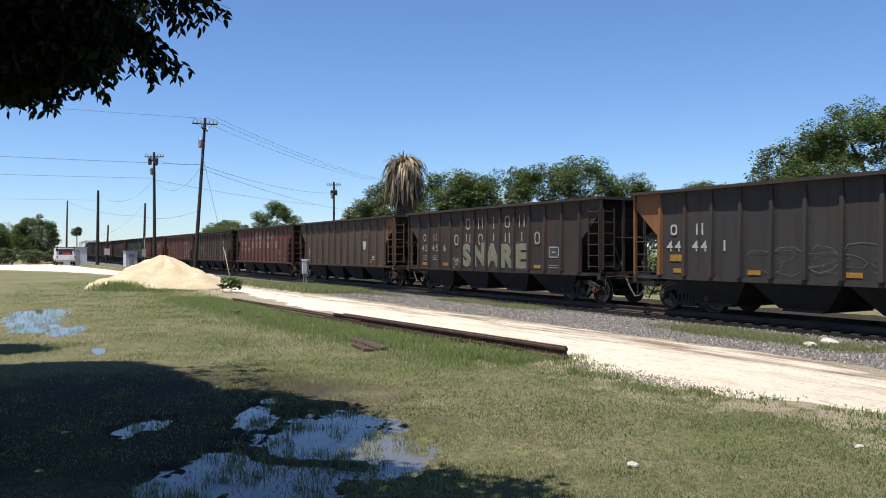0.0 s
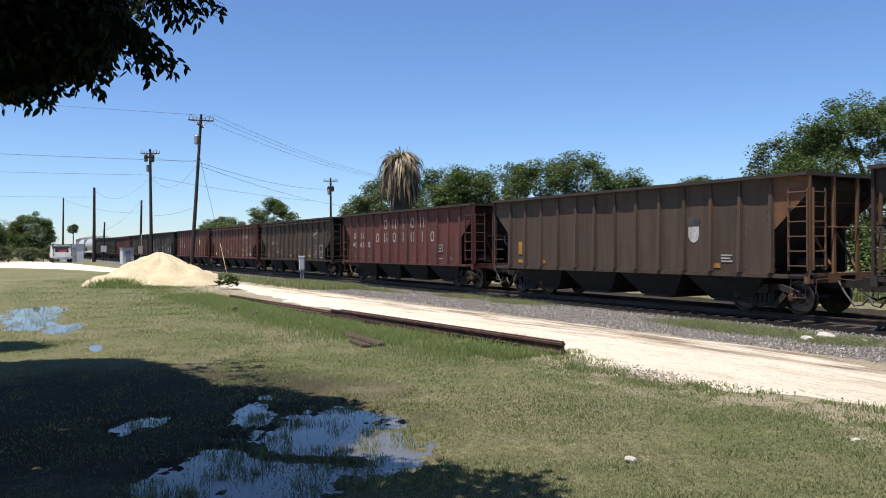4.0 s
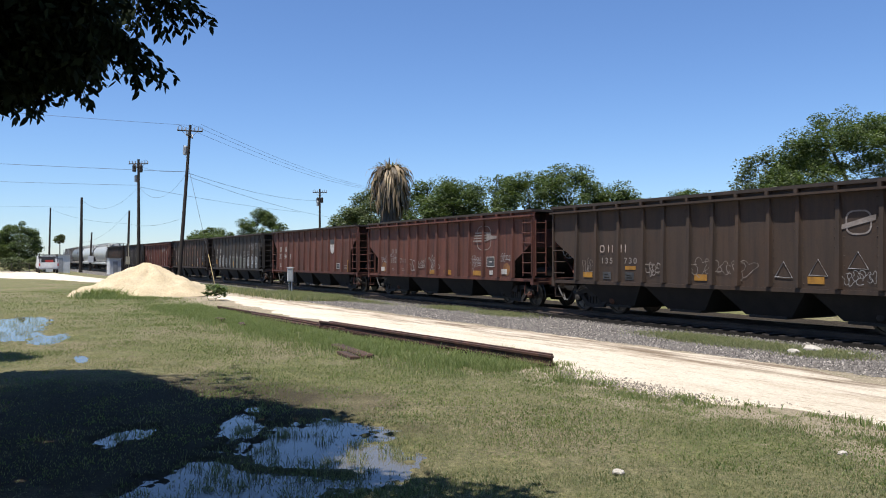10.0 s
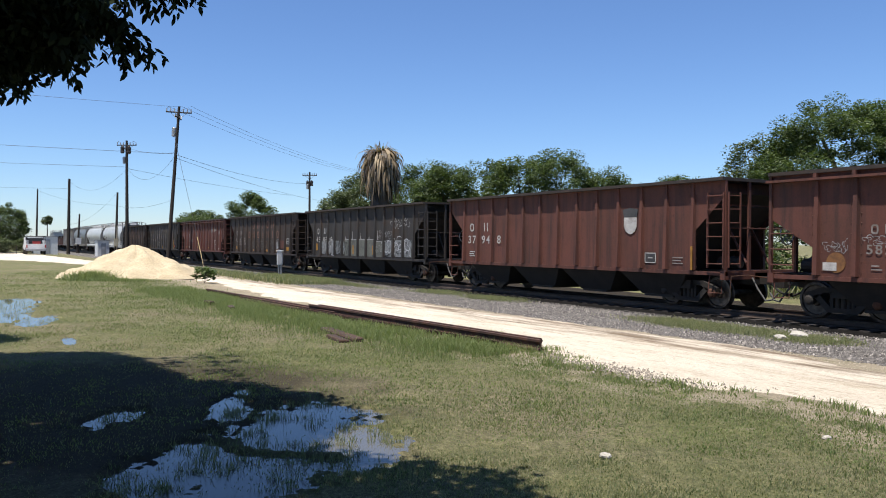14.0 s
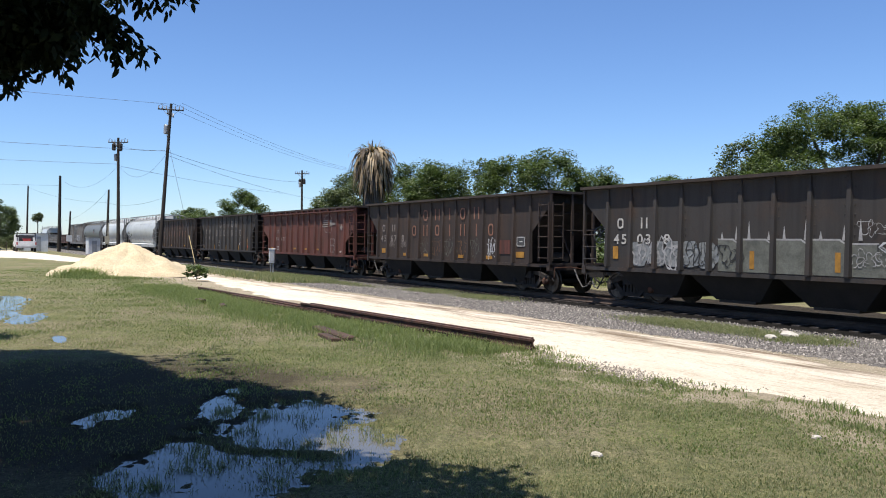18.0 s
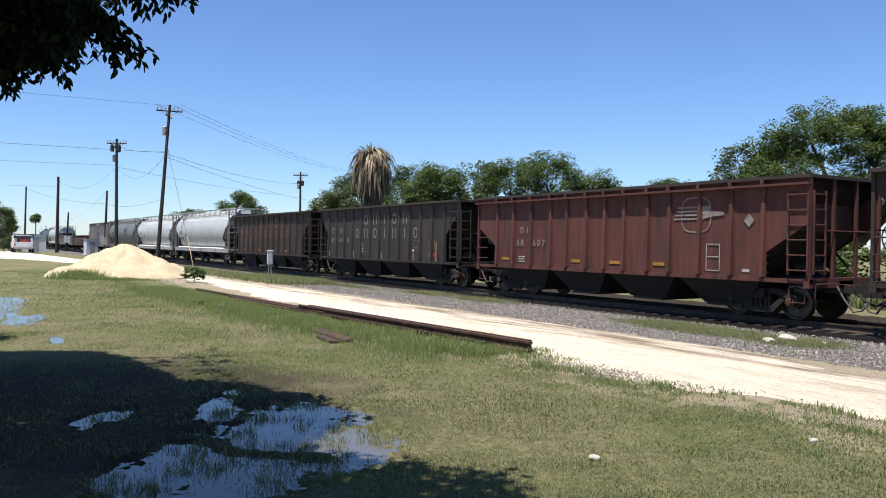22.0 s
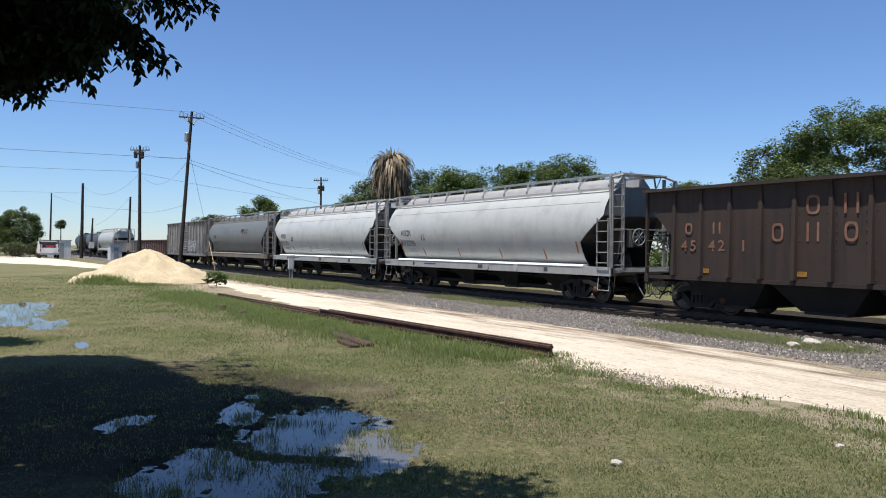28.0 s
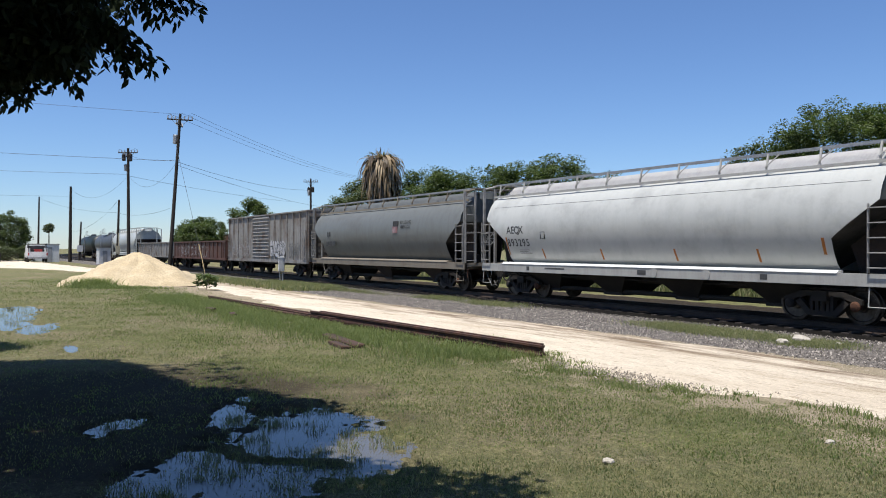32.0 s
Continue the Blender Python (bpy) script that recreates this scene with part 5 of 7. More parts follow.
for right, number in ((-197.6, "893296"), (-215.45, "893295")):
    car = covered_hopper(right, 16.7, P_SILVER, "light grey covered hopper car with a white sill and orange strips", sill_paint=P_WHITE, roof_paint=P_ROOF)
    writing(car, number, -5.97, 1.96, 0.29, BLACKTEXT, flank(1.96, -0.002), 0.95, 18)
    writing(car, "AEQX", -6.11, 2.44, 0.28, BLACKTEXT, flank(2.44, -0.003), 1.05, 5)
    bm = bmesh.new()
    for a, b, c, d in ((-4.55, -4.30, 2.22, 2.235), (-4.55, -4.30, 2.47, 2.485), (-4.55, -4.535, 2.22, 2.485), (-4.315, -4.30, 2.22, 2.485)):
        box(bm, a, b, -1.575, -1.50, c, d)
    part("stencil_frame", bm, BLACKTEXT, car, "small square outline")
    for z, w in ((1.80, 0.62), (1.74, 0.5), (1.68, 0.7)):
        on_flank("fine_print_bar", P_SHED, car, -6.0, -6.0 + w, z, z + 0.025, n=1)
    for x, w in ((-3.4, 0.02), (-0.2, 0.02), (2.9, 0.02)):
        on_flank("weld_seam", P_SILVER, car, x, x + w, 1.9, 3.4, 0.006, 6)
    on_flank("belt_seam", P_GREY, car, -7.7, 7.7, 3.475, 3.487, 0.004, 1)
    for x in (-4.6, -1.5, 1.7, 4.6):
        on_flank("orange_strip", ORANGE, car, x - 0.035, x + 0.035, 1.50, 1.86)
    on_flank("orange_strip", ORANGE, car, -6.74, -6.67, 1.62, 2.30)
    on_flank("orange_strip", ORANGE, car, 6.50, 6.58, 1.72, 2.14)
    for x, w in ((-5.3, 0.16), (0.5, 0.36), (4.9, 0.22)):
        made("sill_stencil", BLACKTEXT, car, box, x - w / 2, x + w / 2, -1.556, -1.548, 1.05, 1.2)
    made("sill_print", BLACKTEXT, car, box, -4.3, -3.2, -1.555, -1.549, 1.12, 1.17)
    for x in (-0.6 + 1.6, 3.0):
        bm = bmesh.new()
        lathe(bm, [(0.15, -1.57), (0.15, -1.55), (0.12, -1.545)], 16, 1, (x, 0, 1.13))
        part("lift_pad", bm, P_WHITE, car)

car = covered_hopper(-233.5, 17.0, P_GREY, "mid grey covered hopper car with a small red and black badge", outlets=3, sill_paint=P_SILL, bay_paint=SOOT_SHADE)
writing(car, "BUILDING", 3.35, 3.05, 0.16, BLACKTEXT, -1.575)
writing(car, "AMERICA", 3.35, 2.83, 0.16, BLACKTEXT, -1.60)
made("badge_top", BLACKTEXT, car, box, 2.1, 2.6, -1.60, -1.55, 2.95, 3.2)
made("badge_flag", SHIELD, car, box, 2.05, 2.55, -1.61, -1.56, 2.62, 2.93)
bars(car, [(-6.0, 2.55, 0.18, 0.26), (-5.72, 2.55, 0.18, 0.26)] + [(-6.1 + 0.22 * i, 2.02, 0.15, 0.24) for i in range(6)], BLACKTEXT, -1.60)


def boxcar(right, length):
    half = length / 2
    car = thing("boxcar", pose(right - half, TRACK_Y, RAIL_Z), "grey streaked boxcar with rust and faint scrawls", "freight car")
    made("body", P_SHED, car, box, -half, half, -1.45, 1.45, 1.05, 4.2)
    bm = bmesh.new()
    prism(bm, [(-1.56, 4.16), (-1.56, 4.24), (0, 4.42), (1.56, 4.24), (1.56, 4.16)], 0, -half - 0.05, half + 0.05)
    part("roof", bm, P_SHED, car)
    n = 14
    for s in (-1, 1):
        for i in range(n + 1):
            x = -half + 0.06 + (length - 0.12) * i / n
            if -2.3 < x < 1.45 and s < 0:
                continue
            made("side_post", P_SHED, car, box, x - 0.06, x + 0.06, *sorted((s * 1.45, s * 1.53)), 1.1, 4.16)
        made("side_sill", P_SHED, car, box, -half, half, *sorted((s * 1.40, s * 1.56)), 0.92, 1.12)
    door = made("door", P_SHED, car, box, -2.2, 1.35, -1.53, -1.452, 1.12, 4.1)
    for i in range(12):
        made("door_corrugation", P_SHED, door, rod, (-2.15, -1.53, 1.28 + i * 0.245), (1.3, -1.53, 1.28 + i * 0.245), 0.06, 6)
    for s in (-1, 1):
        for i in range(8):
            made("end_corrugation", P_SHED, car, box, *sorted((s * half, s * (half + 0.09))), -1.4, 1.4, 1.25 + i * 0.37, 1.45 + i * 0.37)
        coupler(car, s * half, s)
    ladder(car, half - 0.55, half - 0.06, -1.58, 1.3, 2.9, 5, P_SHED)
    end_ladder(car, half + 0.14, -1.45, -1.0, 1.3, 4.0, 9, P_SHED)
    ladder(car, -half + 0.06, -half + 0.55, -1.58, 1.3, 2.9, 5, P_SHED)
    made("centre_sill", STEEL, car, box, -half, half, -0.30, 0.30, 0.72, 1.04)
    blob_panel(car, 1.6, 4.6, 1.25, 2.45, SPRAY_B, 41, -1.535, 3)
    scrawl(car, 1.7, 4.5, 1.4, 2.3, SPRAY_D, 41, 4, 0.05, -1.540)
    scrawl(car, -7.0, -3.0, 1.2, 2.3, SPRAY_W, 42, 6, 0.05, -1.535)
    scrawl(car, 5.2, 7.2, 1.3, 2.2, P_TANK, 43, 3, 0.06, -1.535)
    train.append((car, right - half, bogie(car, -half + 2.4) + bogie(car, half - 2.4)))


def gondola(right, length, paint, label, seed):
    half = length / 2
    car = thing("gondola_car", pose(right - half, TRACK_Y, RAIL_Z), label, "freight car", "gondola cars of the train")
    for s in (-1, 1):
        made("side", paint, car, box, -half, half, *sorted((s * 1.44, s * 1.48)), 1.0, 2.42)
        made("top_rail", paint, car, box, -half, half, *sorted((s * 1.40, s * 1.58)), 2.40, 2.52)
        made("side_sill", paint, car, box, -half, half, *sorted((s * 1.44, s * 1.58)), 0.92, 1.06)
        for i in range(15):
            x = -half + 0.08 + (length - 0.16) * i / 14
            made("side_stake", paint, car, box, x - 0.06, x + 0.06, *sorted((s * 1.48, s * 1.56)), 1.06, 2.40)
        made("end", paint, car, box, *sorted((s * (half - 0.05), s * half)), -1.44, 1.44, 1.0, 2.5)
        coupler(car, s * half, s)
    made("floor", STEEL, car, box, -half, half, -1.44, 1.44, 0.95, 1.1)
    made("centre_sill", STEEL, car, box, -half, half, -0.30, 0.30, 0.6, 0.95)
    ladder(car, half - 0.55, half - 0.06, -1.58, 1.25, 2.3, 4, paint)
    scrawl(car, -half + 2, half - 6, 1.2, 2.2, SPRAY_W, seed, 7, 0.06, -1.50)
    train.append((car, right - half, bogie(car, -half + 2.2) + bogie(car, half - 2.2)))


def tank_car(right, length, paint, label):
    half = length / 2
    car = thing("tank_car", pose(right - half, TRACK_Y, RAIL_Z), label, "freight car", "tank cars of the train")
    bm = bmesh.new()
    lathe(bm, [(0.1, -half + 0.6), (0.8, -half + 0.68), (1.3, -half + 0.95), (1.45, -half + 1.4), (1.45, half - 1.4), (1.3, half - 0.95), (0.8, half - 0.68), (0.1, half - 0.6)], 28, 0, (0, 0, 2.6))
    part("tank", bm, paint, car, smooth=True)
    made("dome", paint, car, lathe, [(0.45, 3.95), (0.45, 4.25), (0.3, 4.32), (0.05, 4.33)], 16, 2)
    made("walkway", GALV, car, box, -1.4, 1.4, -1.2, 1.2, 4.06, 4.10)
    bm = bmesh.new()
    for s in (-1, 1):
        for x in (-1.3, 0, 1.3):
            rod(bm, (x, s * 1.15, 4.1), (x, s * 1.15, 4.85), 0.025, 5)
        rod(bm, (-1.3, s * 1.15, 4.85), (1.3, s * 1.15, 4.85), 0.025, 5)
    part("railing", bm, GALV, car)
    ladder(car, -0.25, 0.25, -1.52, 1.2, 4.0, 9, GALV)
    for s in (-1, 1):
        made("stub_sill", STEEL, car, box, *sorted((s * (half - 3.2), s * half)), -0.4, 0.4, 0.72, 1.15)
        made("end_platform", STEEL, car, box, *sorted((s * (half - 0.6), s * half)), -1.4, 1.4, 1.05, 1.12)
        made("saddle", STEEL, car, box, *sorted((s * (half - 2.6), s * (half - 1.8))), -1.1, 1.1, 1.0, 1.6)
        coupler(car, s * half, s)
    train.append((car, right - half, bogie(car, -half + 2.0) + bogie(car, half - 2.0)))


boxcar(-251.45, 16.8)
gondola(-269.0, 18.2, P_GOND, "rust red gondola car with pale scrawls", 51)
gondola(-288.3, 18.2, P_SHED, "grey gondola car with white scrawls", 52)
car = covered_hopper(-308.0, 18.0, P_SILVER, "pale grey covered hopper car", outlets=3)
tank_car(-328.0, 18.0, P_TANK, "blue grey tank car")
tank_car(-347.6, 18.0, P_GREEN, "very dark green tank car")


# ---- trees and bushes ----
def leaf_cloud(centres, radii, per, size, rng, droop=0.0, slim=0.42, flat=1.0):
    """Diamond leaves scattered in clumps. Returns vertices and faces."""
    n = len(centres) * per
    c = np.repeat(np.asarray(centres, float), per, 0)
    r = np.repeat(np.asarray(radii, float), per)[:, None]
    d = rng.normal(size=(n, 3))
    d /= np.linalg.norm(d, axis=1)[:, None]
    pos = c + d * r * rng.uniform(0.25, 1.0, (n, 1)) ** 0.6 * np.array([1, 1, 0.75])
    axis = rng.normal(size=(n, 3)) + d * 0.8
    axis[:, 2] = axis[:, 2] * flat - droop
    axis /= np.linalg.norm(axis, axis=1)[:, None]
    side = np.cross(axis, rng.normal(size=(n, 3)) + np.array([0, 0, 3.0 * (1 - flat)]))
    side /= np.linalg.norm(side, axis=1)[:, None] + 1e-9
    ln = size * rng.uniform(0.6, 1.25, (n, 1))
    V = np.stack([pos - axis * ln * 0.5, pos + side * ln * slim * 0.5 - axis * ln * 0.05, pos + axis * ln * 0.5, pos - side * ln * slim * 0.5 - axis * ln * 0.05], 1).reshape(-1, 3)
    F = np.arange(n * 4).reshape(-1, 4)
    return V, F


def crown_clumps(centre, rx, ry, rz, n, rng, low=-0.55):
    """Clump centres over an uneven lobed ellipsoid with gaps."""
    out = []
    lobes = rng.normal(size=(9, 3))
    lobes /= np.linalg.norm(lobes, axis=1)[:, None]
    amp = rng.uniform(-0.24, 0.26, 9)
    while len(out) < n:
        d = rng.normal(size=3)
        d /= np.linalg.norm(d)
        if d[2] < low:
            continue
        k = 0.86 + float(np.sum(amp * np.exp(-((1 - lobes @ d) * 5))))
        k *= rng.uniform(0.55, 1.0) ** 0.5
        out.append((centre[0] + d[0] * rx * k, centre[1] + d[1] * ry * k, centre[2] + d[2] * rz * k))
    return np.array(out)


def tree(x, y, height, spread, seed, label, leaf=LEAF, clumps=130, per=70, size=0.26, clump=0.75, low=-0.55, trunk=0.25, base=0.3, name="tree", group="", category="tree"):
    rng = np.random.default_rng(seed)
    z0 = level(x, y)
    t = thing(name, pose(x, y, z0), label, category, group)
    crown_z = height * (base + (1 - base) * 0.5)
    rz = height - crown_z
    cl = crown_clumps((0, 0, crown_z), spread, spread, rz, clumps, rng, low)
    bm = bmesh.new()
    fork = Vector((0.1, 0, height * base))
    rod(bm, (0, 0, -0.1), fork, trunk, 9, trunk * 0.7)
    for k in range(8):
        tip = Vector(cl[int(rng.integers(len(cl)))])
        mid = fork.lerp(tip, 0.5) + Vector((0, 0, height * 0.05))
        rod(bm, fork, mid, trunk * 0.5, 6, trunk * 0.3)
        rod(bm, mid, tip, trunk * 0.3, 5, trunk * 0.08)
    part("trunk", bm, BARK, t)
    V, F = leaf_cloud(cl, clump * rng.uniform(0.6, 1.3, len(cl)), per, size, rng, 0.1, 0.6, 0.3)
    sheet("crown", V, F, leaf, t)
    return t


# wood behind the railway, palm, large tree
for i, (x, y, h, sp, lf) in enumerate(((-63, 28.5, 7.2, 3.2, LEAF_B), (-58.0, 28.0, 8.2, 3.0, LEAF_B), (-55.5, 32.0, 9.8, 3.4, LEAF), (-52.0, 31.5, 9.6, 3.0, LEAF), (-51.5, 35.5, 9.4, 3.4, LEAF),
                                       (-48.2, 36.5, 9.9, 3.6, LEAF), (-44.5, 37.2, 10.0, 3.6, LEAF), (-42.0, 39.5, 8.2, 3.0, LEAF), (-42.5, 47.0, 8.4, 3.2, LEAF), (-45.5, 53.0, 9.0, 3.6, LEAF), (-38.0, 51.0, 8.5, 3.6, LEAF), (-32.0, 50.0, 7.6, 3.6, LEAF))):
    tree(x, y, h * 0.95, sp, 100 + i, "leafy green tree in the wood beyond the railway", lf, 120, 230, 0.18, 0.72, -0.85, 0.18, 0.12, group="trees beyond the railway")
tree(-21.6, 36.2, 9.0, 5.2, 140, "large bright green broadleaf tree beyond the railway", LEAF, 400, 330, 0.125, 0.60, -0.6, 0.35, 0.22)
tree(-25.4, 33.8, 8.0, 2.0, 141, "slender airy tree beside the large one", LEAF_B, 60, 120, 0.15, 0.50, -0.8, 0.14, 0.3)
for i, (x, y, h, sp) in enumerate(((-114, 36.5, 9.6, 3.8), (-140, 35, 7.6, 4.5), (-150, 37, 7.0, 4.5), (-132, 33, 6.6, 3.5))):
    tree(x, y, h, sp, 150 + i, "distant green tree behind the train", LEAF, 120, 260, 0.25, 0.85, -0.85, 0.2, 0.12, group="distant trees")
for i, (x, y, h, sp) in enumerate(((-126, 5.0, 6.6, 3.2), (-132, 1.5, 6.0, 3.4), (-140, -4, 6.2, 4.2), (-122, -1.0, 5.2, 2.6))):
    tree(x, y, h, sp, 160 + i, "dense dark green tree beyond the pale road", LEAF, 130, 230, 0.23, 0.80, -0.85, 0.2, 0.08, group="trees beyond the pale road")
for i, (x, y, h, sp) in enumerate(((-118, 1.0, 2.2, 1.7), (-118, 4.4, 2.0, 1.5), (-119, -2.4, 2.3, 1.8), (-121, 7.0, 2.0, 1.4))):
    tree(x, y, h, sp, 170 + i, "low grey-green bush by the pale road", LEAF_B, 60, 90, 0.22, 0.5, -0.9, 0.05, 0.05, name="bush", category="bush", group="bushes by the pale road")
for i in range(10):
    tree(-5.5 - 3.9 * i, 31.0 + 0.9 * math.sin(i * 2.3), 2.9 + 0.4 * math.sin(i * 1.7), 2.3, 190 + i, "leafy green bush beyond the railway", LEAF, 60, 90, 0.22, 0.6, -0.9, 0.06, 0.05, name="bush", category="bush", group="bushes beyond the railway")
tree(-34.4, 8.9, 0.72, 0.62, 180, "small dark green weed at the heap's foot", LEAF, 34, 10, 0.20, 0.16, -0.8, 0.015, 0.1, name="weed", category="weed")


def palm(x, y, height, seed, label, crown=1.6, skirt=1.0, wide=0.42):
    rng = np.random.default_rng(seed)
    t = thing("palm_tree", pose(x, y, level(x, y)), label, "palm")
    bm = bmesh.new()
    for k in range(14):
        z0, z1 = height * 0.86 * k / 14, height * 0.86 * (k + 1) / 14
        rod(bm, (0, 0, z0), (0, 0, z1), wide * (1.05 - 0.02 * k), 10, wide * (0.98 - 0.02 * k))
    part("trunk", bm, BARK, t)
    V, F = [], []

    def frond(direction, hub, reach, drop, w):
        n = 6
        base = len(V)
        for i in range(n + 1):
            k = i / n
            out = 0.25 + reach * (1 - (1 - k) ** 1.8)
            p = np.array([direction[0] * out, direction[1] * out, hub + direction[2] * reach * k - drop * k ** 2.2])
            s = np.array([-direction[1], direction[0], 0.3 * math.sin(9 * k + hub * 7)]) * w * math.sin(math.pi * min(1, 0.12 + k * 0.86))
            V.extend([tuple(p - s), tuple(p + s)])
        for i in range(n):
            q = base + 2 * i
            F.append((q, q + 1, q + 3, q + 2))
    for k in range(760):
        a, down = rng.uniform(0, 2 * math.pi), rng.uniform(0, 1) ** 0.8
        frond((math.cos(a), math.sin(a), 0.8 * (0.55 - down)), height - 0.75 - 1.7 * down * skirt, crown * rng.uniform(0.35, 0.86) * (1 - 0.30 * down), rng.uniform(0.9, 2.0), rng.uniform(0.05, 0.14))
    sheet("dry_frond", V, F, DRYLEAF, t)
    if crown > 1.5:
        V, F = [], []
        for k in range(150):
            a, up = rng.uniform(0, 2 * math.pi), rng.uniform(0, 1)
            frond((math.cos(a) * (1.0 - 0.6 * up), math.sin(a) * (1.0 - 0.6 * up), 0.35 + 0.75 * up), height - 0.95, rng.uniform(0.75, 1.35), rng.uniform(0.25, 0.75), rng.uniform(0.03, 0.08))
        sheet("crown_frond", V, F, DRYLEAF, t)
    V, F = [], []
    for k in range(12):
        a = rng.uniform(0, 2 * math.pi)
        frond((math.cos(a), math.sin(a), rng.uniform(0.2, 0.6)), height - 0.7, 0.55 * crown * rng.uniform(0.6, 1.0), 0.3, 0.045)
    sheet("green_frond", V, F, LEAF_B, t)
    return t


palm(-49.0, 24.7, 9.25, 5, "old fan palm with a thick skirt of dry fronds", 1.85, 0.95, 0.80)
tree(-169.5, 14.0, 6.9, 1.05, 181, "small distant round-topped tree on a thin trunk", LEAF_B, 26, 90, 0.25, 0.42, -0.9, 0.13, 0.70, group="distant trees")


# ---- the shade tree over the lens: only its hanging boughs come into view ----
def shade_tree():
    rng = np.random.default_rng(77)
    t = thing("shade_tree", pose(-7.5, -3.2, 0), "dark green shade tree with drooping leafy boughs", "tree")
    fork = Vector((0.2, 0.3, 2.6))
    bm = bmesh.new()
    rod(bm, (0, 0, -0.1), fork, 0.32, 12, 0.24)
    part("trunk", bm, BARK, t)
    cl = []
    while len(cl) < 1900:
        if len(cl) % 3:
            x, y = rng.uniform(-13.6, 2.5), rng.uniform(-8, 3.2)
        else:
            x = rng.uniform(-13.4, -9.0)
            y = -x * rng.uniform(-0.04, 0.25)
        q = y / -x if x < -0.5 else 0.5
        low = float(np.interp(q, [-0.6, -0.05, 0.0, 0.030, 0.045, 0.095, 0.108, 0.125, 0.17, 0.20, 0.24, 0.31], [0.22, 0.163, 0.150, 0.156, 0.178, 0.178, 0.208, 0.278, 0.315, 0.345, 0.46, 0.62]))
        if x > -9.0 and q > -0.08:
            low = max(low, 0.40)
        z = EYE_Z + max(3.2, math.hypot(x, y)) * low + 0.40 + rng.exponential(0.55 if len(cl) % 3 == 0 else 1.5)
        # the outline of the shade on the grass bounds the canopy
        sx, sy = x - 0.130 * z, y + 0.298 * z
        edge = float(np.interp(sx, [-14.6, -14.0, -13.2, -11.7, -10.0, -9.3, -8.3, -7.3, -6.6, -6.0, -5.6, -4.8, -4.2, -3.6, 2.0], [-1.0, 0.2, 2.2, 2.4, 2.55, 3.3, 3.75, 3.6, 2.7, 2.8, 3.2, 3.75, 3.5, 2.0, 1.5]))
        if sy > edge - 0.35 or z > 8.5 or z < 3.0:
            continue
        cl.append((x + 7.5, y + 3.2, z))
    for k in range(5200):
        x, y, z = rng.uniform(-9.0, 2.5), rng.uniform(-6.5, 2.8), rng.uniform(4.6, 7.0)
        sx, sy = x - 0.130 * z, y + 0.298 * z
        edge = float(np.interp(sx, [-9.3, -8.3, -7.3, -6.6, -6.0, -5.6, -4.8, -4.2, -3.6, 2.0], [3.2, 3.7, 3.5, 2.6, 2.7, 3.1, 3.7, 3.4, 2.0, 1.5]))
        if sy > edge - 0.3 or z < EYE_Z + math.hypot(x, y) * 0.40 + 0.45 or len(cl) > 3400:
            continue
        cl.append((x + 7.5, y + 3.2, z))
    # unseen clumps behind the lens, added to cut sky light on the grass
    for k in range(1100):
        cl.append((rng.uniform(-14.0, 5.0) + 7.5, rng.uniform(-14.0, -3.0) + 3.2, rng.uniform(2.3, 7.5)))
    for k in range(34):
        cl.append((rng.uniform(-16.0, -14.9) + 7.5, rng.uniform(-2.0, -1.35) + 3.2, rng.uniform(5.8, 7.2)))
    cl = np.array(cl)
    for k in range(16):
        tip = Vector(cl[int(rng.integers(len(cl)))]) + Vector((0, 0, 0.4))
        mid = fork.lerp(tip, 0.5) + Vector((0, 0, 0.9))
        bm = bmesh.new()
        rod(bm, fork, mid, 0.11, 7, 0.06)
        rod(bm, mid, tip, 0.06, 6, 0.012)
        part("bough", bm, BARK, t)
    rim = np.arange(len(cl)) % 3 == 0
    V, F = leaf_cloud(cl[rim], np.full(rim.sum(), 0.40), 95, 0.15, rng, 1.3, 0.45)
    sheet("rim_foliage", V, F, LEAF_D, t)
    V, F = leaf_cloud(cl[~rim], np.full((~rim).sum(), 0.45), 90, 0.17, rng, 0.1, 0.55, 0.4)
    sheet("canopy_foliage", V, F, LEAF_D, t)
    # hanging sprays at the rim: a twig with leaves set along it
    V, F = [], []
    for k in range(205):
        q = rng.uniform(0.0, 0.16)
        x = -rng.uniform(9.2, 12.0)
        low = float(np.interp(q, [0.0, 0.035, 0.045, 0.095, 0.110, 0.130, 0.17, 0.245, 0.26], [0.148, 0.158, 0.182, 0.178, 0.200, 0.256, 0.290, 0.30, 0.315]))
        p = np.array([x + 7.5, -x * q + 3.2, EYE_Z + math.hypot(x, x * q) * low + rng.uniform(0.55, 1.25)])
        if k >= 150:
            # two boughs that reach out past the rim
            f = rng.uniform(0, 1)
            q, el = (0.108 + 0.058 * f, 0.278 - 0.026 * f) if k % 2 else (0.150 + 0.062 * f, 0.338 - 0.012 * f)
            x = -7.0
            p = np.array([x + 7.5, -x * q + 3.2, EYE_Z + math.hypot(x, x * q) * el + rng.uniform(-0.05, 0.12)])
        way = np.array([rng.uniform(-0.3, 0.3), rng.uniform(0.1, 0.7), -rng.uniform(0.4, 0.9)])
        way /= np.linalg.norm(way)
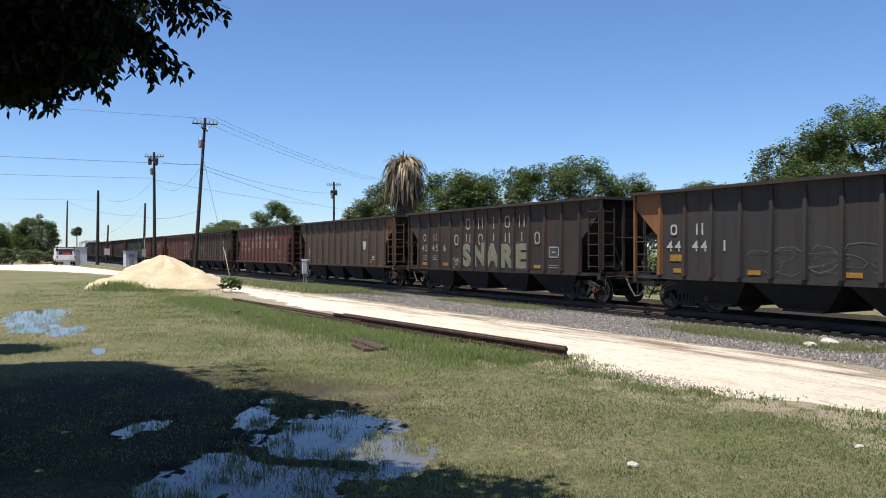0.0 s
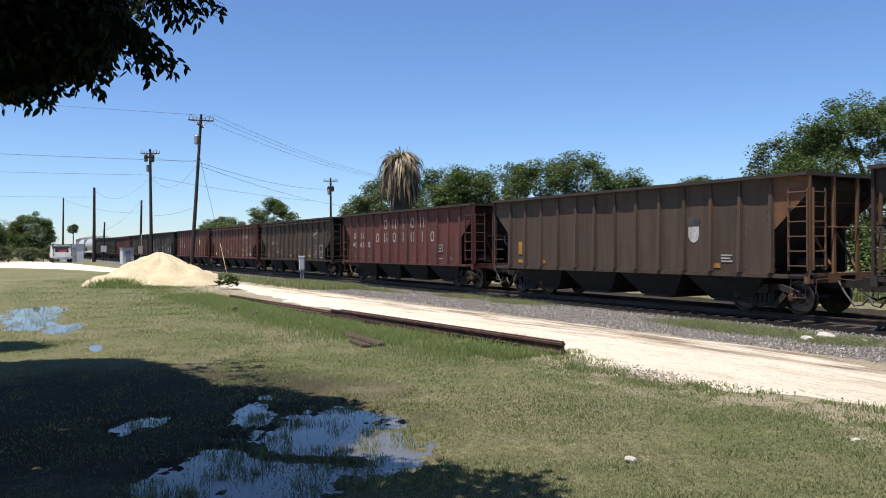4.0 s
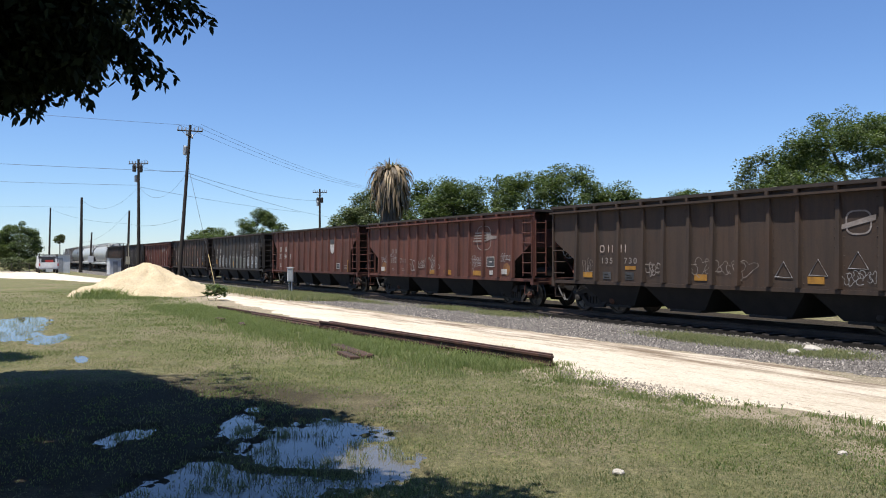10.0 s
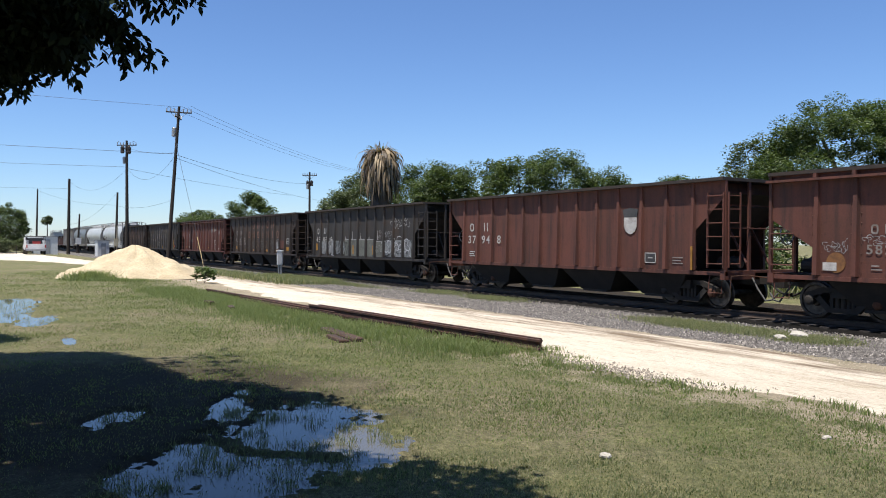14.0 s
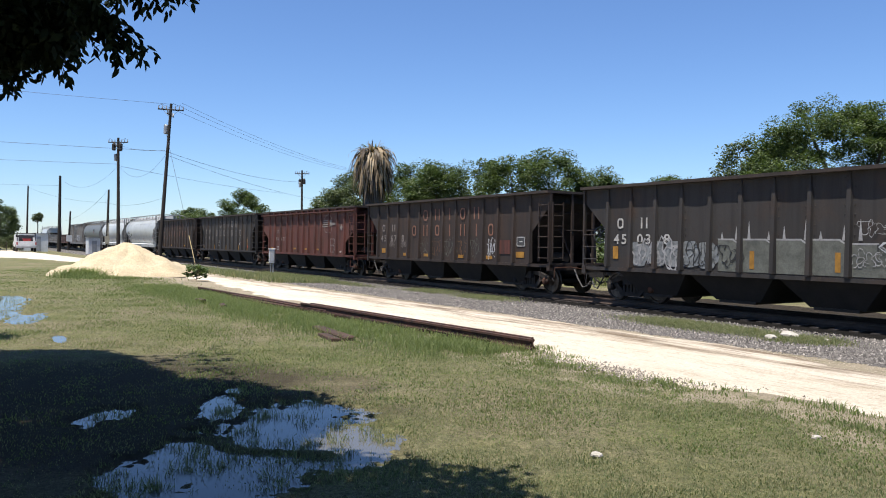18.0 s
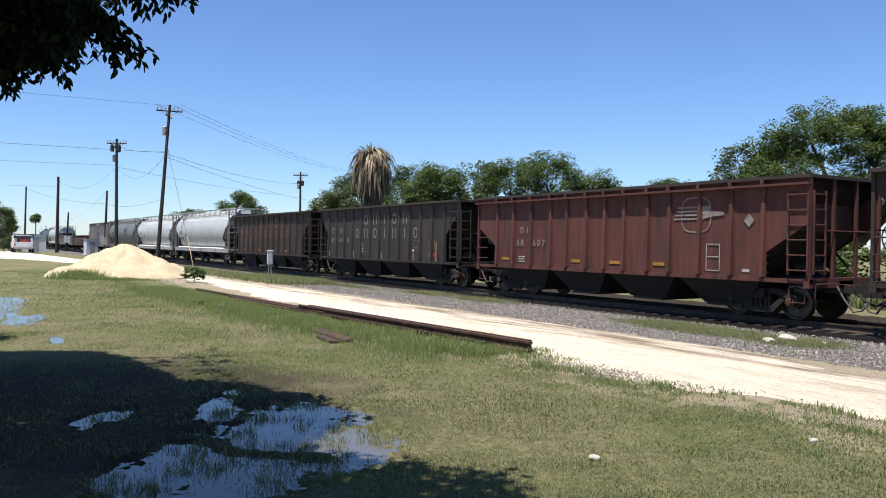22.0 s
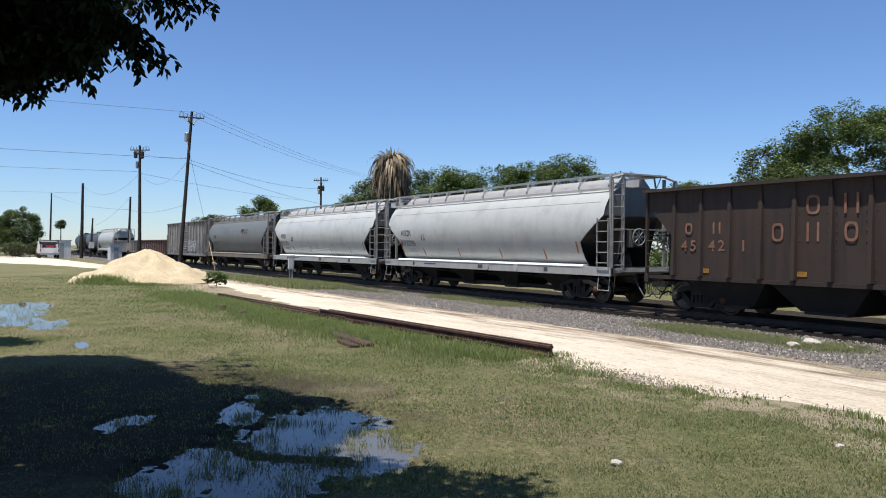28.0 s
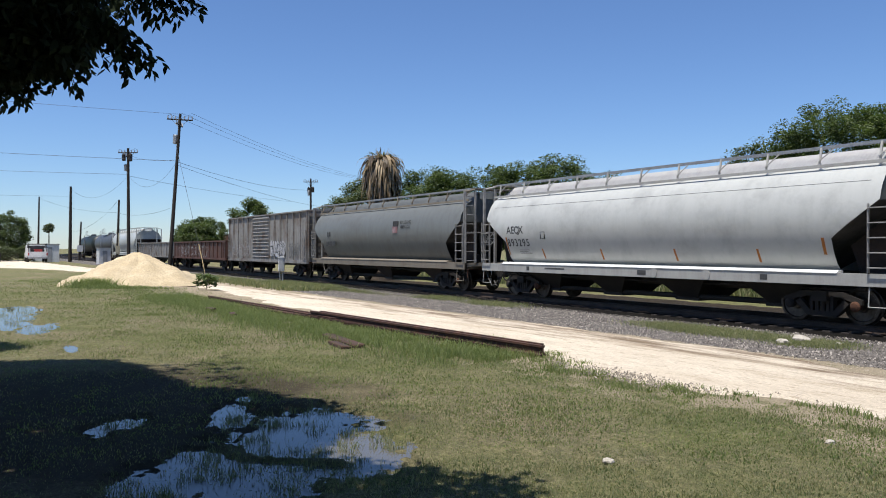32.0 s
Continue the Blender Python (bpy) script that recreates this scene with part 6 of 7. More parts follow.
        for j in range(13):
            c = p + way * (0.052 if k < 150 else 0.036) * j
            d = way * 0.5 + rng.normal(0, 0.35, 3) + np.array([0, 0.5 if j % 2 else -0.5, -0.45])
            d /= np.linalg.norm(d)
            s = np.cross(d, rng.normal(size=3))
            s /= np.linalg.norm(s)
            ln = (0.13 if k < 150 else 0.095) * rng.uniform(0.8, 1.15)
            b = len(V)
            V += [tuple(c), tuple(c + d * ln * 0.3 + s * ln * 0.20), tuple(c + d * ln * 0.65 + s * ln * 0.17), tuple(c + d * ln), tuple(c + d * ln * 0.65 - s * ln * 0.17), tuple(c + d * ln * 0.3 - s * ln * 0.20)]
            F.append((b, b + 1, b + 2, b + 3, b + 4, b + 5))
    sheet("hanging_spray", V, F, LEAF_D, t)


shade_tree()


# ---- heap, old rails, stones ----
def heap():
    rng = np.random.default_rng(3)
    n, m = 72, 26
    V, F = [], []
    for j in range(m + 1):
        k = j / m
        for i in range(n):
            a = 2 * math.pi * i / n
            rx, ry = 3.0 + 0.35 * math.sin(2 * a + 1) + 0.2 * math.sin(5 * a), 3.45 + 0.4 * math.sin(3 * a)
            h = 1.56 * min(1.0, 1.035 * max(0.0, 1 - k) ** 0.95)
            wob = (0.07 * math.sin(9 * a + 7 * k) + 0.06 * math.sin(4 * a - 11 * k)) * min(1.0, 3 * k) + rng.uniform(-0.045, 0.045)
            V.append((rx * k * math.cos(a), ry * k * math.sin(a), max(-0.05, h + wob * (1 if k < 0.97 else 0))))
    for j in range(m):
        for i in range(n):
            a, b = j * n + i, j * n + (i + 1) % n
            F.append((a, b, b + n, a + n))
    t = tagged(sheet("mound", V, F, PILE, smooth=True), "heap of pale yellow crushed limestone on the grass", "heap")
    t.matrix_basis = pose(-41.0, 7.25, -0.03, 0, 0, 20)


heap()


def chips(name, n, sampler, size, material, seed, label, category, lift=0.0):
    """Many small angular stones as one sheet of stuff."""
    rng = np.random.default_rng(seed)
    P = sampler(rng, n)
    s = size * rng.uniform(0.45, 1.3, (n, 1, 1))
    base = np.array([(-1, -1, -0.6), (1, -0.8, -0.6), (0.7, 1, -0.6), (-0.9, 0.8, -0.6), (0.1, 0.1, 0.9)], float)
    a = rng.uniform(0, 2 * math.pi, n)
    R = np.zeros((n, 3, 3))
    R[:, 0, 0], R[:, 0, 1], R[:, 1, 0], R[:, 1, 1], R[:, 2, 2] = np.cos(a), -np.sin(a), np.sin(a), np.cos(a), 1
    V = (base[None] + rng.normal(0, 0.22, (n, 5, 3))) * s
    V = np.einsum("nij,nkj->nki", R, V) + P[:, None]
    V[:, :, 2] += lift
    tri = np.array([(0, 1, 4), (1, 2, 4), (2, 3, 4), (3, 0, 4)])
    F = (np.arange(n)[:, None, None] * 5 + tri[None]).reshape(-1, 3)
    return tagged(sheet(name, V.reshape(-1, 3), F, material), label, category, kind="stuff")


def on_ballast(rng, n):
    x = -4 - 42 * rng.uniform(0, 1, n) ** 1.5
    y = rng.uniform(13.2, 17.6, n)
    return np.stack([x, y, np.interp(y - TRACK_Y, [-6.5, -6.2, -5.6, -4.6, -3.6, -2.4, -1.75], [-0.34, -0.315, -0.318, -0.345, -0.36, -0.355, -0.325])], 1)


chips("ballast_stones", 48000, on_ballast, 0.028, STONES, 21, "loose grey angular ballast stones", "ballast")


def on_road_edge(rng, n):
    x = rng.uniform(-16, 1, n)
    y = rng.uniform(8.3, 13, n)
    return np.stack([x, y, levels(y) + 0.02], 1)


chips("limestone_chips", 12000, on_road_edge, 0.008, CHALK, 22, "loose pale limestone chips along the road", "gravel")


def on_margin(rng, n):
    x = rng.normal(-8.0, 0.8, n)
    y = np.array([road_near(v) for v in x]) + 0.28 + rng.normal(0, 0.18, n)
    return np.stack([x, y, levels(y) + 0.03], 1)


chips("margin_gravel", 800, on_margin, 0.012, MARGIN, 26, "loose grey-brown gravel along the road's margin", "gravel")


def boulder(x, y, size, seed, label, flat=0.55, up=0.0):
    rng = random.Random(seed)
    bm = bmesh.new()
    bmesh.ops.create_icosphere(bm, subdivisions=2, radius=size)
    for v in bm.verts:
        v.co *= 1 + rng.uniform(-0.22, 0.22)
        v.co.z *= flat
    ob = tagged(part("stone", bm, BOULDER), label, "stone", "loose pale stones")
    ob.matrix_basis = pose(x, y, level(x, y) + up + size * flat * 0.45, 0, 0, seed * 37)


boulder(-11.0, 16.0, 0.20, 1, "large pale limestone block on the ballast", up=0.10)
boulder(-11.05, 15.45, 0.15, 2, "pale limestone lump beside the ballast", up=0.06)
boulder(-10.2, 16.2, 0.09, 3, "small pale stone on the ballast", up=0.10)
boulder(-4.82, 4.49, 0.05, 4, "small white stone in the grass")
boulder(-4.27, 6.65, 0.042, 5, "flat pale stone in the grass by the road")

# stack of old rails and ties along the road
OLD = surface("old_rail_rust", (0.022, 0.012, 0.009), (0.095, 0.040, 0.024), 5, 0.9, bump=0.5)


def old_rail(x0, y0, x1, y1, z, lean=0.0, label="long rusty discarded rail lying in the grass"):
    d = math.hypot(x1 - x0, y1 - y0)
    bm = bmesh.new()
    s = 0.95
    prism(bm, [(u * s, (w + 0.18) * s) for u, w in rail_profile], 0, 0, d)
    ob = tagged(part("old_rail", bm, OLD), label, "rail", "discarded rails")
    ob.matrix_basis = pose(x0, y0, z, lean, 0, math.degrees(math.atan2(y1 - y0, x1 - x0)))


old_rail(-10.0, 7.93, -18.6, 7.42, 0.03)
old_rail(-10.2, 8.07, -18.4, 7.60, 0.03)
old_rail(-11.0, 7.80, -19.0, 7.33, 0.02, 70)
old_rail(-12.9, 7.65, -21.0, 7.10, 0.01, 80)
old_rail(-18.3, 7.62, -27.6, 7.24, -0.05)
old_rail(-17.2, 7.42, -23.6, 7.12, -0.03, 35)
old_rail(-19.5, 7.30, -22.5, 7.02, 0.0, 80, "short rusty length of rail lying in the grass")
bm = bmesh.new()
box(bm, 0.2, 2.2, -0.10, 0.10, -0.10, 0.075)
bmesh.ops.bevel(bm, geom=bm.edges[:], offset=0.02, segments=1, affect="EDGES")
OLDWOOD = surface("weathered_tie", (0.020, 0.012, 0.008), (0.075, 0.040, 0.024), 4, 0.95, stretch=(0.3, 2, 2))
log = tagged(part("old_tie", bm, OLDWOOD), "short weathered brown timber tie in the grass", "timber")
log.matrix_basis = pose(-14.75, 6.15, 0.0, 4, 0, -6)
bm = bmesh.new()
box(bm, 0, 0.9, -0.09, 0.09, -0.08, 0.05)
bmesh.ops.bevel(bm, geom=bm.edges[:], offset=0.015, segments=1, affect="EDGES")
log = tagged(part("old_tie", bm, OLDWOOD), "short broken piece of dark timber in the grass", "timber")
log.matrix_basis = pose(-13.45, 5.78, 0.01, -5, 0, -8)
for x, y, turn, ln in ((-20.4, 5.95, -10, 0.55), (-22.4, 5.85, 5, 0.5)):
    bm = bmesh.new()
    box(bm, 0, ln, -0.07, 0.07, -0.05, 0.07)
    bmesh.ops.bevel(bm, geom=bm.edges[:], offset=0.015, segments=1, affect="EDGES")
    log = tagged(part("broken_tie", bm, OLDWOOD), "small dark timber offcut in the tall grass", "timber")
    log.matrix_basis = pose(x, y, 0.03, 6, 0, turn)


# ---- puddles ----
def puddle(x0, x1, y0, y1, label, z=-0.034):
    """A level sheet of still water that shows where the hollows dip under it."""
    V = [(x0, y0, z), (x1, y0, z), (x1, y1, z), (x0, y1, z)]
    return tagged(sheet("puddle", V, [(0, 1, 2, 3)], WATER), label, "puddle", "puddles in the grass")


puddle(-9.9, -4.7, 0.55, 4.1, "shallow muddy puddle with grass in it under the tree")
puddle(-28.4, -17.3, -0.3, 2.3, "sunlit puddle in the meadow")
puddle(-16.4, -14.4, 1.4, 2.0, "tiny sunlit puddle in the meadow")


# ---- grass ----
def blades(name, n, sampler, tall, seed, material, label, width=0.012):
    rng = np.random.default_rng(seed)
    P, h = sampler(rng, n)
    n = len(P)
    a = rng.uniform(0, 2 * math.pi, n)
    h = (tall * h * rng.uniform(0.5, 1.3, n))[:, None]
    side = np.stack([np.cos(a), np.sin(a), np.zeros(n)], 1) * width * rng.uniform(0.6, 1.5, (n, 1))
    lean = np.stack([rng.normal(0, 0.42, n), rng.normal(0, 0.42, n), np.zeros(n)], 1) * h
    mid = P + lean * 0.35 + np.array([0, 0, 0.6]) * h
    V = np.stack([P - side, P + side, mid + side * 0.7, mid - side * 0.7, P + lean + np.array([0, 0, 1.0]) * h], 1).reshape(-1, 3)
    q = np.arange(n) * 5
    F = [tuple(r) for r in np.stack([q, q + 1, q + 2, q + 3], 1).tolist()] + [tuple(r) for r in np.stack([q + 3, q + 2, q + 4], 1).tolist()]
    return tagged(sheet(name, V.tolist(), F, material), label, "grass", kind="stuff")


def lawn(rng, n):
    r = 3.2 + 38 * rng.uniform(0, 1, n) ** 1.9
    a = rng.uniform(0.0, 1.32, n)
    x, y = -r * np.cos(a), r * np.sin(a)
    thick = ripple(x * 0.9, y * 0.9) + 0.6 * ripple(x * 2.7, y * 2.7)
    near = np.interp(x, [-40, -20, -10, -7, -4.8, 5], [8.0, 8.0, 7.95, 7.6, 8.0, 8.0])
    # blades thin out where tree shade is painted into the soil
    shade_dist = np.hypot(x + 9.3, y - 0.9) + 1.2 * ripple(x * 1.3, y * 1.3)
    keep = ((shade_dist > 3.6) | (rng.uniform(0, 1, n) < 0.25)) & (y < near + 0.05 + 0.5 * ripple(x * 2, y)) & (thick > -0.55 + 0.5 * rng.normal(0, 0.5, n)) & (y > -0.4)
    x, y, thick = x[keep], y[keep], thick[keep]
    masked = (hollows(x, y) > 0.0) & (rng.uniform(0, 1, len(x)) < 0.90)
    x, y, thick = x[~masked], y[~masked], thick[~masked]
    return np.stack([x, y, levels(y) - 0.005], 1), 0.7 + 0.35 * np.clip(thick, -1, 1)


blades("meadow_grass", 600000, lawn, 0.032, 31, GRASS, "short green and straw-coloured meadow grass", 0.0036)


def standing(rng, n):
    """Thin clumps that stand in the shallow water, in rows and patches."""
    m = n // 9
    x, y = rng.uniform(-9.8, -4.9, m), rng.uniform(0.6, 3.9, m)
    keep = (hollows(x, y) > -0.15) & (ripple(x * 2.1 + 4, y * 2.3) + 0.5 * ripple(x * 6, y * 6) > rng.uniform(-0.3, 0.9, m))
    far = m // 12
    fx, fy = rng.uniform(-28, -17.5, far), rng.uniform(-0.2, 2.2, far)
    fx, fy = fx[hollows(fx, fy) > -0.2], fy[hollows(fx, fy) > -0.2]
    x, y = np.append(x[keep], fx), np.append(y[keep], fy)
    s = 0.012 + 0.002 * np.hypot(x, y)
    x, y = np.repeat(x, 9), np.repeat(y, 9)
    s = np.repeat(s, 9)
    return np.stack([x + rng.normal(0, 1, len(x)) * s, y + rng.normal(0, 1, len(x)) * s, np.full(len(x), -0.06)], 1), rng.uniform(0.6, 1.4, len(x))


blades("puddle_grass", 52000, standing, 0.075, 43, GRASS, "thin grass clumps standing in the shallow puddles", 0.0030)


def tufts(rng, n):
    """Denser green clumps, thickest towards the old rails and away from the puddles."""
    m = n // 45
    r = 7.0 + 42 * rng.uniform(0, 1, m) ** 1.1
    a = rng.uniform(0.02, 1.3, m)
    x, y = -r * np.cos(a), r * np.sin(a)
    keep = (y < 7.6) & (rng.uniform(0, 1, m) < np.clip(0.42 + (y - 2.5) * 0.2, 0.36, 1.0)) & (hollows(x, y) < -0.4)
    x, y = np.repeat(x[keep], 45), np.repeat(y[keep], 45)
    s = 0.10 + 0.006 * np.hypot(x, y)
    x, y = x + rng.normal(0, 1, len(x)) * s, y + rng.normal(0, 1, len(x)) * s
    return np.stack([x, y, levels(y) - 0.005], 1), np.clip(0.10 + 0.028 * np.hypot(x, y) + 0.03 * y, 0.3, 1.1)


blades("meadow_tufts", 250000, tufts, 0.060, 41, GRASS_L, "taller fresh green clumps in the meadow", 0.006)


def rank(rng, n):
    x = rng.uniform(-30, -10, n)
    y = np.interp(x, [-30, -18, -10], [6.4, 6.4, 7.2]) + rng.normal(0, 0.55, n)
    keep = (y < np.interp(x, [-30, -18, -10], [7.15, 7.2, 7.95])) & (ripple(x, y * 1.5) > -0.5)
    x, y = x[keep], y[keep]
    return np.stack([x, y, levels(y)], 1), np.ones(len(x))


blades("tall_grass", 44000, rank, 0.115, 32, GRASS_L, "taller bright green grass along the old rails", 0.0045)


def verge(rng, n):
    pick = rng.integers(0, 10, n)
    cx = np.array([-12.6, -14.6, -10.6, -13.4, -24.5, -28.5, -37.0, -44.0, -41.0, -38.5])[pick]
    cy = np.array([16.1, 16.35, 15.9, 15.9, 17.1, 17.2, 16.3, 15.7, 15.7, 15.9])[pick]
    sx = np.array([1.3, 1.4, 0.7, 1.6, 1.4, 1.4, 4.0, 1.8, 1.8, 1.4])[pick]
    x, y = cx + rng.normal(0, 0.6, n) * sx, cy + rng.normal(0, 0.36, n)
    return np.stack([x, y, np.full(n, -0.36)], 1), np.where(cx < -37.5, 2.0, 0.75)


blades("verge_grass", 56000, verge, 0.12, 33, GRASS, "grass tufts growing in the ballast", 0.006)


def ridge(rng, n):
    x = rng.uniform(-62, -36, n)
    y = 14.6 + rng.normal(0, 0.8, n)
    return np.stack([x, y, levels(y)], 1), np.ones(n)


blades("verge_grass", 9000, ridge, 0.24, 34, GRASS, "strip of grass between the road and the ballast", 0.02)


def beyond(rng, n):
    x, y = rng.uniform(-75, -8, n), 28.5 + np.abs(rng.normal(0, 2.2, n))
    return np.stack([x, y, np.full(n, -0.45)], 1), np.ones(n)


blades("dry_grass", 16000, beyond, 0.45, 36, GRASS, "rank olive grass beyond the railway", 0.03)


def edge_weeds(rng, n):
    m = n // 40
    x = rng.uniform(-13, 1.5, m)
    y = np.array([road_near(v) for v in x]) + rng.normal(0.05, 0.22, m)
    x, y = np.repeat(x, 40) + rng.normal(0, 0.11, m * 40), np.repeat(y, 40) + rng.normal(0, 0.07, m * 40)
    return np.stack([x, y, levels(y)], 1), np.repeat(rng.uniform(0.4, 1.1, m), 40)


blades("edge_weeds", 4800, edge_weeds, 0.085, 44, GRASS_L, "small weeds along the margin of the road", 0.006)


def heap_foot(rng, n):
    x, y = rng.normal(-38.2, 1.3, n), rng.normal(5.0, 0.5, n)
    y += np.clip(x + 38.0, 0, 4) * 0.75
    return np.stack([x, y, np.zeros(n)], 1), np.exp(-((x + 38.9) / 0.7) ** 2) * 1.1 + 0.4


blades("tall_grass", 4200, heap_foot, 0.27, 35, GRASS_L, "tall grass at the heap's foot", 0.014)


# ---- poles, wires, lineside things ----
def utility_pole(x, y, height, label, lean=(0, 0), arm=True, top_gear=True, thick=0.17, arm_turn=60):
    t = thing("utility_pole", pose(x, y, level(x, y), lean[0], lean[1], 0), label, "utility pole", "utility poles")
    bm = bmesh.new()
    rod(bm, (0, 0, -0.2), (0, 0, height), thick * 1.12, 12, thick * 0.70)
    part("shaft", bm, WOODPOLE, t)
    if arm:
        c, s = math.cos(radians(arm_turn)), math.sin(radians(arm_turn))
        bm = bmesh.new()
        for dz in (0.0,):
            rod(bm, (-1.15 * c, -1.15 * s, height - 0.55 + dz), (1.15 * c, 1.15 * s, height - 0.55 + dz), 0.065, 6)
        part("crossarm", bm, WOODPOLE, t)
        for k in (-1.1, -0.75, -0.4, 0.4, 0.75, 1.1):
            bm = bmesh.new()
            rod(bm, (k * c, k * s, height - 0.5), (k * c, k * s, height - 0.2), 0.07, 6, 0.035)
            part("insulator", bm, GALV, t)
        made("crossarm", WOODPOLE, t, rod, (0.85 * s, -0.85 * c, height - 1.05), (-0.85 * s, 0.85 * c, height - 1.05), 0.06, 6)
        for k in (-0.8, -0.45, 0.45, 0.8):
            made("insulator", GALV, t, rod, (k * s, -k * c, height - 1.0), (k * s * 1.12, -k * c * 1.12, height - 0.72), 0.06, 6, 0.03)
        for k in (-1, 1):
            made("arm_brace", GALV, t, rod, (0, 0, height - 1.25), (k * 0.7 * c, k * 0.7 * s, height - 0.6), 0.022, 5)
            bm = bmesh.new()
            tube(bm, [(k * 1.05 * c, k * 1.05 * s, height - 0.25), (k * 0.9 * c + 0.2 * s, k * 0.9 * s - 0.2 * c, height - 0.1), (k * 0.3 * c + 0.7 * s, k * 0.3 * s - 0.7 * c, height - 0.55), (0.8 * s, -0.8 * c, height - 0.75)], 0.014, 4)
            part("jumper_wire", bm, WIREMAT, t)
    if top_gear:
        bm = bmesh.new()
        lathe(bm, [(0.08, height - 2.75), (0.20, height - 2.7), (0.21, height - 2.0), (0.15, height - 1.93), (0.05, height - 1.9)], 14, 2, (-0.30, -0.22, 0))
        part("transformer", bm, GALV, t, "grey can transformer")
    return t


def top_cans(pole, height, n, material):
    """Small transformers clustered round the top of a pole."""
    for k in range(n):
        a = 2 * math.pi * k / n + 0.4
        bm = bmesh.new()
        lathe(bm, [(0.06, height - 1.35), (0.22, height - 1.32), (0.23, height - 0.62), (0.16, height - 0.55), (0.05, height - 0.40)], 12, 2, (0.48 * math.cos(a), 0.48 * math.sin(a), 0))
        part("transformer", bm, material, pole, "dark can transformer")


utility_pole(-73.4, 15.75, 14.4, "tall leaning dark utility pole with crossarms and a grey transformer", (-4.0, -0.6))
top_cans(utility_pole(-100.6, 16.9, 14.2, "tall dark utility pole with equipment at its top", (0.3, 0.0), thick=0.2), 14.0, 3, STEEL)
top_cans(utility_pole(-120.8, 48.1, 13.5, "dark utility pole with a transformer behind the train", thick=0.2), 12.6, 2, STEEL)
utility_pole(-131.3, 13.7, 11.4, "plain dark utility pole", (-0.6, 0), False, False, 0.24)
signed = utility_pole(-149.0, 17.0, 6.8, "short leaning pole with a small sign", (-2.5, 0), False, False, 0.18)
made("sign", WHITE, signed, box, 0.20, 0.26, -0.45, 0.45, 1.6, 2.7)
metered = utility_pole(-109.6, 17.0, 8.5, "plain dark pole with meter boxes by the cabinet", (-1.5, 0), False, False, 0.17)
DUSTY = surface("dusty_beige_metal", (0.30, 0.27, 0.19), (0.42, 0.38, 0.28), 3, 0.6)
made("meter_box", DUSTY, metered, box, 0.16, 0.45, -0.28, 0.20, 1.5, 2.5)
made("meter_box", DUSTY, metered, box, 0.16, 0.60, -0.15, 0.55, 0.35, 1.0)
made("conduit", DUSTY, metered, rod, (0.22, 0.05, -0.1), (0.22, 0.05, 4.2), 0.05, 8)
utility_pole(-149.6, 10.7, 10.6, "thin dark distant utility pole", (-1.0, 0), False, False, 0.16)


def span_wire(p, q, sag, label="thin black overhead wire between poles", r=0.012):
    p, q = Vector(p), Vector(q)
    bm = bmesh.new()
    tube(bm, [p.lerp(q, i / 20) - Vector((0, 0, sag * 4 * (i / 20) * (1 - i / 20))) for i in range(21)], r, 4)
    tagged(part("overhead_wire", bm, WIREMAT), label, "wire", "overhead wires")


for dx, dy in ((-0.5, -0.9), (0, 0.2), (0.5, 0.9)):
    span_wire((-73.1 + dx, 16.6 + dy, 13.9), (-125.7 + dx, 61.6 + dy, 13.8), 0.9)
span_wire((-73.3, 16.2, 9.6), (-120.8, 48.1, 11.2), 0.7, r=0.016)
span_wire((-73.3, 16.2, 9.3), (-140.0, 58.0, 9.6), 0.5, r=0.016)
span_wire((-73.3, 16.2, 9.6), (-73.0, -45, 9.9), 0.3, r=0.015)
span_wire((-73.1, 16.5, 13.8), (-73.0, -45, 14.4), 0.4)
span_wire((-100.5, 16.9, 12.9), (-73.3, 16.3, 9.7), 0.3)
span_wire((-100.5, 16.9, 10.4), (-140.0, 52.0, 10.4), 0.3, r=0.016)
span_wire((-100.5, 16.9, 10.6), (-104.0, -45, 10.7), 0.3, r=0.016)
span_wire((-100.5, 16.9, 10.5), (-131.2, 13.9, 10.6), 1.9)
span_wire((-100.5, 16.9, 10.4), (-73.3, 16.2, 9.2), 1.6)
span_wire((-149.6, 10.9, 10.2), (-110.0, 17.0, 6.4), 0.6)
span_wire((-110.0, 17.0, 6.4), (-73.3, 16.0, 5.4), 0.5)
span_wire((-131.2, 13.9, 9.6), (-130.0, -45, 9.8), 0.4)
span_wire((-109.6, 17.0, 7.8), (-131.2, 13.8, 4.2), 0.9)


def guy_marker():
    t = thing("guy_wire", pose(0, 0, 0), "steel stay wire with a yellow guard", "stay wire")
    made("stay", WIREMAT, t, rod, (-73.3, 16.1, 12.0), (-64.5, 16.7, -0.45), 0.015, 4)
    made("guard", surface("pale_yellow_guard", (0.36, 0.27, 0.12), (0.48, 0.37, 0.18), 4, 0.6), t, rod, (-66.3, 16.58, 2.1), (-64.6, 16.69, -0.35), 0.03, 6)


guy_marker()


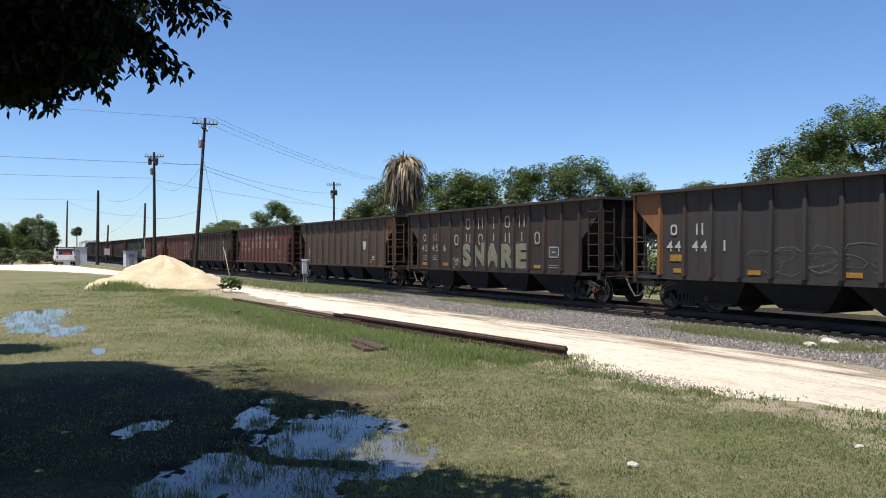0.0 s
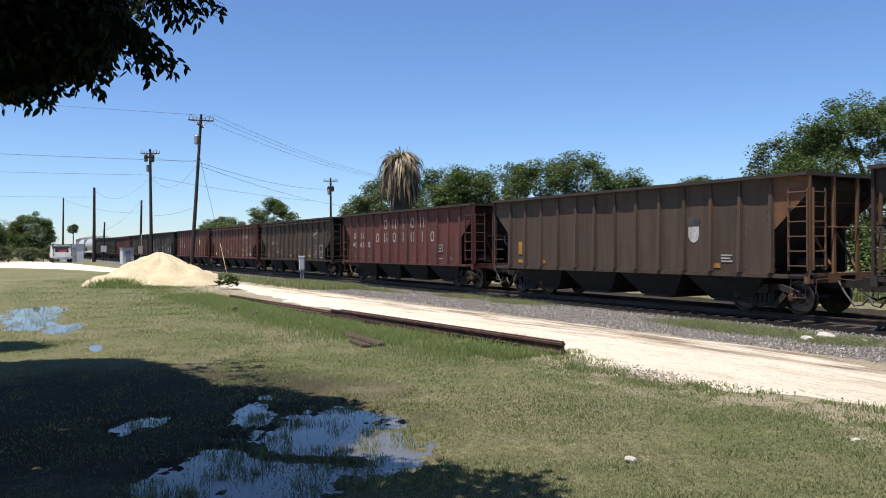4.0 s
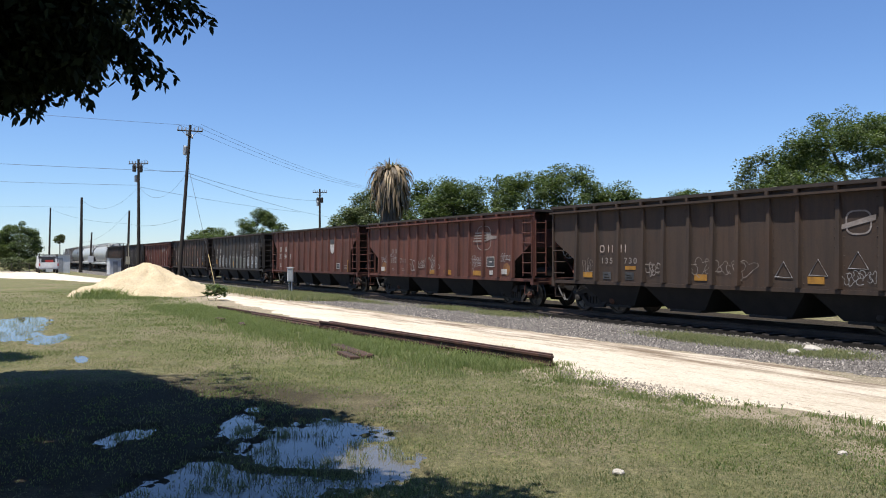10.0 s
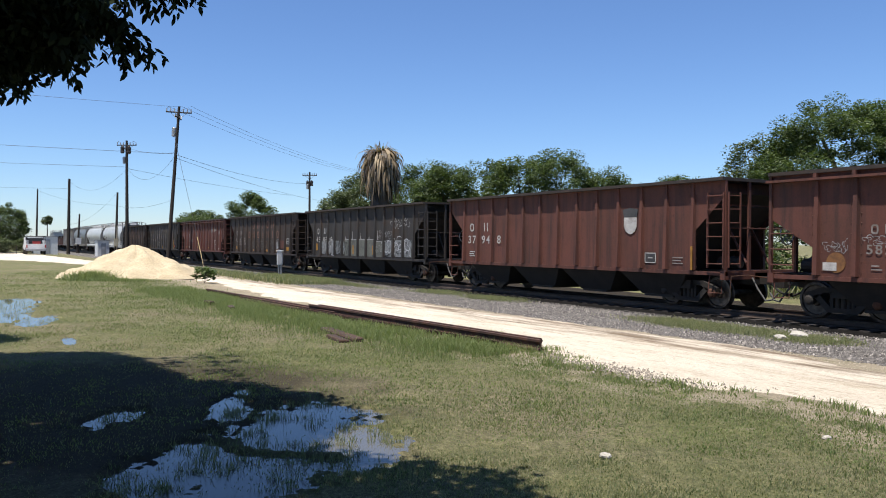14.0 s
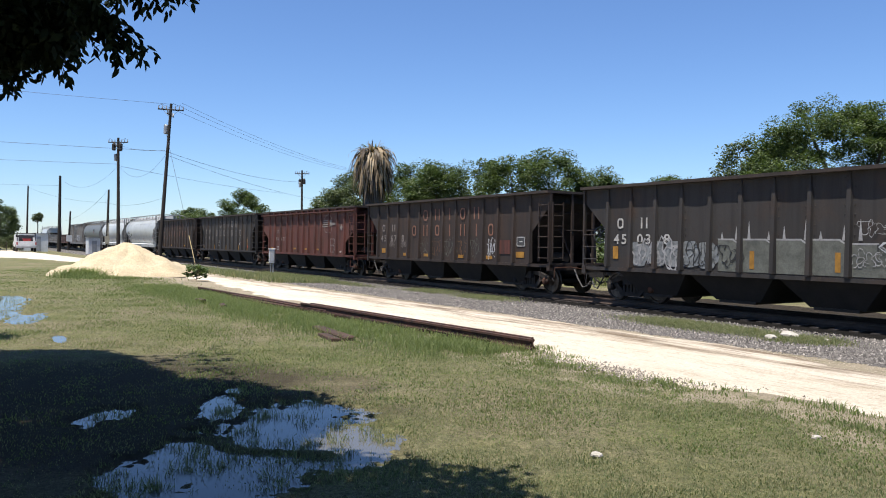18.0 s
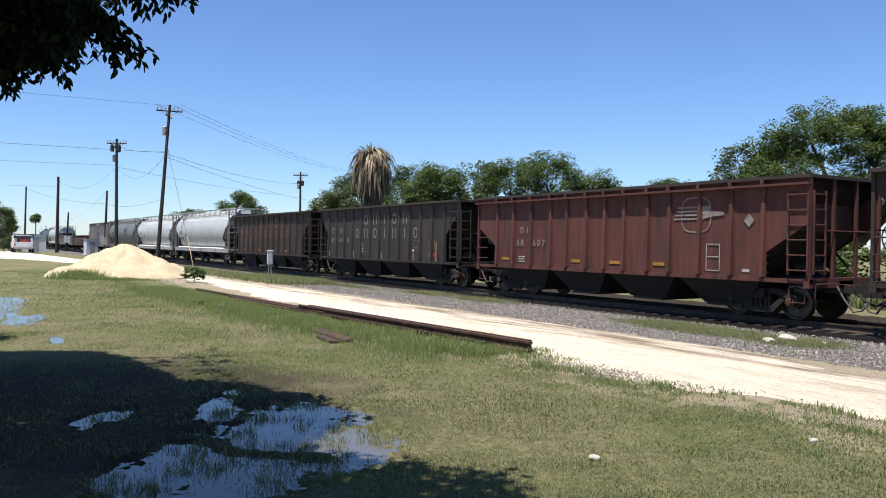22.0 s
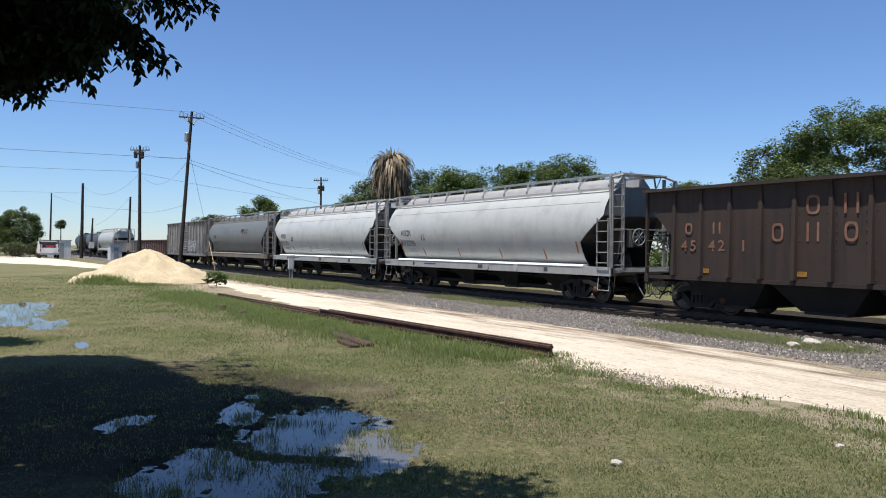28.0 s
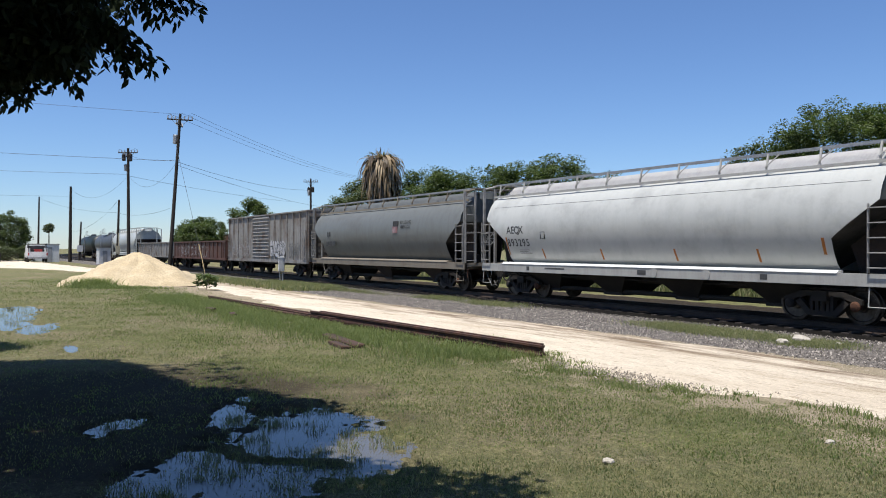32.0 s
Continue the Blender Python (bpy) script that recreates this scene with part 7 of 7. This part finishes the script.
def marker_post(x, y):
    t = thing("trackside_box", pose(x, y, level(x, y)), "white metal box on two posts beside the track", "junction box")
    for dx in (-0.14, 0.14):
        made("post", GALV, t, rod, (dx, dx * 0.6, -0.1), (dx, dx * 0.6, 1.0), 0.045, 8)
    bm = bmesh.new()
    box(bm, -0.24, 0.24, -0.16, 0.16, 0.85, 1.65)
    bmesh.ops.bevel(bm, geom=bm.edges[:], offset=0.02, segments=1, affect="EDGES")
    cab = part("cabinet", bm, WHITE, t)
    made("door", GREYPAINT, cab, box, 0.241, 0.255, -0.12, 0.12, 0.92, 1.58)
    made("cap", WHITE, t, box, -0.28, 0.28, -0.2, 0.2, 1.65, 1.70)
    t.rotation_euler.z = radians(-25)


marker_post(-44.5, 15.9)


def cabin(name, x, y, w, d, h, turn, label, material, door=True):
    t = thing(name, pose(x, y, level(x, y), 0, 0, turn), label, "shed")
    made("wall", material, t, box, -d / 2, d / 2, -w / 2, w / 2, -0.1, h)
    made("roof", GREYPAINT, t, box, -d / 2 - 0.1, d / 2 + 0.1, -w / 2 - 0.1, w / 2 + 0.1, h, h + 0.1)
    if door:
        made("door", GREYPAINT, t, box, d / 2, d / 2 + 0.03, -w * 0.2, w * 0.2, 0, h * 0.85)
    return t


cabin("shed", -121.5, 9.6, 3.0, 3.0, 2.35, 4, "small white metal shed by the road", WHITE)
cabin("relay_cabinet", -115.5, 16.2, 1.5, 1.3, 2.2, 8, "white relay cabinet beside the track", WHITE)
t = cabin("building", -175, 62, 26, 12, 5.2, 10, "low distant building with a flat pale roof", RUST, False)


def pickup(x, y, turn):
    """White service truck seen from behind, tailgate shut and bed loaded."""
    t = thing("pickup_truck", pose(x, y, level(x, y), 0, 0, turn) @ Matrix.Diagonal((1.15, 1.15, 1.15, 1)), "white pickup truck with a loaded bed", "truck")
    bm = bmesh.new()
    prism(bm, [(-2.7, 0.5), (2.7, 0.5), (2.75, 1.0), (1.3, 1.15), (0.75, 1.85), (-0.7, 1.85), (-0.8, 1.15), (-2.7, 1.15)], 1, -0.95, 0.95)
    bmesh.ops.bevel(bm, geom=bm.edges[:], offset=0.05, segments=2, affect="EDGES")
    body = part("body", bm, WHITE, t)
    made("tailgate", WHITE, t, box, -2.76, -2.70, -0.85, 0.85, 0.6, 1.12)
    made("bumper", GALV, t, box, -2.9, -2.72, -0.95, 0.95, 0.42, 0.58)
    made("rear_window", BLACKTEXT, t, box, -0.84, -0.72, -0.82, 0.82, 1.17, 1.80)
    made("windscreen", BLACKTEXT, t, box, 0.9, 1.0, -0.7, 0.7, 1.25, 1.6)
    for s in (-1, 1):
        made("tool_locker", WHITE, t, box, -2.6, -0.9, *sorted((s * 0.72, s * 0.95)), 1.15, 1.55)
        for px in (-2.62, -1.0):
            made("rack_post", STEEL, t, rod, (px, s * 0.86, 1.15), (px, s * 0.86, 2.0), 0.035, 6)
        made("rack_rail", STEEL, t, rod, (-2.7, s * 0.86, 2.0), (0.9, s * 0.86, 2.0), 0.04, 6)
    made("rack_bar", STEEL, t, rod, (-2.62, -0.9, 1.97), (-2.62, 0.9, 1.97), 0.035, 6)
    made("load", RED_TAG, t, box, -2.4, -1.4, -0.45, 0.30, 1.15, 1.42)
    made("load", STEEL, t, box, -2.2, -1.0, -0.65, 0.62, 1.15, 1.32)
    for s in (-1, 1):
        made("tail_light", RED_TAG, t, box, -2.77, -2.70, s * 0.88 - 0.06, s * 0.88 + 0.06, 0.75, 1.05)
        for wx in (-1.75, 1.75):
            w = made("wheel", STEEL, t, lathe, [(0.1, s * 0.75), (0.38, s * 0.76), (0.40, s * 0.85), (0.38, s * 0.97), (0.2, s * 0.96)], 18, 1, (wx, 0, 0.40))
    return t


pickup(-111.7, 7.75, 180)


def fence(x0, y0, x1, y1, n):
    t = thing("fence", pose(0, 0, 0), "low brown post and wire fence before the bushes", "fence")
    for i in range(n + 1):
        k = i / n
        made("post", TIE, t, rod, (x0 + (x1 - x0) * k, y0 + (y1 - y0) * k, -0.1), (x0 + (x1 - x0) * k, y0 + (y1 - y0) * k, 1.2), 0.05, 5)
    for z in (0.4, 0.8, 1.15):
        made("wire", TIE, t, rod, (x0, y0, z), (x1, y1, z), 0.012, 4)


fence(-116.0, -8.0, -116.0, 6.0, 7)


# ---- movement of the train ----
def travelled(t):
    return 6.0044 * t + 0.008733 * t * t + 0.0001326 * t ** 3


def motions():
    times = [SPAN * i / 64 for i in range(65)]
    steps = [i / 10 for i in range(int(SPAN * 10) + 1)]
    turns = [(t, Matrix.Rotation(travelled(t) / 0.457, 4, "Y")) for t in steps]
    for car, start, axles in train:
        rows = []
        for t in times:
            x, y, a = place_on_track(start + travelled(t))
            rows.append((t, pose(x, y, RAIL_Z, 0, 0, math.degrees(a))))
        walk(car, rows)
        for axle in axles:
            m = Matrix.Translation(axle.matrix_basis.translation)
            walk(axle, [(t, m @ r) for t, r in turns])


motions()
